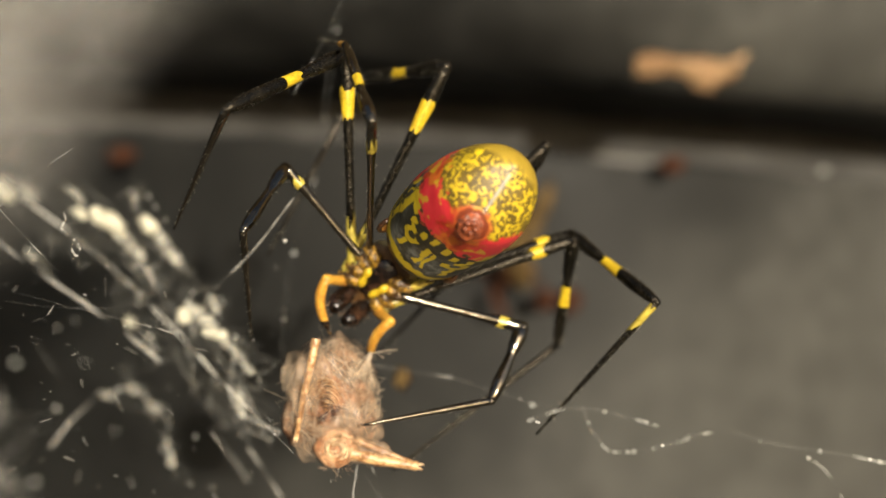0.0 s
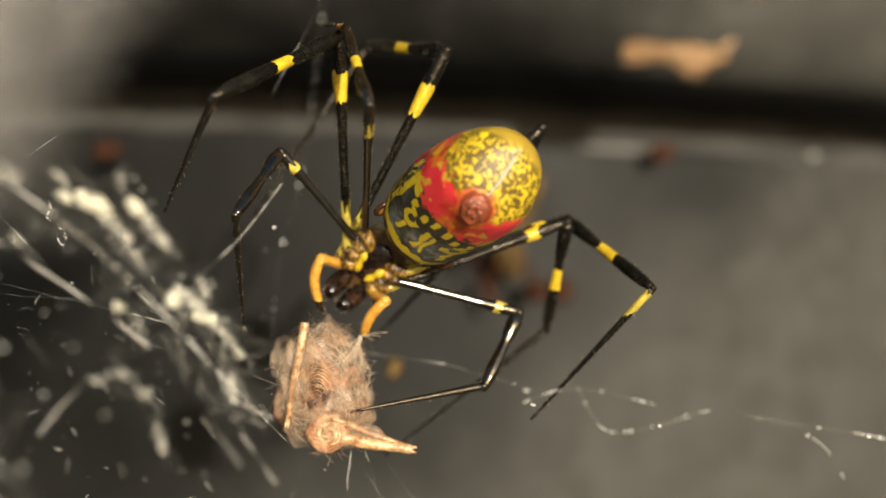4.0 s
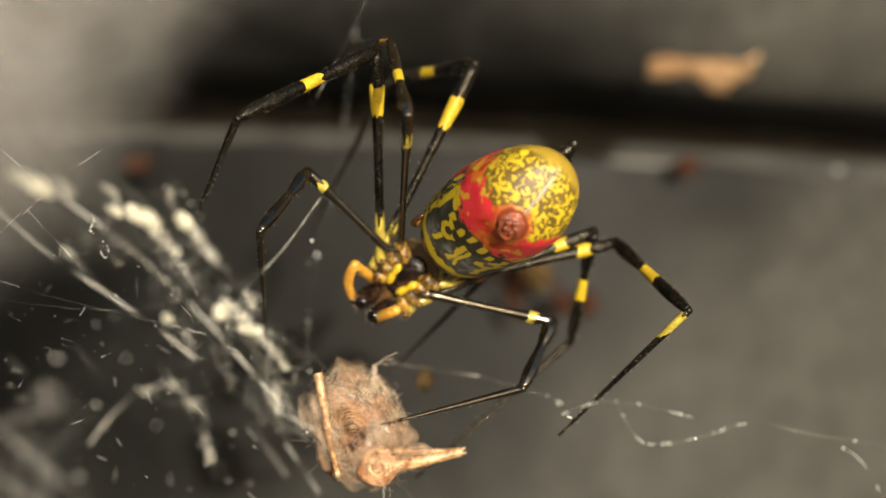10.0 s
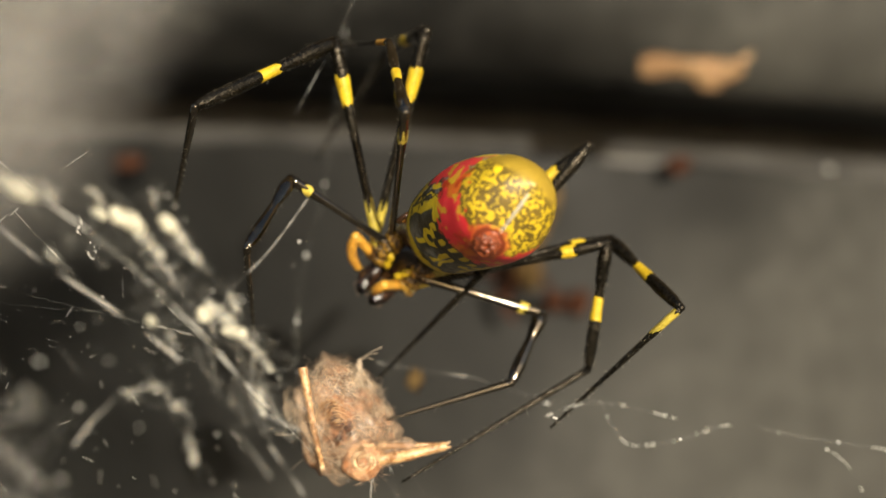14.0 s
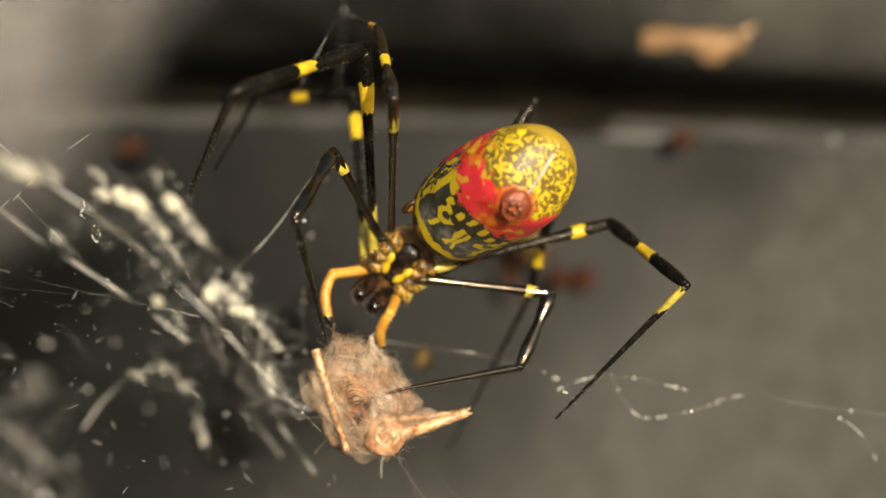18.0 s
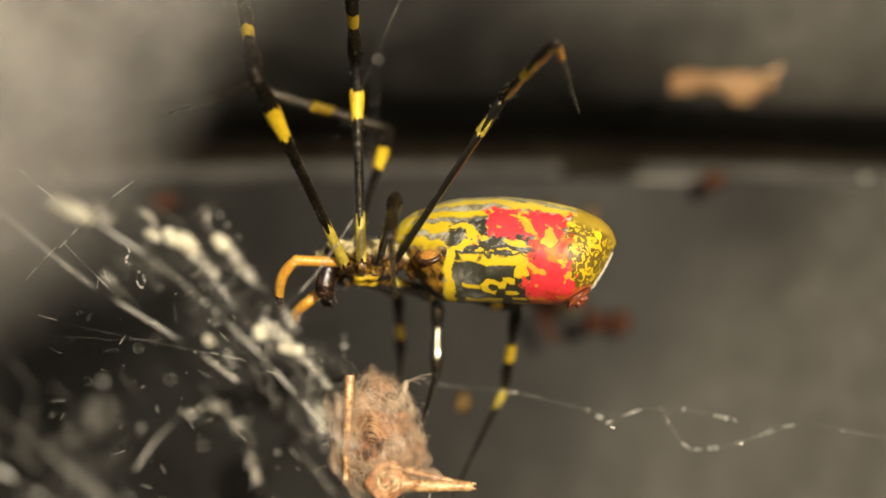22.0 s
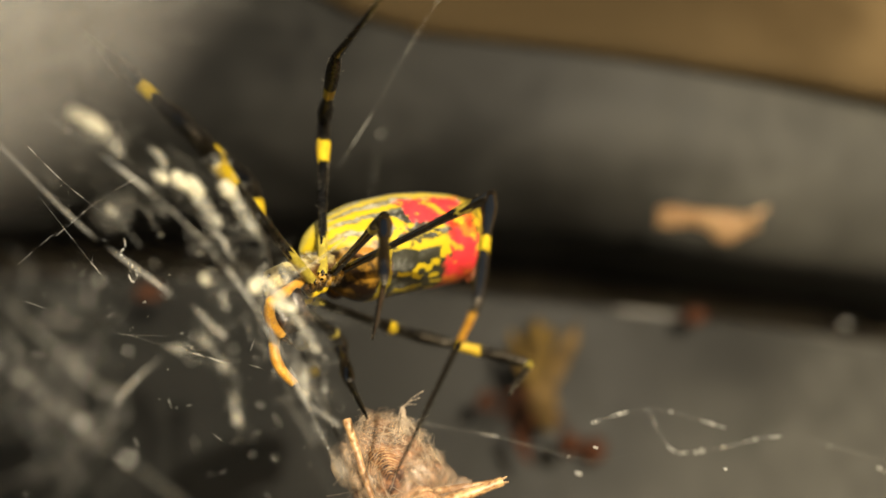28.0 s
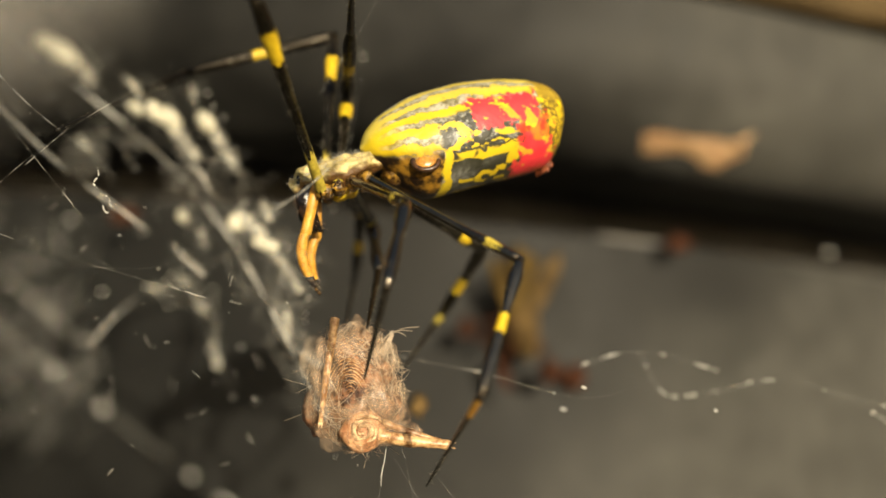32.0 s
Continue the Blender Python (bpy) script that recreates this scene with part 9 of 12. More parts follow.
    walk(leg_q[0], swing((0.78, 0.58, 0.24), [(0, -0.14, 3.02, -4.26, 0.941, 0.084, 0.328), (1, 0.07, 3.29, -3.8, 0.944, 0.097, 0.314), (2, 0.05, 3.24, -4.01, 0.947, 0.035, 0.319), (3, 0.07, 3.04, -4.35, 0.941, 0.08, 0.328), (4, 0.18, 3.18, -4.19, 0.935, 0.138, 0.326), (5, 0.38, 3.43, -3.91, 0.916, 0.243, 0.318), (6, 0.48, 3.56, -3.76, 0.902, 0.299, 0.312), (7, 0.24, 3.31, -3.96, 0.919, 0.209, 0.335), (7.25, 0.28, 3.14, -3.94, 0.919, 0.218, 0.33), (7.5, 0.38, 2.76, -3.89, 0.918, 0.238, 0.317), (7.75, 0.48, 2.37, -3.85, 0.917, 0.257, 0.304), (8, 0.53, 2.2, -3.83, 0.917, 0.266, 0.298), (9, 0.2, 3.02, -3.64, 0.913, 0.225, 0.34), (10, -0.18, 2.35, -4.26, 0.918, 0.182, 0.353), (11, -0.21, 1.22, -4.11, 0.925, 0.208, 0.318), (12, -0.4, 1.62, -4.38, 0.934, 0.191, 0.3), (13, -0.42, 2.37, -3.9, 0.928, 0.286, 0.239), (13.5, 0.14, 3.32, -3.37, 0.971, 0.077, 0.225), (14, 0.71, 4.28, -2.85, 0.97, -0.134, 0.201), (14.25, 0.81, 4.24, -3.07, 0.978, -0.061, 0.199), (14.5, 0.91, 4.21, -3.3, 0.981, 0.013, 0.195), (15, 1.04, 3.84, -3.61, 0.975, 0.029, 0.222), (15.5, 1.33, 3.05, -4.3, 0.958, 0.064, 0.279), (16, 1.62, 2.25, -4.99, 0.937, 0.099, 0.334), (16.5, 1.75, 1.89, -5.3, 0.926, 0.114, 0.359), (16.67, 1.58, 2.09, -5.34, 0.907, 0.082, 0.413), (16.83, 1.27, 2.46, -5.41, 0.861, 0.021, 0.508), (17, 1.1, 2.66, -5.44, 0.831, -0.011, 0.557), (17.33, 0.84, 2.65, -5.29, 0.836, 0.138, 0.531), (17.67, 0.35, 2.65, -5.01, 0.796, 0.405, 0.45), (18, 0.08, 2.65, -4.86, 0.747, 0.537, 0.392), (18.14, 0, 2.65, -4.81, 0.746, 0.55, 0.375), (18.29, -0.2, 2.66, -4.67, 0.742, 0.582, 0.331), (18.43, -0.47, 2.68, -4.49, 0.733, 0.624, 0.27), (18.57, -0.77, 2.69, -4.29, 0.718, 0.666, 0.201), (18.71, -1.04, 2.71, -4.11, 0.701, 0.7, 0.137), (18.86, -1.25, 2.72, -3.97, 0.685, 0.723, 0.089), (19, -1.32, 2.72, -3.92, 0.679, 0.731, 0.07), (19.5, -1.9, 2.34, -3.03, 0.564, 0.826, 0.015), (20, -2.47, 1.96, -2.15, 0.436, 0.899, -0.041), (20.5, -4.76, 2.03, -0.93, 0.49, 0.87, -0.059), (21, -7.05, 2.08, 0.31, 0.298, 0.951, -0.08), (22, -7.32, 2.2, -0.71, 0.139, 0.988, -0.074), (23, -8.44, 2.21, 1.14, 0.123, 0.988, -0.097), (24, -11.22, 2.23, 1.26, 0.043, 0.999, 0.012), (24.33, -11.35, 1.59, 0.97, 0.056, 0.998, 0.012), (24.67, -11.6, 0.41, 0.43, 0.078, 0.997, 0.013), (25, -11.73, -0.22, 0.14, 0.091, 0.996, 0.013), (25.5, -10.95, 1.27, -0.45, -0.054, 0.999, -0.003), (27.5, -11.66, -0.44, -1.5, -0.136, 0.986, -0.099), (28, -11.72, -1.15, -1.87, -0.008, 0.996, -0.087), (29, -10.21, 1.51, -0.84, 0.002, 0.997, -0.078), (30, -10.53, 0.45, -1.21, 0.06, 0.997, -0.051), (30.5, -9.31, 1.65, -0.15, 0.148, 0.989, 0.03), (31, -8.09, 2.85, 0.92, 0.234, 0.966, 0.11), (32, -6.99, 3.05, 2.39, 0.079, 0.994, 0.073)]))
    walk(leg_q[1], swing((-0.11, 0.64, -0.76), [(0, 14.35, 4.32, 0.79, -0.084, 0.504, -0.86), (1, 14.61, 4.79, 1.04, -0.109, 0.5, -0.859), (2, 14.63, 3.78, 0.9, -0.101, 0.526, -0.844), (3, 14.56, 4.28, 0.71, -0.091, 0.533, -0.841), (4, 14.58, 5.3, 0.82, -0.135, 0.474, -0.87), (5, 14.49, 7.17, 0.98, -0.213, 0.356, -0.91), (6, 14.37, 8.17, 1.04, -0.253, 0.289, -0.923), (7, 14.38, 6.53, 1.21, -0.261, 0.406, -0.876), (7.25, 14.43, 6.49, 1.14, -0.239, 0.43, -0.871), (7.5, 14.52, 6.41, 0.99, -0.188, 0.481, -0.856), (7.75, 14.61, 6.33, 0.83, -0.136, 0.53, -0.837), (8, 14.65, 6.29, 0.76, -0.112, 0.551, -0.827), (9, 14.26, 6.48, 1.6, -0.15, 0.405, -0.902), (10, 13.95, 5.16, 1.19, -0.145, 0.434, -0.889), (11, 14.03, 4.42, 0.79, -0.147, 0.47, -0.87), (12, 13.99, 4.57, 0.25, -0.145, 0.472, -0.869), (13, 13.87, 6.77, -0.22, -0.124, 0.485, -0.866), (13.5, 15.1, 4.52, 0.09, -0.134, 0.329, -0.935), (14, 15.65, 2.21, 0.25, -0.14, 0.163, -0.977), (14.25, 15.87, 3.31, -0.01, -0.136, 0.301, -0.944), (14.5, 16.01, 4.41, -0.29, -0.129, 0.432, -0.893), (15, 16.05, 4.29, -0.2, -0.141, 0.409, -0.902), (15.5, 16.09, 4.03, -0.01, -0.167, 0.357, -0.919), (16, 16.06, 3.77, 0.16, -0.193, 0.304, -0.933), (16.5, 16.02, 3.65, 0.23, -0.205, 0.28, -0.938), (16.67, 15.55, 3.35, 1.02, -0.132, 0.389, -0.912), (16.83, 14.53, 2.79, 2.42, 0.007, 0.571, -0.821), (17, 13.89, 2.48, 3.13, 0.082, 0.656, -0.75), (17.33, 13.72, 4.78, 2.88, 0.017, 0.649, -0.761), (17.67, 12.6, 8.88, 1.93, -0.105, 0.628, -0.771), (18, 11.59, 10.91, 1.18, -0.17, 0.612, -0.772), (18.14, 11.5, 11.12, 0.97, -0.173, 0.612, -0.771), (18.29, 11.23, 11.63, 0.43, -0.181, 0.612, -0.77), (18.43, 10.82, 12.29, -0.34, -0.193, 0.611, -0.768), (18.57, 10.29, 12.95, -1.2, -0.204, 0.61, -0.766), (18.71, 9.75, 13.49, -2.01, -0.215, 0.609, -0.764), (18.86, 9.31, 13.85, -2.6, -0.223, 0.608, -0.762), (19, 9.13, 13.98, -2.84, -0.227, 0.608, -0.761), (19.5, 6.79, 15.05, -2.8, -0.219, 0.644, -0.733), (20, 4.24, 15.81, -2.77, -0.212, 0.679, -0.703), (20.5, 2.79, 15.42, -1.84, -0.193, 0.717, -0.669), (21, -2.46, 16.73, -0.93, -0.068, 0.597, -0.799), (22, -5.18, 17.41, -1.85, -0.052, 0.77, -0.636), (23, -6.54, 17.42, -0.36, -0.09, 0.775, -0.625), (24, -10.55, 17.61, 1.44, 0.006, 0.743, -0.669), (24.33, -10.49, 16.97, 1.16, 0.067, 0.844, -0.531), (24.67, -10.39, 15.77, 0.63, 0.173, 0.957, -0.233), (25, -10.33, 15.11, 0.35, 0.222, 0.973, -0.058), (25.5, -11.79, 16.65, -0.49, 0.226, 0.968, -0.105), (27.5, -13.75, 14.74, -3.03, 0.001, 0.983, -0.184), (28, -11.85, 14.19, -3.22, 0.015, 0.983, -0.183), (29, -10.18, 16.86, -2.05, -0.01, 0.957, -0.289), (30, -9.61, 15.8, -2, -0.016, 0.973, -0.231), (30.5, -7.03, 16.88, 0.31, -0.08, 0.938, -0.338), (31, -4.49, 17.73, 2.61, -0.142, 0.887, -0.44), (32, -5.78, 18.36, 3.51, -0.071, 0.923, -0.379)]))
    walk(leg_q[2], swing((-0.61, -0.4, -0.68), [(0, 13.49, 9.46, -7.98, -0.796, -0.143, -0.588), (1, 13.5, 9.89, -7.73, -0.808, -0.144, -0.572), (2, 13.6, 9.14, -7.71, -0.808, -0.137, -0.573), (3, 13.63, 9.72, -7.87, -0.807, -0.128, -0.577), (4, 13.21, 10.13, -8.06, -0.797, 0.034, -0.603), (5, 12.32, 10.8, -8.3, -0.724, 0.328, -0.607), (6, 11.79, 11.12, -8.37, -0.656, 0.475, -0.586), (7, 11.72, 10.67, -7.73, -0.597, 0.551, -0.583), (7.25, 11.99, 10.88, -7.74, -0.652, 0.452, -0.608), (7.5, 12.61, 11.32, -7.75, -0.741, 0.215, -0.636), (7.75, 13.22, 11.73, -7.71, -0.782, -0.036, -0.622), (8, 13.5, 11.91, -7.67, -0.784, -0.15, -0.603), (9, 12.74, 10.61, -7.6, -0.758, -0.134, -0.638), (10, 12.47, 9.58, -7.89, -0.763, -0.142, -0.631), (11, 12.53, 9.22, -8.08, -0.783, -0.143, -0.605), (12, 12.5, 9.39, -8.62, -0.785, -0.142, -0.603), (13, 12.61, 11.71, -9.05, -0.789, -0.146, -0.596), (13.5, 13.73, 7.87, -9.44, -0.829, -0.136, -0.543), (14, 14.22, 3.87, -9.71, -0.864, -0.125, -0.487), (14.25, 14.48, 6.37, -9.64, -0.859, -0.126, -0.497), (14.5, 14.69, 8.82, -9.39, -0.853, -0.127, -0.506), (15, 14.61, 8.47, -9.39, -0.857, 0.001, -0.515), (15.5, 14.38, 7.68, -9.38, -0.816, 0.281, -0.505), (16, 14.09, 6.87, -9.35, -0.71, 0.538, -0.456), (16.5, 13.93, 6.5, -9.34, -0.642, 0.641, -0.42), (16.67, 14.2, 7.32, -8.28, -0.648, 0.577, -0.497), (16.83, 14.6, 8.62, -5.95, -0.643, 0.443, -0.625), (17, 14.73, 9.17, -4.52, -0.631, 0.364, -0.686), (17.33, 13.89, 11.4, -4.88, -0.585, 0.358, -0.728), (17.67, 11.53, 15.29, -5.94, -0.494, 0.343, -0.799), (18, 9.85, 17.16, -6.7, -0.443, 0.333, -0.832), (18.14, 9.73, 17.36, -6.9, -0.47, 0.246, -0.848), (18.29, 9.38, 17.87, -7.43, -0.52, 0.013, -0.854), (18.43, 8.86, 18.52, -8.17, -0.541, -0.304, -0.784), (18.57, 8.21, 19.17, -9.01, -0.498, -0.612, -0.614), (18.71, 7.55, 19.7, -9.79, -0.404, -0.828, -0.39), (18.86, 7.03, 20.05, -10.38, -0.307, -0.931, -0.198), (19, 6.82, 20.18, -10.6, -0.264, -0.957, -0.12), (19.5, 4.55, 21.62, -10.28, -0.222, -0.962, -0.157), (20, 2.08, 22.74, -9.94, -0.179, -0.965, -0.193), (20.5, 0.82, 22.74, -8.67, -0.141, -0.968, -0.206), (21, -3.15, 22.83, -9.08, -0.043, -0.978, -0.205), (22, -5.72, 25.26, -8.34, -0.012, -0.975, -0.221), (23, -7.46, 25.33, -6.73, 0.071, -0.963, -0.26), (24, -10.49, 25.19, -5.39, 0.154, -0.954, -0.257), (24.33, -9.81, 25.58, -4.26, 0.156, -0.942, -0.296), (24.67, -8.62, 25.53, -1.74, 0.159, -0.917, -0.365), (25, -8.06, 25.04, -0.24, 0.16, -0.902, -0.402), (25.5, -9.48, 26.53, -1.56, 0.19, -0.916, -0.354), (27.5, -13.75, 24.77, -4.9, 0.227, -0.905, -0.36), (28, -11.7, 24.22, -5.08, 0.208, -0.909, -0.362), (29, -10.28, 26.62, -5, 0.135, -0.939, -0.317), (30, -9.77, 25.72, -4.36, 0.132, -0.939, -0.319), (30.5, -7.84, 26.44, -3.14, 0.053, -0.938, -0.343), (31, -5.93, 26.78, -1.87, -0.027, -0.931, -0.364), (32, -6.5, 27.77, -0.35, -0.003, -0.906, -0.424)]))
    walk(leg_r[0], swing((0.4, 0.36, 0.85), [(0, -0.89, 3.66, -4.95, 0.7, -0.113, 0.706), (1, -0.63, 3.99, -4.47, 0.708, -0.113, 0.697), (2, -0.68, 3.93, -4.67, 0.712, -0.117, 0.692), (3, -0.67, 3.69, -5.03, 0.704, -0.128, 0.698), (6, -0.22, 4.32, -4.37, 0.713, -0.029, 0.701), (7, -0.45, 4.05, -4.61, 0.692, -0.136, 0.709), (8, -0.25, 2.7, -4.59, 0.714, -0.136, 0.687), (9, -0.54, 3.68, -4.32, 0.705, -0.139, 0.695), (10, -1.01, 2.84, -4.97, 0.707, -0.134, 0.694), (11, -1.1, 1.47, -4.88, 0.726, -0.124, 0.677), (12, -1.31, 1.93, -5.1, 0.744, -0.125, 0.657), (13, -1.37, 2.8, -4.5, 0.778, -0.042, 0.627), (13.33, -0.99, 3.42, -4.2, 0.779, -0.069, 0.624), (13.67, -0.28, 4.57, -3.64, 0.778, -0.123, 0.616), (14, 0.1, 5.19, -3.34, 0.777, -0.151, 0.611), (14.5, 0.32, 5.13, -3.79, 0.79, -0.152, 0.593), (15.5, 0.72, 3.75, -4.99, 0.747, -0.145, 0.649), (16.5, 1.12, 2.37, -6.2, 0.699, -0.137, 0.701), (16.83, 0.61, 3, -6.25, 0.641, -0.007, 0.767), (17, 0.43, 3.22, -6.26, 0.617, 0.038, 0.786), (17.5, -0.12, 3.21, -5.94, 0.596, 0.009, 0.803), (18, -0.67, 3.19, -5.62, 0.574, -0.021, 0.818), (18.56, -1.65, 3.12, -4.92, 0.451, 0.412, 0.791), (18.67, -1.92, 3.11, -4.73, 0.401, 0.519, 0.755), (18.78, -2.14, 3.09, -4.57, 0.353, 0.603, 0.716), (18.89, -2.3, 3.08, -4.46, 0.318, 0.657, 0.684), (19, -2.36, 3.08, -4.42, 0.304, 0.676, 0.671), (19.33, -2.69, 2.75, -3.88, 0.252, 0.686, 0.682), (19.67, -3.32, 2.16, -2.87, 0.152, 0.7, 0.698), (20, -3.65, 1.84, -2.33, 0.097, 0.704, 0.703), (20.25, -4.79, 1.86, -1.72, 0.16, 0.656, 0.737), (20.5, -5.93, 1.89, -1.11, 0.221, 0.603, 0.766), (20.67, -6.53, 1.89, -0.79, 0.248, 0.554, 0.795), (20.83, -7.63, 1.9, -0.2, 0.294, 0.457, 0.839), (21, -8.22, 1.91, 0.12, 0.318, 0.402, 0.859), (21.5, -8.36, 1.97, -0.26, 0.259, 0.542, 0.8), (22, -8.51, 2.03, -0.64, 0.193, 0.667, 0.72), (22.33, -8.8, 2.03, -0.19, 0.194, 0.65, 0.735), (22.67, -9.33, 2.02, 0.65, 0.195, 0.617, 0.763), (23, -9.62, 2.02, 1.1, 0.196, 0.598, 0.777), (23.5, -11.01, 2.03, 1.14, 0.081, 0.657, 0.75), (24, -12.4, 2.03, 1.19, -0.035, 0.704, 0.709), (24.5, -12.43, 0.53, 0.38, -0.068, 0.696, 0.715), (25, -12.46, -0.98, -0.43, -0.102, 0.687, 0.72), (25.5, -11.85, 0.84, -1.12, -0.265, 0.575, 0.774), (26.5, -12.11, -0.18, -1.61, -0.287, 0.617, 0.733), (27.5, -12.36, -1.21, -2.1, -0.308, 0.657, 0.688), (28, -12.34, -2.07, -2.33, -0.228, 0.683, 0.694), (29, -11.22, 1.11, -1.36, -0.246, 0.582, 0.775), (29.5, -11.3, 0.48, -1.58, -0.169, 0.606, 0.777), (30, -11.39, -0.16, -1.8, -0.091, 0.625, 0.775), (30.33, -10.83, 0.61, -1.19, -0.071, 0.618, 0.783), (30.67, -9.79, 2.03, -0.06, -0.034, 0.604, 0.796), (31, -9.23, 2.79, 0.55, -0.013, 0.596, 0.803), (31.5, -8.67, 2.91, 1.26, -0.018, 0.549, 0.836), (32, -8.11, 3.02, 1.97, -0.023, 0.5, 0.866)]))
    walk(leg_r[1], swing((-0.96, -0.01, -0.27), [(0, 11.91, 1.6, 7.96, -0.455, 0.555, -0.696), (1, 12.33, 1.92, 8.29, -0.478, 0.549, -0.685), (2, 12.35, 1.79, 8, -0.464, 0.58, -0.67), (3, 12.22, 1.34, 7.75, -0.454, 0.591, -0.667), (6, 12.82, 3.8, 8.45, -0.517, 0.417, -0.748), (7, 12.21, 1.57, 8.36, -0.498, 0.445, -0.745), (8, 12.81, 0.21, 7.98, -0.494, 0.435, -0.752), (9, 12.37, 1.13, 8.4, -0.509, 0.35, -0.786), (10, 11.93, 0.39, 7.73, -0.487, 0.426, -0.763), (11, 12.18, -0.81, 7.5, -0.497, 0.511, -0.701), (12, 12.3, -0.36, 6.92, -0.525, 0.488, -0.698), (13, 12.87, 2.04, 6.97, -0.518, 0.534, -0.668), (13.33, 13.26, 2.15, 7.21, -0.569, 0.404, -0.716), (13.67, 13.96, 2.32, 7.63, -0.639, -0.131, -0.758), (14, 14.32, 2.43, 7.84, -0.646, 0.006, -0.763), (14.5, 14.79, 2.35, 7.07, -0.712, 0.012, -0.702), (15.5, 14.39, 1.1, 6.89, -0.676, -0.001, -0.737), (16.5, 13.92, -0.14, 6.64, -0.637, -0.013, -0.771), (16.83, 12.35, 2.88, 7.79, -0.48, 0.395, -0.783), (17, 11.72, 3.92, 8.13, -0.402, 0.527, -0.748), (17.5, 10.79, 3.37, 8.76, -0.365, 0.653, -0.664), (18, 9.84, 2.8, 9.36, -0.327, 0.766, -0.554), (18.56, 6.61, 10.67, 9.56, -0.8, 0.384, -0.462), (18.67, 5.41, 12.6, 9.09, -0.709, 0.651, -0.272), (18.78, 4.32, 14.12, 8.53, -0.568, 0.819, -0.086), (18.89, 3.52, 15.09, 8.05, -0.442, 0.896, 0.047), (19, 3.22, 15.44, 7.86, -0.391, 0.915, 0.096), (19.33, 1.91, 15.31, 8.61, -0.503, 0.857, 0.108), (19.67, -0.54, 14.97, 9.9, -0.689, 0.714, 0.125), (20, -1.87, 14.73, 10.54, -0.774, 0.619, 0.131), (20.25, -1.87, 13.87, 11.77, -0.821, 0.521, 0.232), (20.5, -1.89, 12.93, 12.91, -0.851, 0.411, 0.329), (20.67, -1.99, 12.03, 13.75, -0.903, 0.248, 0.35), (20.83, -2.24, 10.26, 15.16, -0.929, -0.071, 0.363), (21, -2.41, 9.26, 15.84, -0.903, -0.241, 0.354), (21.5, -3.63, 11.88, 14.38, -0.913, -0.232, 0.336), (22, -4.98, 14.23, 12.53, -0.922, -0.223, 0.317), (22.33, -5.25, 13.91, 13.26, -0.963, -0.121, 0.241), (22.67, -5.76, 13.31, 14.61, -0.993, 0.073, 0.09), (23, -6.04, 12.97, 15.32, -0.984, 0.176, 0.006), (23.5, -9.52, 14.05, 14.86, -0.945, 0.311, 0.099), (24, -13.03, 14.92, 14.17, -0.879, 0.438, 0.189), (24.5, -13.68, 13.26, 13.46, -0.853, 0.358, 0.379), (25, -14.33, 11.59, 12.74, -0.791, 0.263, 0.552), (25.5, -16.7, 11.36, 13.04, -0.818, 0.172, 0.548), (26.5, -17.36, 11.11, 11.8, -0.729, 0.334, 0.598), (27.5, -18, 10.82, 10.5, -0.613, 0.483, 0.625), (28, -16.51, 10.43, 10.37, -0.607, 0.52, 0.601), (29, -15.72, 11.77, 12.82, -0.705, 0.489, 0.514), (29.5, -14.4, 11.56, 12.65, -0.793, 0.291, 0.535), (30, -13.06, 11.29, 12.38, -0.844, 0.079, 0.531), (30.33, -12.13, 11.92, 13.14, -0.927, 0.012, 0.375), (30.67, -10.41, 13.08, 14.51, -0.992, -0.113, 0.054), (31, -9.48, 13.7, 15.24, -0.977, -0.175, -0.124), (31.5, -9, 12.96, 16.55, -0.964, -0.145, -0.222), (32, -8.53, 12.18, 17.81, -0.942, -0.114, -0.317)]))
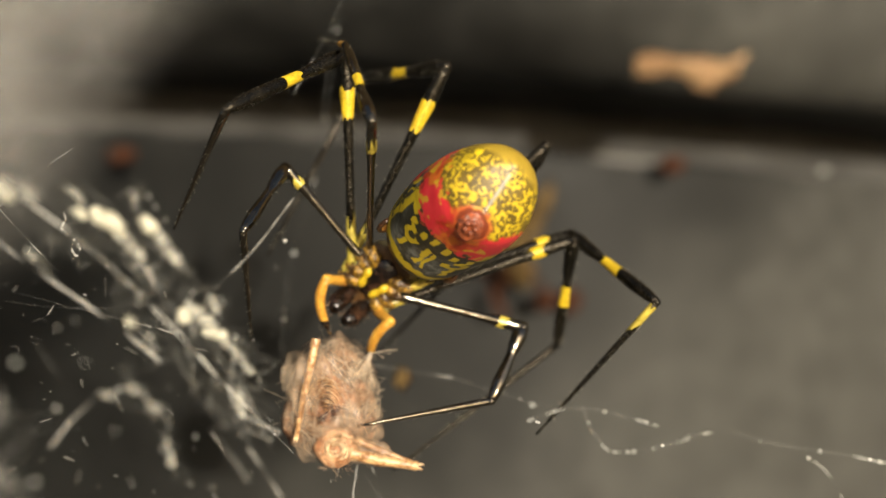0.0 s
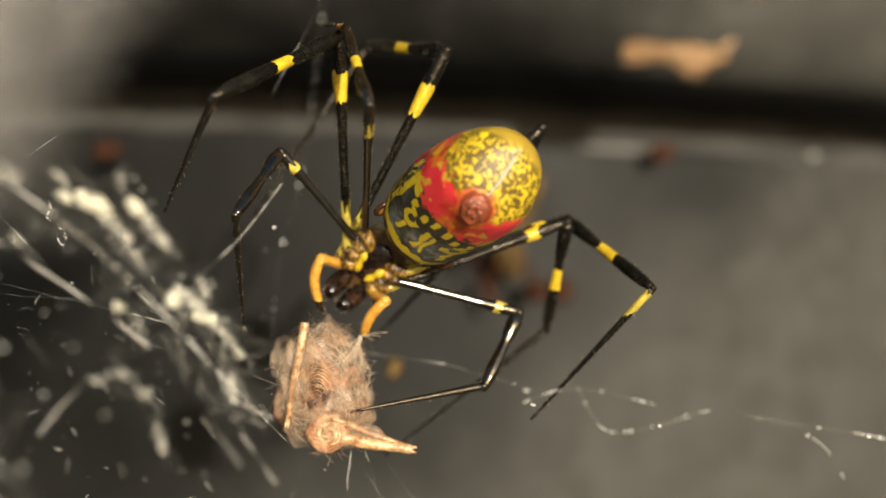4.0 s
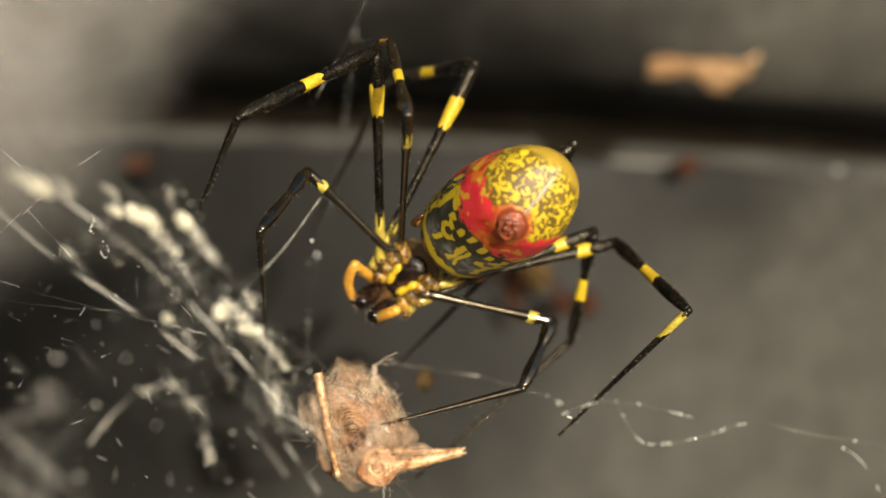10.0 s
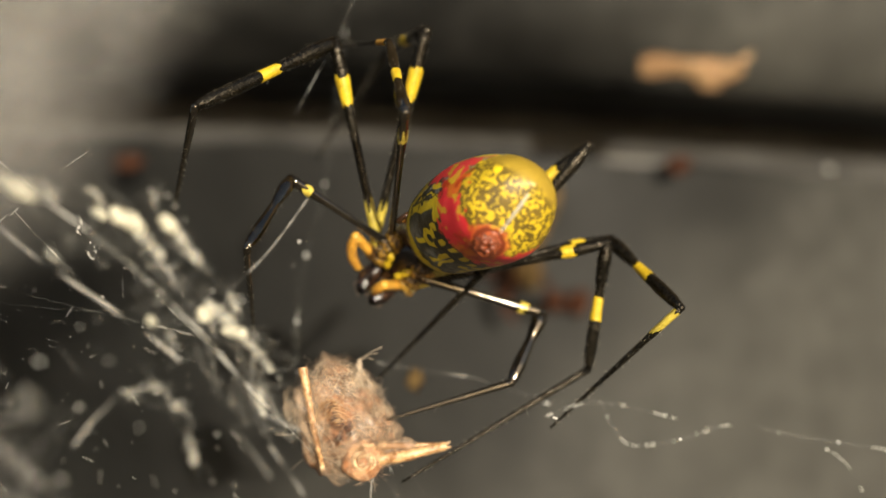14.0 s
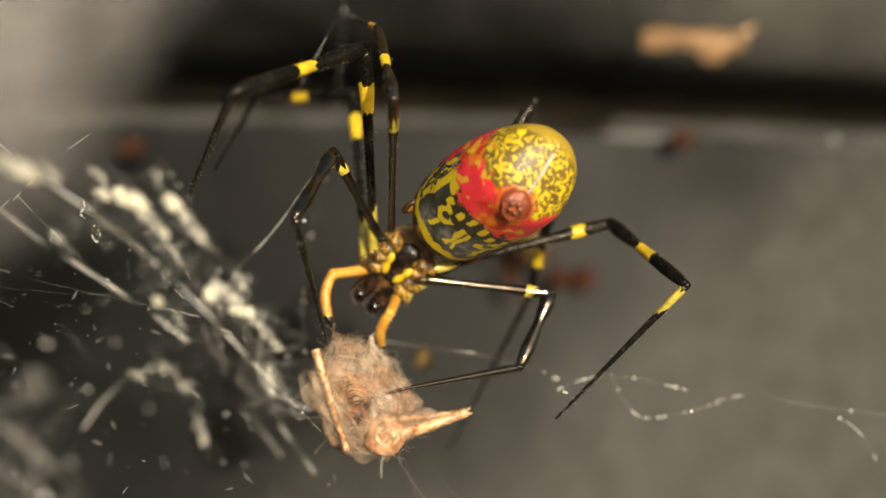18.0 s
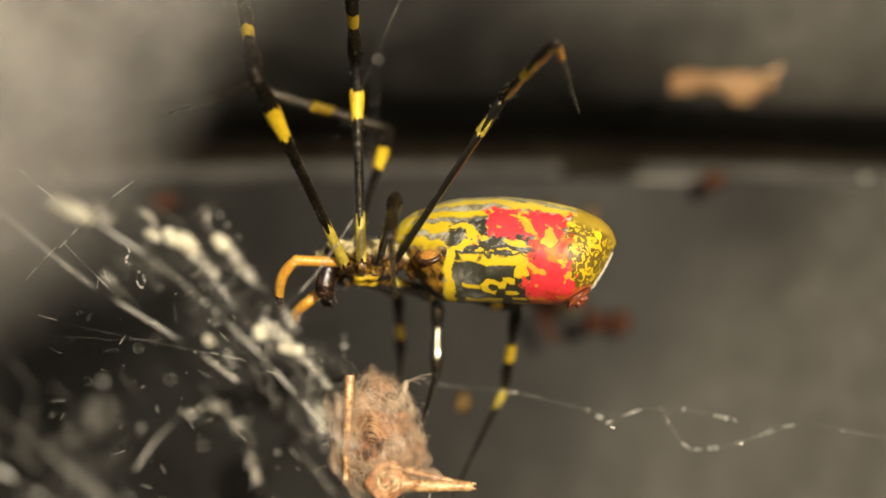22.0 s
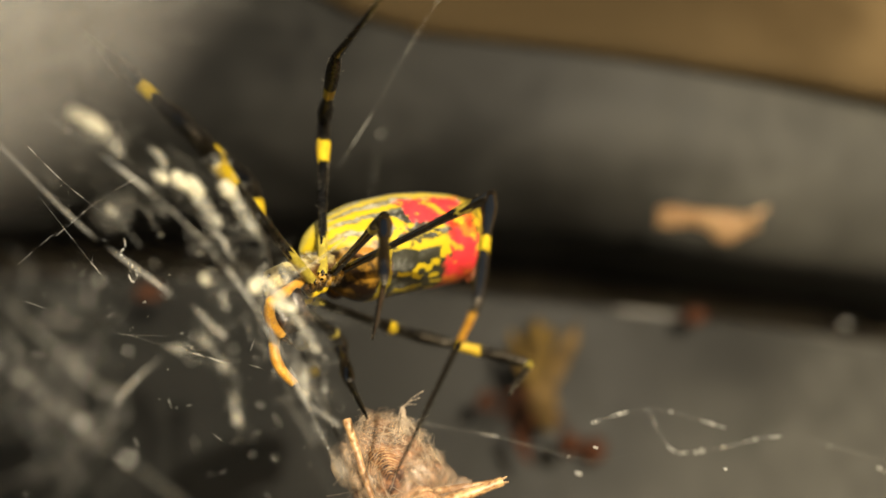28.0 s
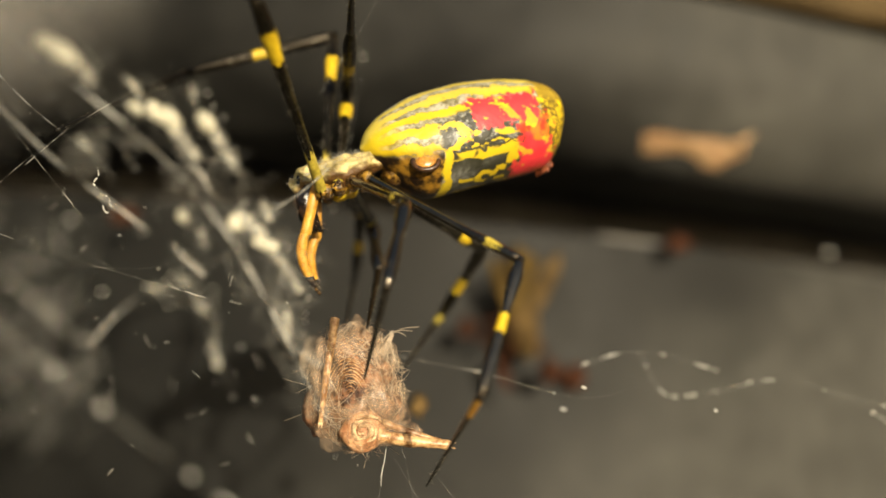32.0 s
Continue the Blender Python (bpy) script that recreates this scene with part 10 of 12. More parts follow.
    walk(leg_r[2], swing((-0.64, -0.34, -0.69), [(0, 6.18, 8.6, -0.82, -0.547, 0.603, -0.581), (1, 6.3, 8.84, -0.35, -0.567, 0.599, -0.565), (2, 6.51, 9.1, -0.45, -0.561, 0.609, -0.561), (3, 6.5, 8.79, -0.65, -0.548, 0.624, -0.557), (6, 6.31, 9.05, -0.97, -0.582, 0.484, -0.653), (7, 5.94, 7.17, -1.02, -0.565, 0.542, -0.622), (8, 6.58, 5.69, -1.51, -0.656, 0.398, -0.642), (9, 5.95, 5.54, -1.51, -0.603, 0.476, -0.64), (10, 5.8, 5.76, -1.88, -0.546, 0.623, -0.56), (11, 5.92, 5.64, -1.34, -0.597, 0.519, -0.612), (12, 5.68, 5.78, -1.88, -0.593, 0.488, -0.64), (13, 6.33, 8.77, -1.44, -0.64, 0.402, -0.655), (13.33, 6.09, 7.25, -1.81, -0.634, 0.423, -0.647), (13.67, 5.9, 0.67, -1.92, -0.602, 0.509, -0.615), (14, 6.17, 2.51, -1.77, -0.611, 0.488, -0.623), (14.5, 5.81, 2.5, -1.79, -0.604, 0.501, -0.62), (15.5, 5.87, 1.09, -2.41, -0.576, 0.627, -0.525), (16.5, 5.9, -0.3, -3.07, -0.534, 0.736, -0.417), (16.83, 6.29, 7.86, -2.07, -0.521, 0.667, -0.533), (17, 6.65, 10.57, -1.31, -0.513, 0.636, -0.576), (17.5, 6.19, 11.61, 0.39, -0.415, 0.739, -0.531), (18, 5.72, 12.46, 2.38, -0.299, 0.829, -0.473), (18.56, -3.47, 15.51, 3.75, -0.723, -0.152, -0.674), (18.67, -3.52, 20.8, 5.66, -0.674, -0.469, -0.57), (18.78, -2.84, 24.43, 7.44, -0.572, -0.697, -0.432), (18.89, -2.05, 26.38, 8.64, -0.474, -0.822, -0.315), (19, -1.71, 26.98, 9.07, -0.433, -0.861, -0.268), (19.33, -4.42, 26.12, 9.97, -0.435, -0.847, -0.307), (19.67, -9.22, 23.96, 11.47, -0.436, -0.817, -0.378), (20, -11.62, 22.53, 12.19, -0.436, -0.799, -0.415), (20.25, -12.22, 20.43, 14.7, -0.458, -0.784, -0.418), (20.5, -12.6, 18.1, 17.05, -0.48, -0.77, -0.421), (20.67, -13.37, 15.15, 18.17, -0.416, -0.846, -0.334), (20.83, -13.95, 9.37, 19.74, -0.281, -0.947, -0.158), (21, -13.79, 6.22, 20.3, -0.201, -0.978, -0.059), (21.5, -15.13, 8.95, 18.61, -0.209, -0.964, -0.166), (22, -16.59, 11.42, 16.52, -0.216, -0.938, -0.27), (22.33, -17.38, 12.39, 16.3, -0.213, -0.938, -0.272), (22.67, -18.28, 14.23, 15.74, -0.209, -0.938, -0.277), (23, -18.44, 15.19, 15.39, -0.207, -0.938, -0.279), (23.5, -21.43, 17.97, 16.11, -0.192, -0.919, -0.344), (24, -24.11, 20.43, 16.55, -0.175, -0.897, -0.407), (24.5, -24.43, 17.78, 18.23, -0.127, -0.947, -0.296), (25, -24.29, 14.91, 19.7, -0.077, -0.981, -0.179), (25.5, -27.01, 13.53, 19.95, -0.004, -0.986, -0.166), (26.5, -26.54, 15.32, 19.33, -0.02, -0.991, -0.133), (27.5, -25.72, 16.9, 18.38, -0.037, -0.994, -0.101), (28, -24.15, 16.98, 17.95, -0.172, -0.984, -0.034), (29, -24.6, 17.92, 19.3, -0.103, -0.975, -0.195), (29.5, -24.4, 15.22, 19.39, -0.089, -0.975, -0.205), (30, -23.7, 12.28, 19.07, -0.074, -0.974, -0.216), (30.33, -23.82, 12.07, 17.86, -0.096, -0.96, -0.262), (30.67, -22.91, 11.66, 15.19, -0.135, -0.929, -0.345), (31, -21.79, 11.5, 13.68, -0.156, -0.908, -0.388), (31.5, -21.16, 11.13, 13.76, -0.303, -0.836, -0.458), (32, -20.4, 10.75, 13.82, -0.441, -0.736, -0.514)]))
    walk(leg_s[0], swing((0.81, 0.54, -0.24), [(0, 0.6, 2.39, -3.56, 0.965, 0.077, -0.25), (1, 0.76, 2.58, -3.12, 0.958, 0.108, -0.267), (2, 0.77, 2.55, -3.34, 0.968, 0.043, -0.249), (3, 0.81, 2.39, -3.66, 0.962, 0.134, -0.238), (6, 1.19, 2.81, -3.16, 0.926, 0.031, -0.376), (7, 0.92, 2.57, -3.31, 0.93, -0.095, -0.356), (8, 1.31, 1.7, -3.07, 0.966, -0.046, -0.253), (9, 0.94, 2.36, -2.97, 0.965, -0.097, -0.243), (10, 0.65, 1.86, -3.54, 0.971, 0.055, -0.231), (11, 0.67, 0.97, -3.34, 0.963, -0.091, -0.253), (12, 0.5, 1.31, -3.66, 0.964, -0.091, -0.251), (13, 0.52, 1.93, -3.3, 0.952, -0.089, -0.294), (13.5, 0.92, 2.65, -2.83, 0.956, 0.026, -0.294), (14, 1.31, 3.37, -2.35, 0.947, 0.141, -0.29), (14.5, 1.49, 3.28, -2.8, 0.946, 0.166, -0.279), (15.5, 1.94, 2.34, -3.6, 0.97, 0.03, -0.241), (16.5, 2.39, 1.41, -4.4, 0.975, -0.106, -0.197), (17, 1.78, 2.09, -4.63, 0.982, 0.125, -0.142), (18, 0.83, 2.1, -4.1, 0.985, 0.082, -0.149), (18.5, 0.27, 2.23, -3.76, 0.976, 0.142, -0.163), (19, -0.29, 2.37, -3.42, 0.963, 0.201, -0.177), (19.5, -0.79, 2.22, -2.69, 0.883, 0.428, -0.195), (20, -1.29, 2.08, -1.96, 0.75, 0.629, -0.202), (20.25, -2.44, 2.13, -1.35, 0.799, 0.559, -0.22), (20.5, -3.58, 2.18, -0.75, 0.842, 0.484, -0.237), (20.75, -4.73, 2.22, -0.13, 0.74, 0.637, -0.217), (21, -5.87, 2.26, 0.49, 0.611, 0.768, -0.189), (21.5, -6.01, 2.32, -0.14, 0.54, 0.821, -0.184), (22, -6.14, 2.38, -0.78, 0.465, 0.868, -0.177), (22.33, -6.43, 2.38, -0.27, 0.463, 0.855, -0.234), (22.67, -6.96, 2.4, 0.68, 0.456, 0.824, -0.336), (23, -7.25, 2.4, 1.19, 0.45, 0.803, -0.39), (23.5, -8.64, 2.42, 1.26, 0.405, 0.871, -0.278), (24, -10.04, 2.43, 1.34, 0.353, 0.922, -0.161), (24.5, -10.51, 1.48, 1.03, 0.331, 0.933, -0.138), (25, -10.99, 0.53, 0.72, 0.31, 0.944, -0.116), (25.5, -10.06, 1.71, 0.22, 0.172, 0.963, -0.206), (27.5, -10.96, 0.33, -0.91, 0.244, 0.956, -0.165), (28, -11.11, -0.23, -1.41, 0.254, 0.956, -0.144), (29, -9.2, 1.9, -0.33, 0.179, 0.973, -0.145), (30, -9.68, 1.06, -0.63, 0.281, 0.953, -0.113), (30.5, -8.32, 1.99, 0.33, 0.334, 0.943, -0.014), (31, -6.96, 2.92, 1.29, 0.383, 0.92, 0.085), (31.5, -6.41, 2.99, 2.05, 0.26, 0.965, -0.017), (32, -5.86, 3.07, 2.81, 0.13, 0.984, -0.12)]))
    walk(leg_s[1], swing((-0.19, -0.51, -0.84), [(0, 10.25, 3.16, -6.07, -0.393, -0.338, -0.855), (1, 10.34, 3.66, -5.79, -0.412, -0.297, -0.862), (2, 10.44, 2.98, -5.83, -0.41, -0.346, -0.844), (3, 10.43, 3.73, -6.04, -0.408, -0.339, -0.848), (6, 10.45, 3.11, -6.92, -0.535, -0.387, -0.751), (7, 10.22, 1.61, -6.86, -0.457, -0.543, -0.704), (8, 10.98, 1.24, -5.6, -0.435, -0.404, -0.805), (9, 10.59, 1.39, -5.4, -0.42, -0.488, -0.765), (10, 10.36, 2.42, -5.85, -0.407, -0.525, -0.748), (11, 10.3, 0.06, -5.86, -0.428, -0.542, -0.723), (12, 10.14, 0.4, -6.17, -0.417, -0.53, -0.738), (13, 10.04, 1.04, -6.24, -0.473, -0.438, -0.765), (13.5, 10.47, 2.91, -5.76, -0.447, -0.414, -0.793), (14, 10.78, 4.77, -5.25, -0.42, -0.39, -0.82), (14.5, 10.95, 4.94, -5.59, -0.432, -0.392, -0.812), (15.5, 11.64, 2.65, -6.01, -0.45, -0.448, -0.773), (16.5, 12.13, 0.35, -6.38, -0.466, -0.501, -0.729), (17, 11.6, 3.34, -6.05, -0.433, -0.352, -0.83), (18, 10.69, 2.92, -5.59, -0.425, -0.322, -0.846), (18.5, 10.03, 3.65, -5.39, -0.399, -0.387, -0.831), (19, 9.34, 4.38, -5.19, -0.371, -0.45, -0.813), (19.5, 8.03, 6.5, -4.64, -0.345, -0.415, -0.842), (20, 6.21, 8.37, -3.98, -0.319, -0.378, -0.869), (20.25, 5.56, 7.72, -3.56, -0.33, -0.226, -0.917), (20.5, 4.84, 7.02, -3.12, -0.332, -0.069, -0.941), (20.75, 2.67, 8.59, -2.3, -0.197, -0.206, -0.958), (21, 0.24, 9.94, -1.4, -0.055, -0.336, -0.94), (21.5, -0.6, 10.53, -1.98, -0.065, -0.204, -0.977), (22, -1.49, 11.05, -2.55, -0.074, -0.068, -0.995), (22.33, -1.79, 10.93, -2.6, -0.027, -0.23, -0.973), (22.67, -2.4, 10.64, -2.68, 0.062, -0.509, -0.859), (23, -2.75, 10.44, -2.71, 0.107, -0.64, -0.761), (23.5, -4.59, 11.13, -1.51, 0.251, -0.569, -0.783), (24, -6.51, 11.65, -0.26, 0.387, -0.483, -0.785), (24.5, -7.2, 10.81, -0.35, 0.312, -0.659, -0.684), (25, -7.89, 9.97, -0.44, 0.222, -0.805, -0.55), (25.5, -8.34, 11.34, -1.83, 0.219, -0.843, -0.492), (27.5, -8.52, 9.89, -2.56, 0.224, -0.773, -0.594), (28, -8.57, 9.33, -2.85, 0.219, -0.72, -0.658), (29, -7.41, 11.63, -1.79, 0.203, -0.709, -0.675), (30, -6.87, 10.59, -1.76, 0.197, -0.771, -0.605), (30.5, -4.98, 11.41, 0.19, 0.08, -0.774, -0.628), (31, -3.13, 12.12, 2.15, -0.037, -0.767, -0.641), (31.5, -3.81, 12.65, 1.88, 0.039, -0.743, -0.668), (32, -4.56, 12.91, 1.62, 0.115, -0.714, -0.691)]))
    walk(leg_s[2], swing((-0.57, -0.74, -0.36), [(0, 7.74, 0.99, -11.54, -0.954, -0.262, -0.143), (1, 7.7, 1.76, -11.31, -0.972, -0.191, -0.136), (2, 7.82, 0.77, -11.23, -0.948, -0.294, -0.121), (3, 7.81, 1.57, -11.46, -0.95, -0.285, -0.126), (6, 7.03, 0.64, -11.72, -0.916, -0.377, -0.137), (7, 7.29, -1.86, -11.37, -0.895, -0.429, -0.119), (8, 8.19, -1.35, -10.75, -0.918, -0.371, -0.138), (9, 7.9, -1.73, -10.29, -0.911, -0.367, -0.185), (10, 7.76, -0.94, -10.64, -0.919, -0.35, -0.183), (11, 7.56, -3.41, -10.49, -0.87, -0.465, -0.162), (12, 7.47, -2.99, -10.89, -0.882, -0.443, -0.159), (13, 7.01, -1.76, -11.13, -0.859, -0.485, -0.164), (13.5, 7.61, 0.26, -10.84, -0.932, -0.291, -0.218), (14, 8.09, 2.28, -10.5, -0.961, -0.083, -0.262), (14.5, 8.19, 2.44, -10.79, -0.97, -0.079, -0.229), (15.5, 8.76, -0.22, -10.95, -0.974, -0.209, -0.083), (16.5, 9.15, -2.86, -11.04, -0.941, -0.332, 0.067), (17, 8.83, 1.09, -11.36, -0.927, -0.376, -0.022), (18, 7.97, 0.86, -11.01, -0.913, -0.398, -0.094), (18.5, 7.48, 1.18, -10.72, -0.856, -0.497, -0.141), (19, 6.97, 1.5, -10.39, -0.787, -0.588, -0.186), (19.5, 5.82, 3.84, -10.03, -0.708, -0.645, -0.288), (20, 4.17, 5.95, -9.55, -0.615, -0.689, -0.385), (20.25, 3.45, 6.27, -9.42, -0.566, -0.7, -0.435), (20.5, 2.72, 6.58, -9.14, -0.514, -0.708, -0.483), (20.75, 1.41, 7.27, -8.43, -0.389, -0.747, -0.539), (21, -0.11, 7.79, -7.42, -0.256, -0.771, -0.583), (21.5, -1.02, 9.23, -8.23, -0.173, -0.886, -0.43), (22, -1.96, 10.62, -8.91, -0.083, -0.963, -0.257), (22.33, -1.97, 9.46, -8.83, -0.062, -0.929, -0.365), (22.67, -2.01, 7.38, -8.18, -0.023, -0.834, -0.551), (23, -2.06, 6.34, -7.58, -0.001, -0.767, -0.642), (23.5, -2.99, 7.48, -6.53, 0.071, -0.884, -0.461), (24, -4.03, 8.56, -5.29, 0.139, -0.956, -0.257), (24.5, -5.2, 6.59, -4.73, 0.189, -0.925, -0.329), (25, -6.47, 4.82, -3.97, 0.237, -0.886, -0.398), (25.5, -6.93, 5.95, -4.98, 0.193, -0.892, -0.409), (27.5, -7.08, 4.94, -6.36, 0.155, -0.913, -0.376), (28, -7.16, 4.72, -7.06, 0.192, -0.923, -0.333), (29, -6.11, 7.09, -6.11, 0.096, -0.916, -0.39), (30, -5.61, 5.65, -5.64, 0.091, -0.916, -0.39), (30.5, -4.47, 6.46, -3.82, 0.023, -0.873, -0.487), (31, -3.37, 7.21, -1.95, -0.046, -0.815, -0.577), (31.5, -3.56, 7.89, -2.4, -0.045, -0.833, -0.552), (32, -3.83, 8.34, -2.81, -0.045, -0.849, -0.526)]))
    walk(palp_near[0], swing((-0.76, -0.61, -0.24), [(0, -3.46, 4.13, -2.46, -0.448, -0.892, 0.061), (1, -3.2, 4.51, -1.99, -0.512, -0.852, 0.109), (2, -3.21, 4.41, -2.14, -0.424, -0.897, 0.123), (3, -3.2, 4.22, -2.51, -0.409, -0.9, 0.152), (4.5, -2.95, 4.47, -2.14, -0.53, -0.829, 0.179), (6, -2.7, 4.72, -1.77, -0.64, -0.741, 0.203), (6.2, -2.72, 4.73, -1.79, -0.614, -0.766, 0.188), (6.4, -2.75, 4.74, -1.85, -0.55, -0.822, 0.151), (6.6, -2.79, 4.76, -1.92, -0.466, -0.878, 0.106), (6.8, -2.82, 4.78, -1.97, -0.392, -0.917, 0.067), (7, -2.84, 4.78, -2, -0.36, -0.932, 0.051), (7.33, -2.81, 4.47, -2.03, -0.433, -0.898, 0.077), (7.67, -2.75, 3.9, -2.08, -0.559, -0.82, 0.124), (8, -2.72, 3.59, -2.1, -0.621, -0.769, 0.148), (9, -2.98, 4.31, -1.73, -0.527, -0.813, 0.25), (10, -3.48, 3.41, -2.4, -0.415, -0.838, 0.355), (11, -3.59, 2.27, -2.38, -0.365, -0.846, 0.39), (12, -3.74, 2.49, -2.49, -0.373, -0.85, 0.372), (13, -3.59, 2.98, -1.65, -0.473, -0.771, 0.427), (14, -2.37, 5.49, -0.72, -0.478, -0.695, 0.537), (14.25, -2.18, 5.57, -0.89, -0.491, -0.805, 0.334), (14.5, -1.98, 5.65, -1.05, -0.478, -0.871, 0.113), (15, -1.91, 5.34, -1.54, -0.514, -0.854, 0.081), (15.5, -1.76, 4.67, -2.6, -0.587, -0.809, 0.009), (16, -1.61, 4, -3.66, -0.653, -0.754, -0.063), (16.5, -1.54, 3.69, -4.14, -0.681, -0.726, -0.096), (17, -2.42, 3.78, -4.11, -0.733, -0.68, 0.004), (18, -3.36, 3.67, -3.25, -0.853, -0.517, -0.071), (18.33, -3.65, 3.27, -2.84, -0.862, -0.507, -0.007), (18.67, -4.19, 2.52, -2.07, -0.869, -0.482, 0.11), (19, -4.48, 2.12, -1.66, -0.868, -0.466, 0.173), (19.5, -4.32, 0.61, -0.84, -0.902, -0.306, 0.305), (20, -4.15, -0.9, -0.03, -0.896, -0.133, 0.425), (20.25, -5.21, -1.01, 0.42, -0.931, -0.139, 0.337), (20.5, -6.27, -1.12, 0.86, -0.958, -0.144, 0.247), (20.75, -7.33, -1.22, 1.3, -0.987, -0.158, 0.019), (21, -8.39, -1.32, 1.73, -0.964, -0.163, -0.21), (21.33, -8.38, -1.33, 1.45, -0.978, -0.162, -0.133), (21.67, -8.35, -1.34, 0.92, -0.987, -0.159, 0.012), (22, -8.34, -1.35, 0.64, -0.984, -0.156, 0.09), (22.33, -8.64, -1.37, 1.02, -0.983, -0.162, 0.087), (22.67, -9.2, -1.42, 1.74, -0.981, -0.173, 0.083), (23, -9.5, -1.44, 2.12, -0.98, -0.18, 0.08), (23.25, -9.93, -1.45, 2.11, -0.981, -0.182, -0.067), (23.5, -10.88, -1.46, 2.07, -0.908, -0.172, -0.381), (23.75, -11.83, -1.48, 2.03, -0.741, -0.145, -0.656), (24, -12.26, -1.49, 2.01, -0.638, -0.128, -0.76), (24.33, -11.9, -2.14, 1.67, -0.544, -0.073, -0.836), (24.67, -11.23, -3.36, 1.04, -0.344, 0.031, -0.938), (25, -10.87, -4.02, 0.7, -0.228, 0.087, -0.97), (25.12, -10.97, -3.8, 0.58, -0.234, -0.009, -0.972), (25.25, -11.17, -3.31, 0.29, -0.241, -0.217, -0.946), (25.38, -11.38, -2.83, 0.01, -0.238, -0.415, -0.878), (25.5, -11.47, -2.61, -0.12, -0.232, -0.5, -0.834), (26.17, -11.49, -3, -0.11, -0.334, -0.37, -0.867), (26.83, -11.53, -3.72, -0.11, -0.495, -0.103, -0.863), (27.5, -11.55, -4.11, -0.1, -0.562, 0.046, -0.826), (27.67, -11.25, -4.26, -0.28, -0.589, -0.13, -0.797), (27.83, -10.69, -4.53, -0.61, -0.588, -0.443, -0.677), (28, -10.38, -4.68, -0.78, -0.559, -0.593, -0.58), (28.5, -10.46, -3.55, -0.86, -0.459, -0.71, -0.534), (29, -10.53, -2.41, -0.93, -0.347, -0.809, -0.475), (29.5, -10.54, -2.91, -0.7, -0.425, -0.685, -0.591), (30, -10.54, -3.41, -0.47, -0.489, -0.539, -0.686), (30.33, -10.29, -2.73, -0.12, -0.479, -0.388, -0.787), (30.67, -9.81, -1.47, 0.52, -0.419, -0.077, -0.905), (31, -9.56, -0.79, 0.87, -0.367, 0.096, -0.925), (32, -8.44, -0.58, 1.93, -0.181, 0.127, -0.975)]))
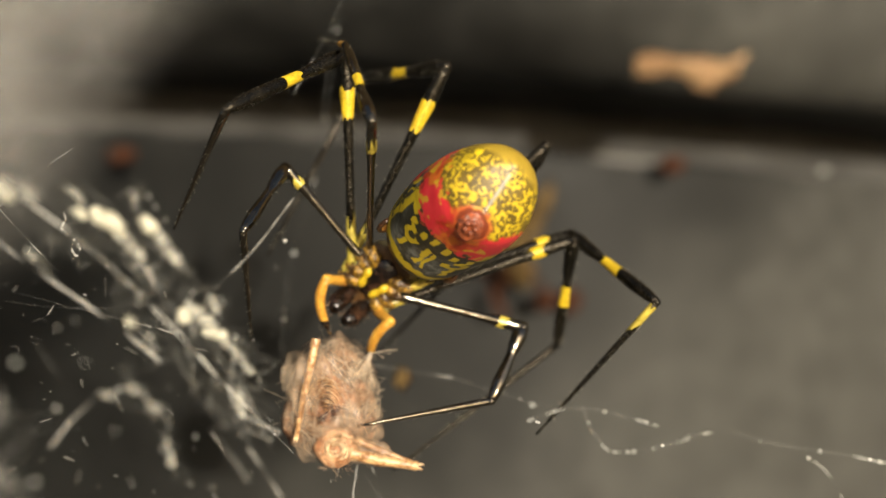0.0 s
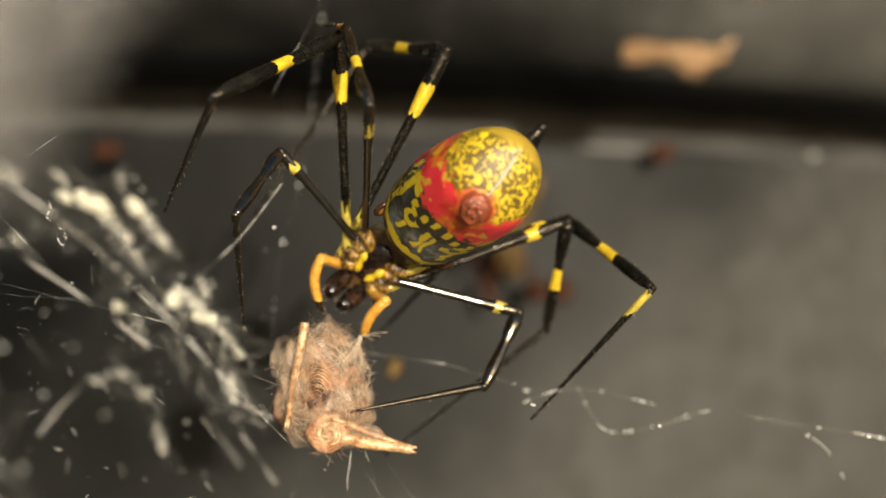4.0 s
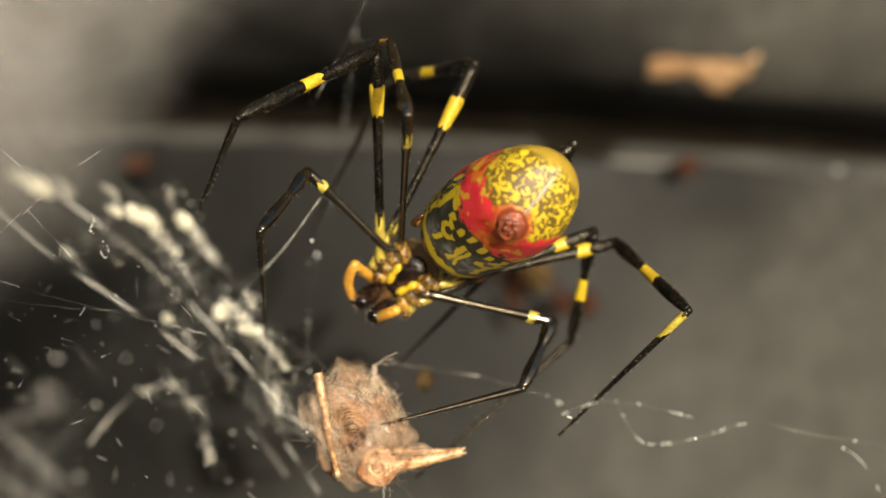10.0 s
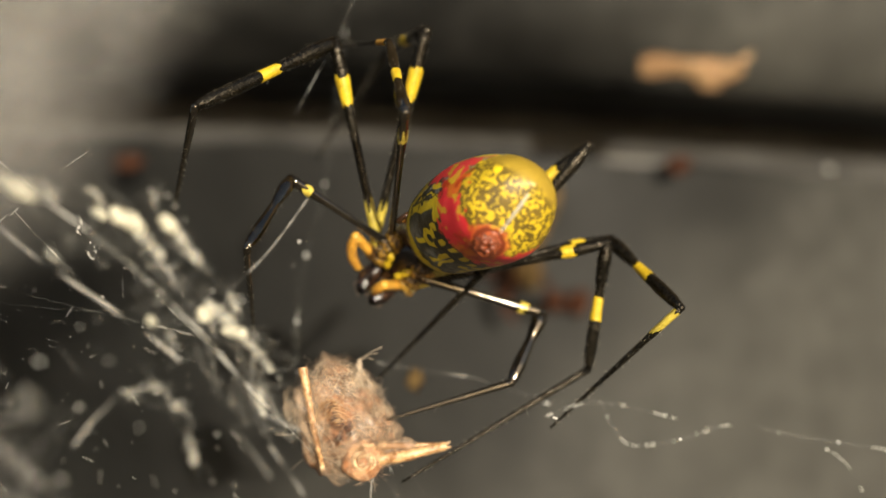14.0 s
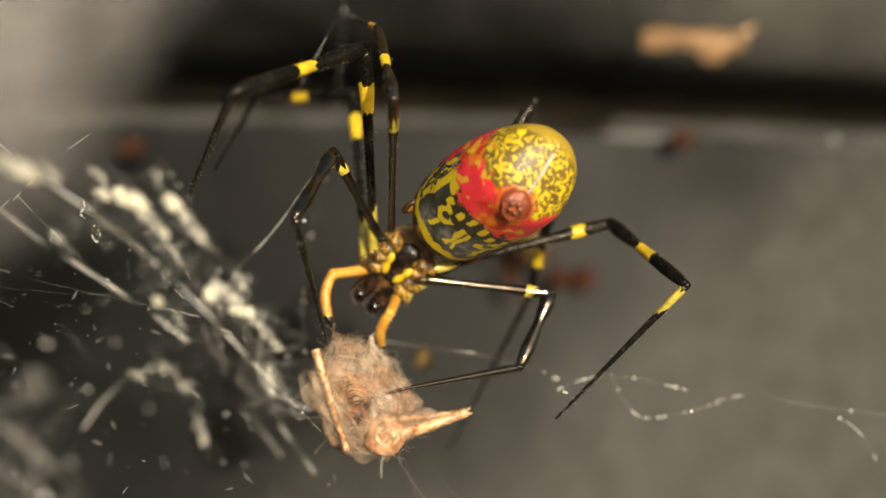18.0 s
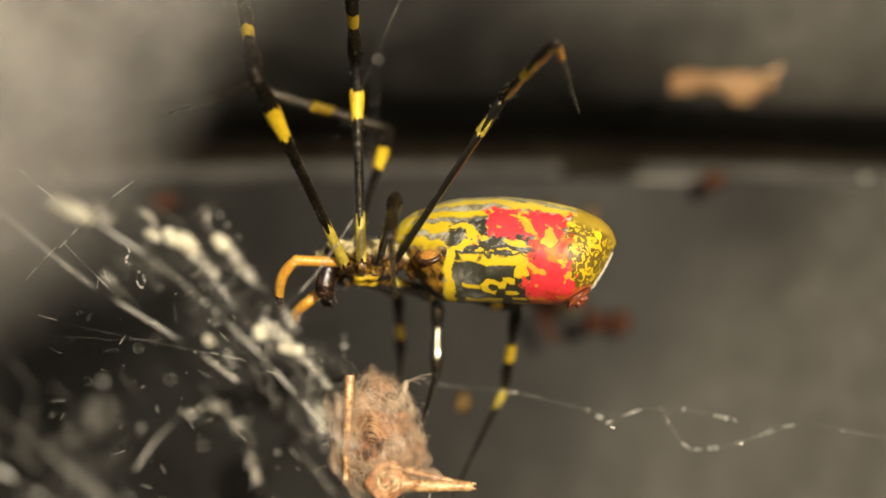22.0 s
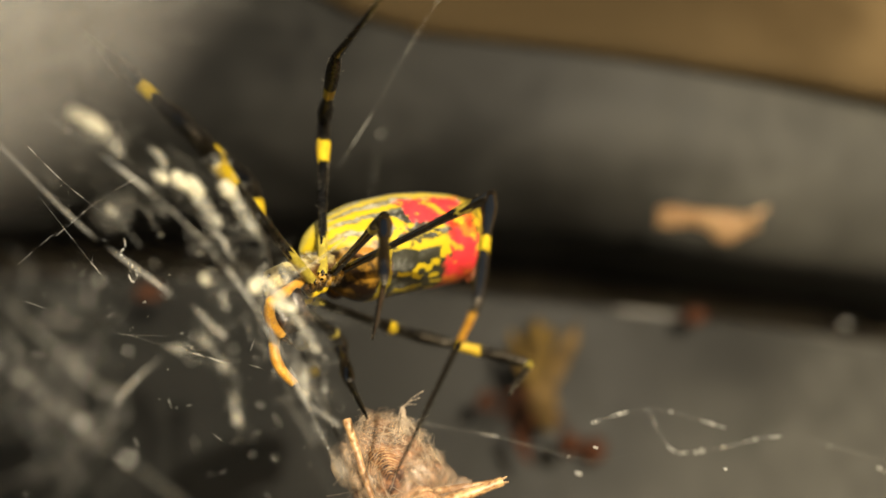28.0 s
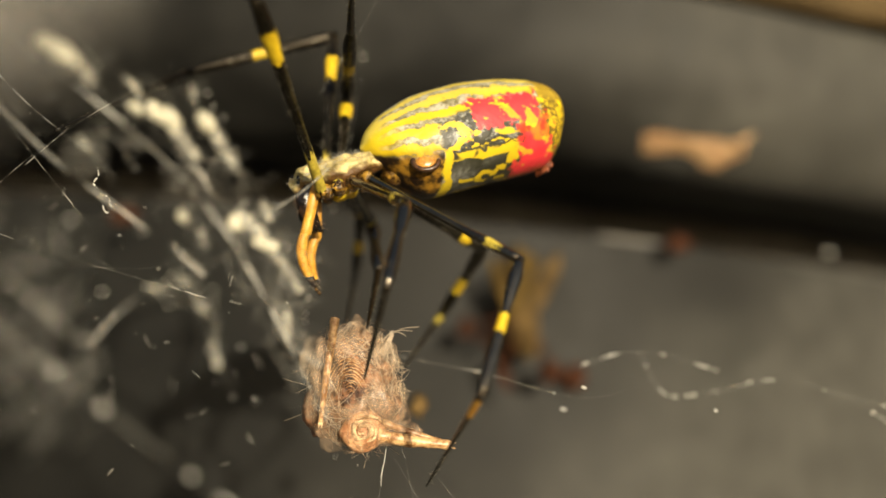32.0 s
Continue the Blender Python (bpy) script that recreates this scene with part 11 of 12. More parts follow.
    walk(palp_near[1], swing((-0.06, 0.45, -0.89), [(0, -4.9, 1.27, -2.27, -0.028, 0.295, -0.955), (1, -4.84, 1.78, -1.64, -0.05, 0.279, -0.959), (2, -4.57, 1.54, -1.75, -0.051, 0.308, -0.95), (3, -4.51, 1.34, -2.02, -0.047, 0.34, -0.939), (4.5, -4.65, 1.82, -1.57, -0.047, 0.144, -0.988), (6, -4.75, 2.35, -1.12, -0.045, -0.058, -0.997), (6.2, -4.68, 2.27, -1.19, -0.055, 0.053, -0.997), (6.4, -4.51, 2.11, -1.37, -0.074, 0.313, -0.947), (6.6, -4.28, 1.95, -1.58, -0.09, 0.594, -0.8), (6.8, -4.08, 1.84, -1.76, -0.096, 0.784, -0.614), (7, -3.99, 1.8, -1.84, -0.097, 0.847, -0.522), (7.33, -4.19, 1.6, -1.78, -0.085, 0.773, -0.629), (7.67, -4.54, 1.27, -1.68, -0.058, 0.601, -0.797), (8, -4.71, 1.12, -1.63, -0.042, 0.493, -0.869), (9, -4.66, 1.71, -0.93, -0.068, 0.498, -0.865), (10, -4.81, 0.73, -1.27, -0.058, 0.649, -0.758), (11, -4.76, -0.44, -1.13, -0.069, 0.704, -0.707), (12, -4.93, -0.24, -1.3, -0.07, 0.705, -0.706), (13, -5.11, 0.51, -0.29, -0.027, 0.711, -0.703), (14, -3.9, 3.27, 1, 0.045, 0.695, -0.717), (14.25, -3.75, 3, 0.18, 0.039, 0.76, -0.649), (14.5, -3.51, 2.86, -0.69, 0.032, 0.817, -0.576), (15, -3.56, 2.61, -1.28, 0.01, 0.729, -0.684), (15.5, -3.64, 2.08, -2.57, -0.038, 0.487, -0.872), (16, -3.7, 1.58, -3.86, -0.083, 0.198, -0.977), (16.5, -3.72, 1.37, -4.45, -0.101, 0.059, -0.993), (17, -4.77, 1.61, -4.1, -0.127, 0.08, -0.989), (18, -6.09, 2.01, -3.48, -0.089, -0.084, -0.992), (18.33, -6.41, 1.64, -2.86, -0.11, 0.1, -0.989), (18.67, -6.97, 0.97, -1.72, -0.14, 0.427, -0.893), (19, -7.26, 0.62, -1.11, -0.149, 0.585, -0.797), (19.5, -7.2, -0.37, 0.14, -0.37, 0.516, -0.772), (20, -7.01, -1.32, 1.33, -0.57, 0.42, -0.706), (20.25, -8.19, -1.46, 1.5, -0.398, 0.34, -0.852), (20.5, -9.34, -1.58, 1.65, -0.204, 0.24, -0.949), (20.75, -10.49, -1.73, 1.36, -0.165, 0.104, -0.981), (21, -11.48, -1.85, 1.06, -0.123, -0.034, -0.992), (21.33, -11.51, -1.85, 1.02, -0.216, 0.095, -0.972), (21.67, -11.51, -1.85, 0.96, -0.372, 0.327, -0.869), (22, -11.49, -1.85, 0.93, -0.443, 0.441, -0.781), (22.33, -11.79, -1.89, 1.3, -0.41, 0.33, -0.851), (22.67, -12.34, -1.97, 2, -0.328, 0.11, -0.938), (23, -12.64, -2.02, 2.38, -0.275, -0.013, -0.961), (23.25, -13.07, -2.03, 1.89, -0.211, 0.002, -0.977), (23.5, -13.79, -2.02, 0.85, -0.068, 0.032, -0.997), (23.75, -14.2, -1.94, -0.07, 0.076, 0.063, -0.995), (24, -14.31, -1.89, -0.42, 0.141, 0.076, -0.987), (24.33, -13.64, -2.38, -1.01, 0.166, 0.088, -0.982), (24.67, -12.34, -3.26, -1.96, 0.211, 0.111, -0.971), (25, -11.6, -3.74, -2.4, 0.235, 0.123, -0.964), (25.12, -11.72, -3.83, -2.54, 0.232, 0.236, -0.944), (25.25, -11.95, -4.01, -2.73, 0.215, 0.471, -0.855), (25.38, -12.14, -4.16, -2.8, 0.185, 0.677, -0.713), (25.5, -12.22, -4.21, -2.79, 0.167, 0.756, -0.632), (26.17, -12.56, -4.18, -2.89, 0.08, 0.764, -0.641), (26.83, -13.12, -4.05, -2.87, -0.083, 0.762, -0.643), (27.5, -13.35, -3.96, -2.74, -0.171, 0.752, -0.637), (27.67, -13.14, -4.67, -2.83, -0.072, 0.776, -0.627), (27.83, -12.57, -5.95, -2.77, 0.111, 0.798, -0.592), (28, -12.17, -6.58, -2.64, 0.208, 0.799, -0.565), (28.5, -11.93, -5.82, -2.57, 0.183, 0.838, -0.514), (29, -11.64, -5, -2.45, 0.156, 0.873, -0.461), (29.5, -11.9, -5.11, -2.59, 0.05, 0.794, -0.606), (30, -12.11, -5.14, -2.67, -0.058, 0.684, -0.727), (30.33, -11.82, -3.97, -2.64, 0, 0.556, -0.831), (30.67, -11.16, -1.72, -2.38, 0.107, 0.277, -0.955), (31, -10.73, -0.49, -2.1, 0.161, 0.112, -0.981), (32, -9.02, -0.17, -1.19, 0.151, 0.249, -0.957)]))
    walk(palp_far[0], swing((-0.19, -0.58, -0.79), [(0, -1.42, 4.2, -4.58, 0.427, -0.854, -0.296), (1, -1.14, 4.55, -4.08, 0.351, -0.889, -0.294), (2, -1.19, 4.48, -4.27, 0.432, -0.863, -0.261), (3, -1.19, 4.24, -4.65, 0.438, -0.875, -0.207), (3.75, -1.12, 4.33, -4.54, 0.416, -0.888, -0.198), (4.5, -0.95, 4.54, -4.29, 0.367, -0.913, -0.176), (5.25, -0.79, 4.76, -4.04, 0.316, -0.936, -0.154), (6, -0.71, 4.85, -3.93, 0.293, -0.945, -0.144), (6.5, -0.8, 4.75, -4.06, 0.34, -0.929, -0.147), (7, -0.9, 4.64, -4.2, 0.385, -0.91, -0.15), (7.33, -0.87, 4.29, -4.22, 0.257, -0.946, -0.199), (7.67, -0.81, 3.64, -4.27, 0.007, -0.96, -0.279), (8, -0.78, 3.29, -4.29, -0.13, -0.941, -0.314), (8.5, -0.91, 3.77, -4.11, -0.157, -0.95, -0.27), (9, -1.04, 4.25, -3.93, -0.184, -0.957, -0.225), (10, -1.57, 3.38, -4.63, -0.05, -0.998, -0.031), (11, -1.71, 2, -4.62, -0.085, -0.996, 0.019), (12, -1.92, 2.44, -4.79, -0.084, -0.996, 0.02), (13, -1.94, 3.26, -4.07, -0.2, -0.976, 0.092), (13.5, -1.14, 4.48, -3.45, -0.317, -0.947, 0.053), (14, -0.34, 5.7, -2.83, -0.428, -0.904, 0.013), (14.5, -0.06, 5.68, -3.28, -0.402, -0.911, 0.098), (15, 0.05, 5.27, -3.71, -0.292, -0.956, 0.04), (15.5, 0.28, 4.36, -4.65, -0.034, -0.996, -0.088), (16, 0.51, 3.44, -5.59, 0.226, -0.952, -0.209), (16.5, 0.62, 3.03, -6.02, 0.339, -0.905, -0.258), (16.75, 0.23, 3.4, -6.01, 0.223, -0.921, -0.319), (17, -0.16, 3.76, -5.99, 0.103, -0.922, -0.374), (17.5, -0.7, 3.74, -5.64, -0.032, -0.919, -0.394), (18, -1.25, 3.72, -5.3, -0.167, -0.898, -0.406), (18.5, -2.12, 3.51, -4.6, -0.358, -0.807, -0.469), (19, -2.99, 3.29, -3.91, -0.533, -0.676, -0.509), (19.33, -3.29, 2.83, -3.34, -0.665, -0.551, -0.504), (19.67, -3.83, 1.97, -2.28, -0.85, -0.274, -0.45), (20, -4.12, 1.51, -1.71, -0.91, -0.109, -0.399), (20.17, -4.71, 1.5, -1.41, -0.857, -0.196, -0.477), (20.33, -5.79, 1.48, -0.84, -0.72, -0.347, -0.601), (20.5, -6.38, 1.47, -0.53, -0.629, -0.421, -0.654), (20.67, -6.97, 1.45, -0.22, -0.599, -0.337, -0.727), (20.83, -8.05, 1.42, 0.35, -0.522, -0.172, -0.835), (21, -8.64, 1.4, 0.66, -0.471, -0.079, -0.878), (21.17, -8.65, 1.41, 0.61, -0.494, -0.081, -0.866), (21.33, -8.68, 1.42, 0.47, -0.548, -0.087, -0.832), (21.5, -8.72, 1.43, 0.29, -0.616, -0.095, -0.782), (21.67, -8.76, 1.45, 0.11, -0.679, -0.101, -0.727), (21.83, -8.79, 1.46, -0.02, -0.724, -0.105, -0.682), (22, -8.8, 1.47, -0.08, -0.741, -0.107, -0.663), (23, -9.95, 1.41, 1.59, -0.865, -0.126, -0.486), (23.2, -10.23, 1.41, 1.6, -0.823, -0.113, -0.556), (23.4, -10.92, 1.41, 1.61, -0.702, -0.081, -0.707), (23.6, -11.75, 1.4, 1.62, -0.523, -0.038, -0.852), (23.8, -12.44, 1.4, 1.63, -0.349, -0.001, -0.937), (24, -12.73, 1.39, 1.64, -0.272, 0.015, -0.962), (24.2, -12.71, 1.07, 1.45, -0.202, -0.044, -0.978), (24.4, -12.67, 0.29, 1.02, -0.029, -0.182, -0.983), (24.6, -12.62, -0.65, 0.5, 0.18, -0.334, -0.925), (24.8, -12.58, -1.43, 0.07, 0.345, -0.444, -0.827), (25, -12.56, -1.76, -0.11, 0.41, -0.484, -0.773), (25.12, -12.51, -1.46, -0.23, 0.361, -0.396, -0.844), (25.25, -12.4, -0.81, -0.49, 0.236, -0.183, -0.954), (25.38, -12.28, -0.17, -0.75, 0.093, 0.043, -0.995), (25.5, -12.23, 0.13, -0.87, 0.025, 0.146, -0.989), (26.17, -12.34, -0.39, -1.08, 0.048, 0.14, -0.989), (26.83, -12.54, -1.36, -1.47, 0.089, 0.13, -0.987), (27.5, -12.65, -1.89, -1.68, 0.112, 0.125, -0.986), (27.75, -12.5, -2.34, -1.8, 0.053, 0.129, -0.99), (28, -12.34, -2.8, -1.91, -0.006, 0.132, -0.991), (28.25, -12.21, -2.31, -1.79, -0.03, 0.129, -0.991), (28.5, -11.93, -1.23, -1.52, -0.082, 0.122, -0.989), (28.75, -11.64, -0.14, -1.25, -0.133, 0.115, -0.984), (29, -11.51, 0.35, -1.12, -0.157, 0.112, -0.981), (29.5, -11.59, -0.26, -1.29, -0.066, 0.124, -0.99), (30, -11.67, -0.88, -1.46, 0.025, 0.135, -0.991), (30.25, -11.36, -0.41, -1.1, 0.009, 0.133, -0.991), (30.5, -10.69, 0.63, -0.32, -0.027, 0.13, -0.991), (30.75, -10.01, 1.67, 0.46, -0.063, 0.127, -0.99), (31, -9.71, 2.14, 0.82, -0.079, 0.126, -0.989), (32, -8.59, 2.35, 2.15, 0.034, 0.146, -0.989)]))
    walk(palp_far[1], swing((-0.19, 0.61, -0.77), [(0, -0.06, 1.46, -5.52, -0.43, 0.578, -0.693), (1, -0.02, 1.7, -5.02, -0.452, 0.576, -0.681), (2, 0.2, 1.72, -5.1, -0.447, 0.587, -0.675), (3, 0.21, 1.44, -5.32, -0.434, 0.605, -0.668), (3.75, 0.22, 1.49, -5.17, -0.466, 0.508, -0.724), (4.5, 0.22, 1.62, -4.85, -0.514, 0.273, -0.813), (5.25, 0.23, 1.76, -4.53, -0.529, 0.021, -0.848), (6, 0.23, 1.83, -4.39, -0.524, -0.095, -0.846), (6.5, 0.28, 1.77, -4.53, -0.576, 0.075, -0.814), (7, 0.34, 1.73, -4.68, -0.609, 0.244, -0.755), (7.33, -0.04, 1.27, -4.86, -0.635, 0.317, -0.704), (7.67, -0.79, 0.57, -5.16, -0.668, 0.447, -0.595), (8, -1.2, 0.28, -5.3, -0.678, 0.511, -0.529), (8.5, -1.41, 0.73, -4.97, -0.598, 0.659, -0.455), (9, -1.62, 1.18, -4.65, -0.499, 0.785, -0.367), (10, -1.73, 0.18, -4.73, -0.444, 0.866, -0.232), (11, -1.98, -1.19, -4.57, -0.384, 0.893, -0.234), (12, -2.18, -0.75, -4.73, -0.384, 0.893, -0.235), (13, -2.58, 0.14, -3.77, -0.265, 0.924, -0.277), (13.5, -2.15, 1.45, -3.28, -0.236, 0.945, -0.227), (14, -1.71, 2.81, -2.79, -0.206, 0.963, -0.176), (14.5, -1.34, 2.77, -2.97, -0.365, 0.873, -0.324), (15, -0.89, 2.21, -3.58, -0.397, 0.832, -0.388), (15.5, 0.17, 1.17, -4.93, -0.459, 0.721, -0.519), (16, 1.23, 0.4, -6.26, -0.505, 0.587, -0.633), (16.5, 1.7, 0.13, -6.85, -0.521, 0.519, -0.678), (16.75, 0.94, 0.45, -7.03, -0.477, 0.527, -0.703), (17, 0.17, 0.81, -7.19, -0.432, 0.534, -0.727), (17.5, -0.81, 0.8, -6.9, -0.321, 0.593, -0.738), (18, -1.78, 0.85, -6.6, -0.205, 0.643, -0.738), (18.5, -3.27, 0.92, -6.1, -0.223, 0.691, -0.688), (19, -4.7, 1.13, -5.54, -0.239, 0.735, -0.634), (19.33, -5.42, 1.06, -4.95, -0.252, 0.699, -0.669), (19.67, -6.55, 1.09, -3.72, -0.273, 0.627, -0.73), (20, -7.04, 1.16, -2.99, -0.284, 0.586, -0.759), (20.17, -7.45, 0.87, -2.93, -0.227, 0.589, -0.776), (20.33, -8.1, 0.37, -2.76, -0.118, 0.59, -0.799), (20.5, -8.39, 0.12, -2.62, -0.059, 0.587, -0.807), (20.67, -8.88, 0.37, -2.55, -0.008, 0.443, -0.897), (20.83, -9.72, 0.87, -2.32, 0.087, 0.141, -0.986), (21, -10.15, 1.15, -2.15, 0.134, -0.029, -0.99), (21.17, -10.23, 1.15, -2.17, 0.091, 0.053, -0.994), (21.33, -10.43, 1.14, -2.19, -0.019, 0.254, -0.967), (21.5, -10.69, 1.13, -2.21, -0.16, 0.494, -0.854), (21.67, -10.93, 1.13, -2.21, -0.286, 0.69, -0.665), (21.83, -11.1, 1.12, -2.2, -0.366, 0.799, -0.477), (22, -11.17, 1.12, -2.2, -0.393, 0.831, -0.394), (23, -12.71, 1.01, 0.04, -0.524, 0.733, -0.433), (23.2, -12.87, 1.05, -0.18, -0.485, 0.692, -0.535), (23.4, -13.17, 1.15, -0.66, -0.365, 0.557, -0.746), (23.6, -13.42, 1.28, -1.11, -0.187, 0.342, -0.921), (23.8, -13.55, 1.39, -1.37, -0.021, 0.131, -0.991), (24, -13.6, 1.44, -1.44, 0.05, 0.039, -0.998), (24.2, -13.36, 0.93, -1.68, 0.045, 0.161, -0.986), (24.4, -12.76, -0.3, -2.13, 0.032, 0.439, -0.898), (24.6, -12.05, -1.72, -2.46, 0.012, 0.721, -0.693), (24.8, -11.48, -2.85, -2.58, -0.006, 0.89, -0.456), (25, -11.25, -3.3, -2.59, -0.013, 0.939, -0.344), (25.12, -11.36, -2.73, -2.93, 0.015, 0.881, -0.473), (25.25, -11.64, -1.4, -3.55, 0.076, 0.691, -0.719), (25.38, -11.99, -0.03, -3.94, 0.13, 0.431, -0.893), (25.5, -12.15, 0.59, -4.04, 0.15, 0.297, -0.943), (26.17, -12.19, 0.05, -4.25, 0.259, 0.365, -0.894), (26.83, -12.26, -0.95, -4.63, 0.447, 0.473, -0.759), (27.5, -12.29, -1.49, -4.84, 0.537, 0.518, -0.666), (27.75, -12.33, -1.93, -4.96, 0.534, 0.416, -0.736), (28, -12.36, -2.38, -5.08, 0.522, 0.307, -0.795), (28.25, -12.31, -1.9, -4.96, 0.485, 0.424, -0.765), (28.5, -12.19, -0.83, -4.68, 0.377, 0.654, -0.656), (28.75, -12.07, 0.23, -4.4, 0.24, 0.834, -0.496), (29, -12.01, 0.71, -4.26, 0.171, 0.896, -0.411), (29.5, -11.8, 0.13, -4.46, 0.212, 0.786, -0.581), (30, -11.59, -0.45, -4.63, 0.243, 0.642, -0.727), (30.25, -11.33, 0.02, -4.27, 0.187, 0.572, -0.799), (30.5, -10.77, 1.05, -3.49, 0.054, 0.391, -0.919), (30.75, -10.21, 2.08, -2.71, -0.083, 0.184, -0.979), (31, -9.96, 2.54, -2.35, -0.144, 0.086, -0.986), (32, -8.48, 2.82, -1.01, 0.026, 0.244, -0.97)]))
    walk(abdomen, [(0, mpose(5.19, -3.53, 2.89, -38.2, -14.8, -64.9)), (1, mpose(5.36, -3.46, 3.2, -38.3, -14, -63.3)), (2, mpose(5.51, -3.43, 2.96, -39.2, -14.1, -63)), (3, mpose(5.63, -3.4, 2.7, -40.1, -14.4, -62.8)), (6, mpose(6.05, -3.44, 2.82, -39.4, -12.2, -62.1)), (7, mpose(5.68, -3.5, 2.82, -42.7, -13.3, -63.8)), (8, mpose(6.35, -3.54, 3.1, -43.9, -12.1, -63.7)), (9, mpose(5.93, -3.5, 3.04, -42.1, -11.6, -62.8)), (10, mpose(5.83, -3.46, 2.65, -42.6, -12.5, -62.8)), (11, mpose(6.11, -3.52, 2.59, -45.3, -10.1, -62.6)), (12, mpose(6.02, -3.5, 2.29, -44.7, -10.6, -62.4)), (13, mpose(6.4, -3.39, 2.44, -45.4, -10.9, -61.1)), (14, mpose(5.52, -4.04, 2.67, -35.8, -5, -67.1)), (14.5, mpose(5.91, -3.96, 2.17, -40.1, -5, -66.3)), (16.5, mpose(6.56, -3.41, 2.59, -41.1, -18, -65.5)), (17, mpose(5.72, -3.41, 2.47, -33.4, -18.6, -65.7)), (18, mpose(5.91, -3.08, 2.34, -39, -13.8, -58)), (19, mpose(7.32, -1.78, 1.18, -42.6, -1, -39.3)), (20, mpose(8.27, -0.21, 0.86, -34.4, 7.7, -21.4)), (20.5, mpose(6.02, 0.21, 2.39, -28.2, 4.8, -15.5)), (21, mpose(3.78, 0.63, 3.91, -22.4, 1.1, -10)), (22, mpose(3.94, 0.6, 1.18, -16.6, 6.5, -8.5)), (23, mpose(2.78, 1.62, 3.06, -11.4, 9.4, 2.2)), (24, mpose(-0.73, 2.87, 4.88, -8, -5.9, 15.7)), (25, mpose(-3.39, 3.93, 6.88, -13.4, -16, 27.7)), (25.5, mpose(-2.96, 3.91, 6.92, -18, -19.9, 27.2)), (27.5, mpose(-4.83, 3.95, 6.67, -29.6, -28.3, 26.9)), (28, mpose(-3.93, 4.5, 4.5, -19.2, -15, 32.6)), (29, mpose(-1.13, 4.02, 5, -6.2, -13.2, 30.4)), (30, mpose(-2.32, 3.82, 5.94, -19, -19.6, 25.5)), (31, mpose(1.47, 3.09, 6.07, -4.7, -15.5, 20)), (32, mpose(2.59, 2.89, 7.49, 0.9, -17, 19.8))])
    walk(cephalothorax, [(0, mpose(-0.89, 3.24, -2.05, -62, -35.4, -40.6)), (1, mpose(-0.69, 3.46, -1.59, -59.4, -34.3, -45.4)), (2, mpose(-0.67, 3.41, -1.79, -60.6, -33.6, -43.7)), (3, mpose(-0.64, 3.28, -2.13, -62.9, -34.9, -41.3)), (6, mpose(-0.19, 3.61, -1.53, -58.4, -30.4, -46.8)), (7, mpose(-0.39, 3.57, -1.72, -63, -32.8, -47.3)), (8, mpose(-0.12, 2.8, -1.67, -74.4, -39.3, -32.4)), (9, mpose(-0.44, 3.31, -1.41, -65, -34.2, -41.6)), (10, mpose(-0.83, 2.78, -2.05, -71.2, -36.7, -30.7)), (11, mpose(-0.87, 2, -2, -85.2, -39.9, -15.6)), (12, mpose(-1.02, 2.2, -2.2, -79.3, -37.1, -18.9)), (13, mpose(-0.87, 2.61, -1.62, -71.1, -29.8, -24.8)), (14, mpose(-0.01, 4.08, -0.63, -52.1, -24.3, -56.2)), (14.5, mpose(0.31, 4.12, -1.04, -56.1, -24.4, -57.5)), (16.5, mpose(0.9, 2.75, -3.3, -74.6, -48.4, -37.3)), (17, mpose(0.11, 3, -3.36, -60.8, -42.9, -39.8)), (18, mpose(-0.76, 2.96, -2.7, -64, -39.3, -36.1)), (19, mpose(-1.74, 2.33, -1.66, -57.2, -24.5, -19)), (20, mpose(-1.94, 0.73, -0.23, -35.5, -8.9, 5.7)), (20.5, mpose(-4.14, 0.61, 0.82, -28.6, -8.8, 7.1)), (21, mpose(-6.34, 0.5, 1.87, -21.7, -8.7, 8.5)), (22, mpose(-6.29, 0.48, 0.49, -14.2, 3.2, 8.4)), (23, mpose(-7.48, 0.41, 2.29, -10.4, -2.1, 9.2)), (24, mpose(-10.26, 0.38, 2.32, -7.3, -3.7, 9.6)), (25, mpose(-10.5, -1.48, 1.69, -18.5, -28.6, 45.8)), (25.5, mpose(-10.35, -0.4, 1.07, -18, -34.1, 25.8)), (27.5, mpose(-11.01, -1.48, 0.48, -38.3, -29.6, 47.6)), (28, mpose(-10.37, -2, -0.17, -24.5, -22.6, 56.1)), (29, mpose(-9.23, -0.3, 0.27, -4.2, -25.2, 21.4)), (30, mpose(-9.67, -0.96, 0.44, -22.6, -29.1, 35.4)), (31, mpose(-7.56, 0.79, 1.89, -1, -18.1, 3.2)), (32, mpose(-6.49, 0.9, 3.18, 4.6, -20.6, 1.3))])
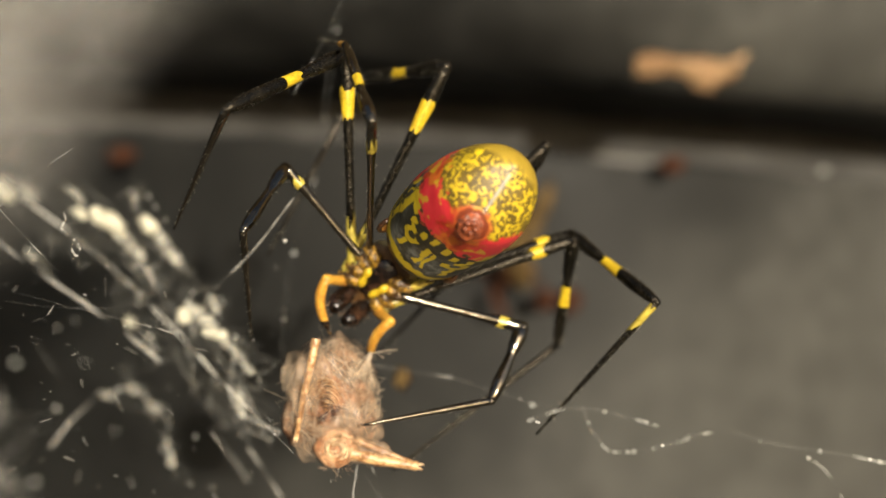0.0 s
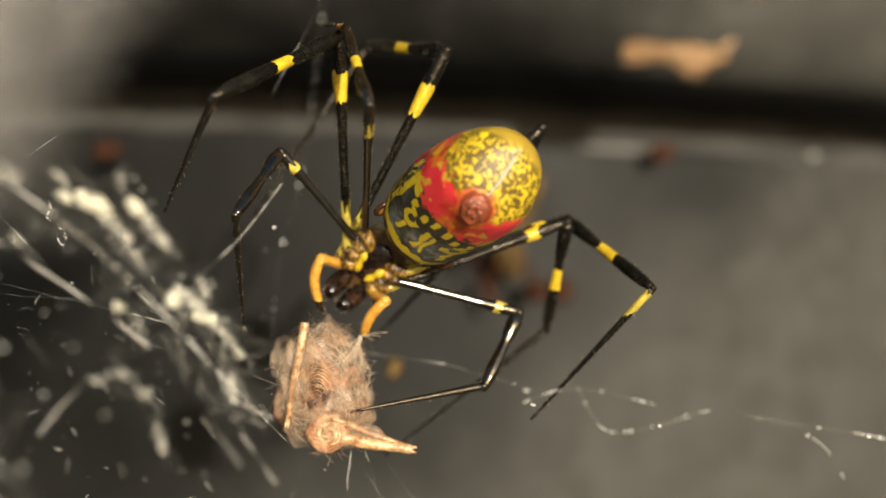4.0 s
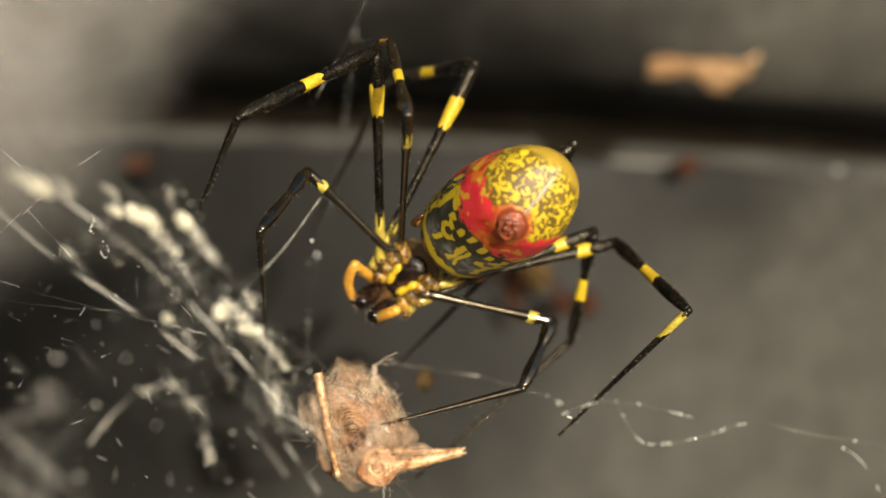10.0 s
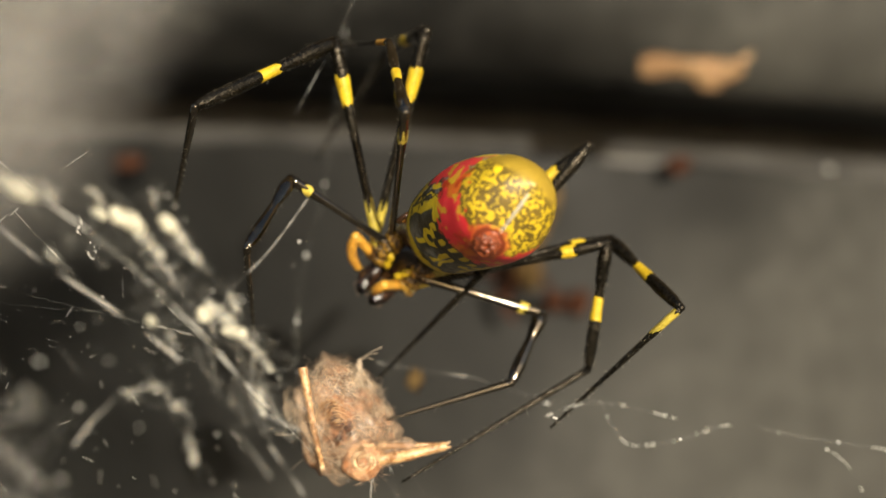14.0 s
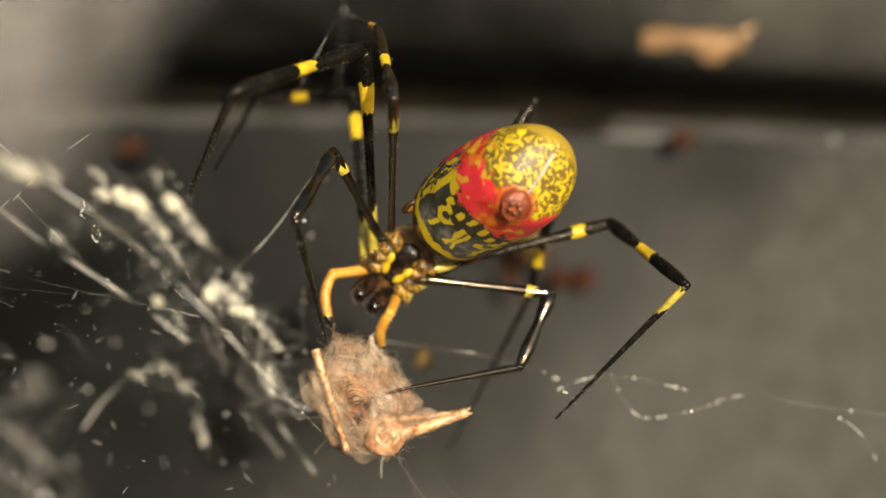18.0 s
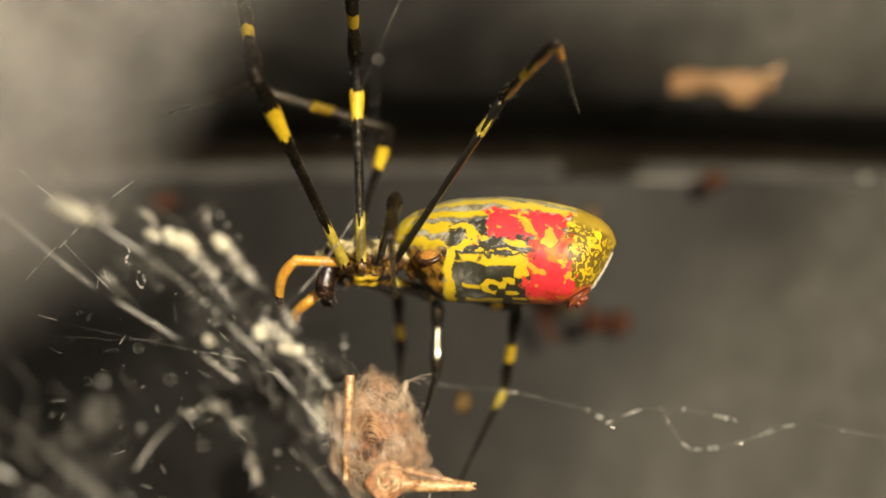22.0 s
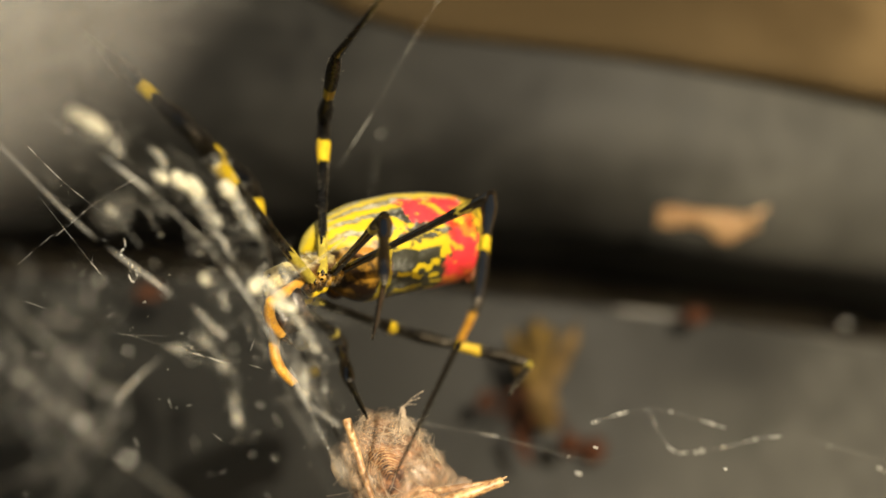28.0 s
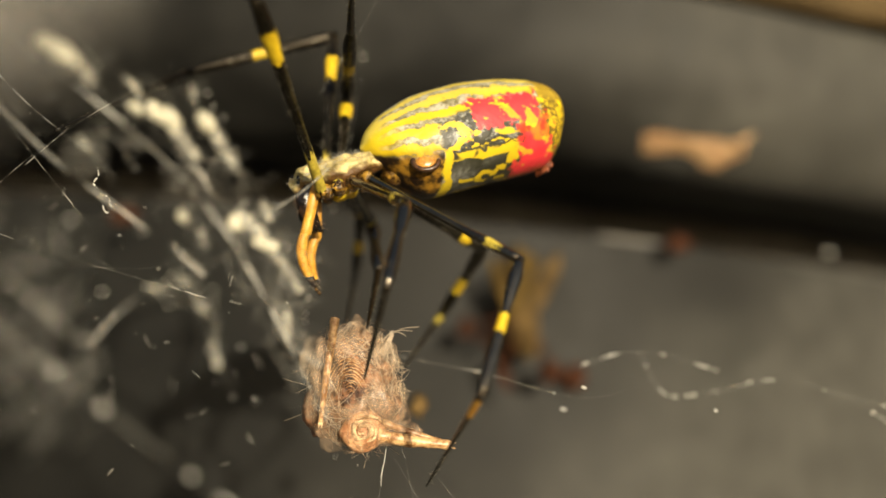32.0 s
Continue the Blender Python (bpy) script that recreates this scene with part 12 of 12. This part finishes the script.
    walk(prey, [(0, mpose(-8.49, 94.5, 1188.05, 0, 0, 0)), (1, mpose(-8.65, 94.5, 1188.57, 0, 0, 0)), (2, mpose(-8.7, 94.5, 1188.55, 0, 0, 0)), (3, mpose(-8.7, 94.5, 1188.32, 0, 0, 0)), (6, mpose(-8.27, 94.5, 1188.24, 0, -2, 0)), (7, mpose(-8.23, 94.5, 1188.1, 0, -6, 0)), (8, mpose(-8.25, 94.5, 1186.49, 0, -22, 0)), (9, mpose(-8.7, 94.5, 1186.61, 0, -24, 0)), (10, mpose(-8.72, 94.5, 1186.18, 0, -22, 0)), (11, mpose(-8.8, 94.5, 1186.68, 0, -22, 0)), (12, mpose(-9.11, 94.5, 1186.58, 0, -22, 0)), (13, mpose(-8.85, 94.5, 1186.29, 0, -24, 0)), (14, mpose(-8.88, 94.5, 1186.66, 0, -22, 0)), (14.5, mpose(-8.98, 94.5, 1186.48, 0, -22, 0)), (16.5, mpose(-7.93, 94.5, 1187.31, 0, -25, 0)), (17, mpose(-7.58, 94.5, 1187.04, 0, -27, 0)), (18, mpose(-8.13, 94.5, 1186.75, 0, -27, 0)), (19, mpose(-8.7, 94.5, 1186.67, 0, -21, 0)), (20, mpose(-9.71, 94.5, 1186.12, 0, -12, 0)), (21, mpose(-9.68, 94.5, 1186.41, 0, -10, 0)), (22, mpose(-10.52, 94.5, 1187.03, 0, -6, 0)), (23, mpose(-9.27, 94.5, 1185.98, 0, -8, 0)), (24, mpose(-8.92, 94.5, 1186.5, 0, -12, 0)), (25, mpose(-7.69, 94.5, 1186.5, 0, -14, 0)), (25.5, mpose(-8.74, 94.5, 1186.21, 0, -19, 0)), (27.5, mpose(-7.57, 94.5, 1185.82, 0, -31, 0)), (28, mpose(-7.33, 94.5, 1185.97, 0, -32, 0)), (29, mpose(-8.6, 94.5, 1186.79, 0, -20, 0)), (30, mpose(-8.03, 94.5, 1187.62, 0, -25, 0)), (31, mpose(-9, 94.5, 1186.87, 0, -27, 0)), (32, mpose(-9.02, 94.5, 1187.51, 0, -6, 0))])


motions()
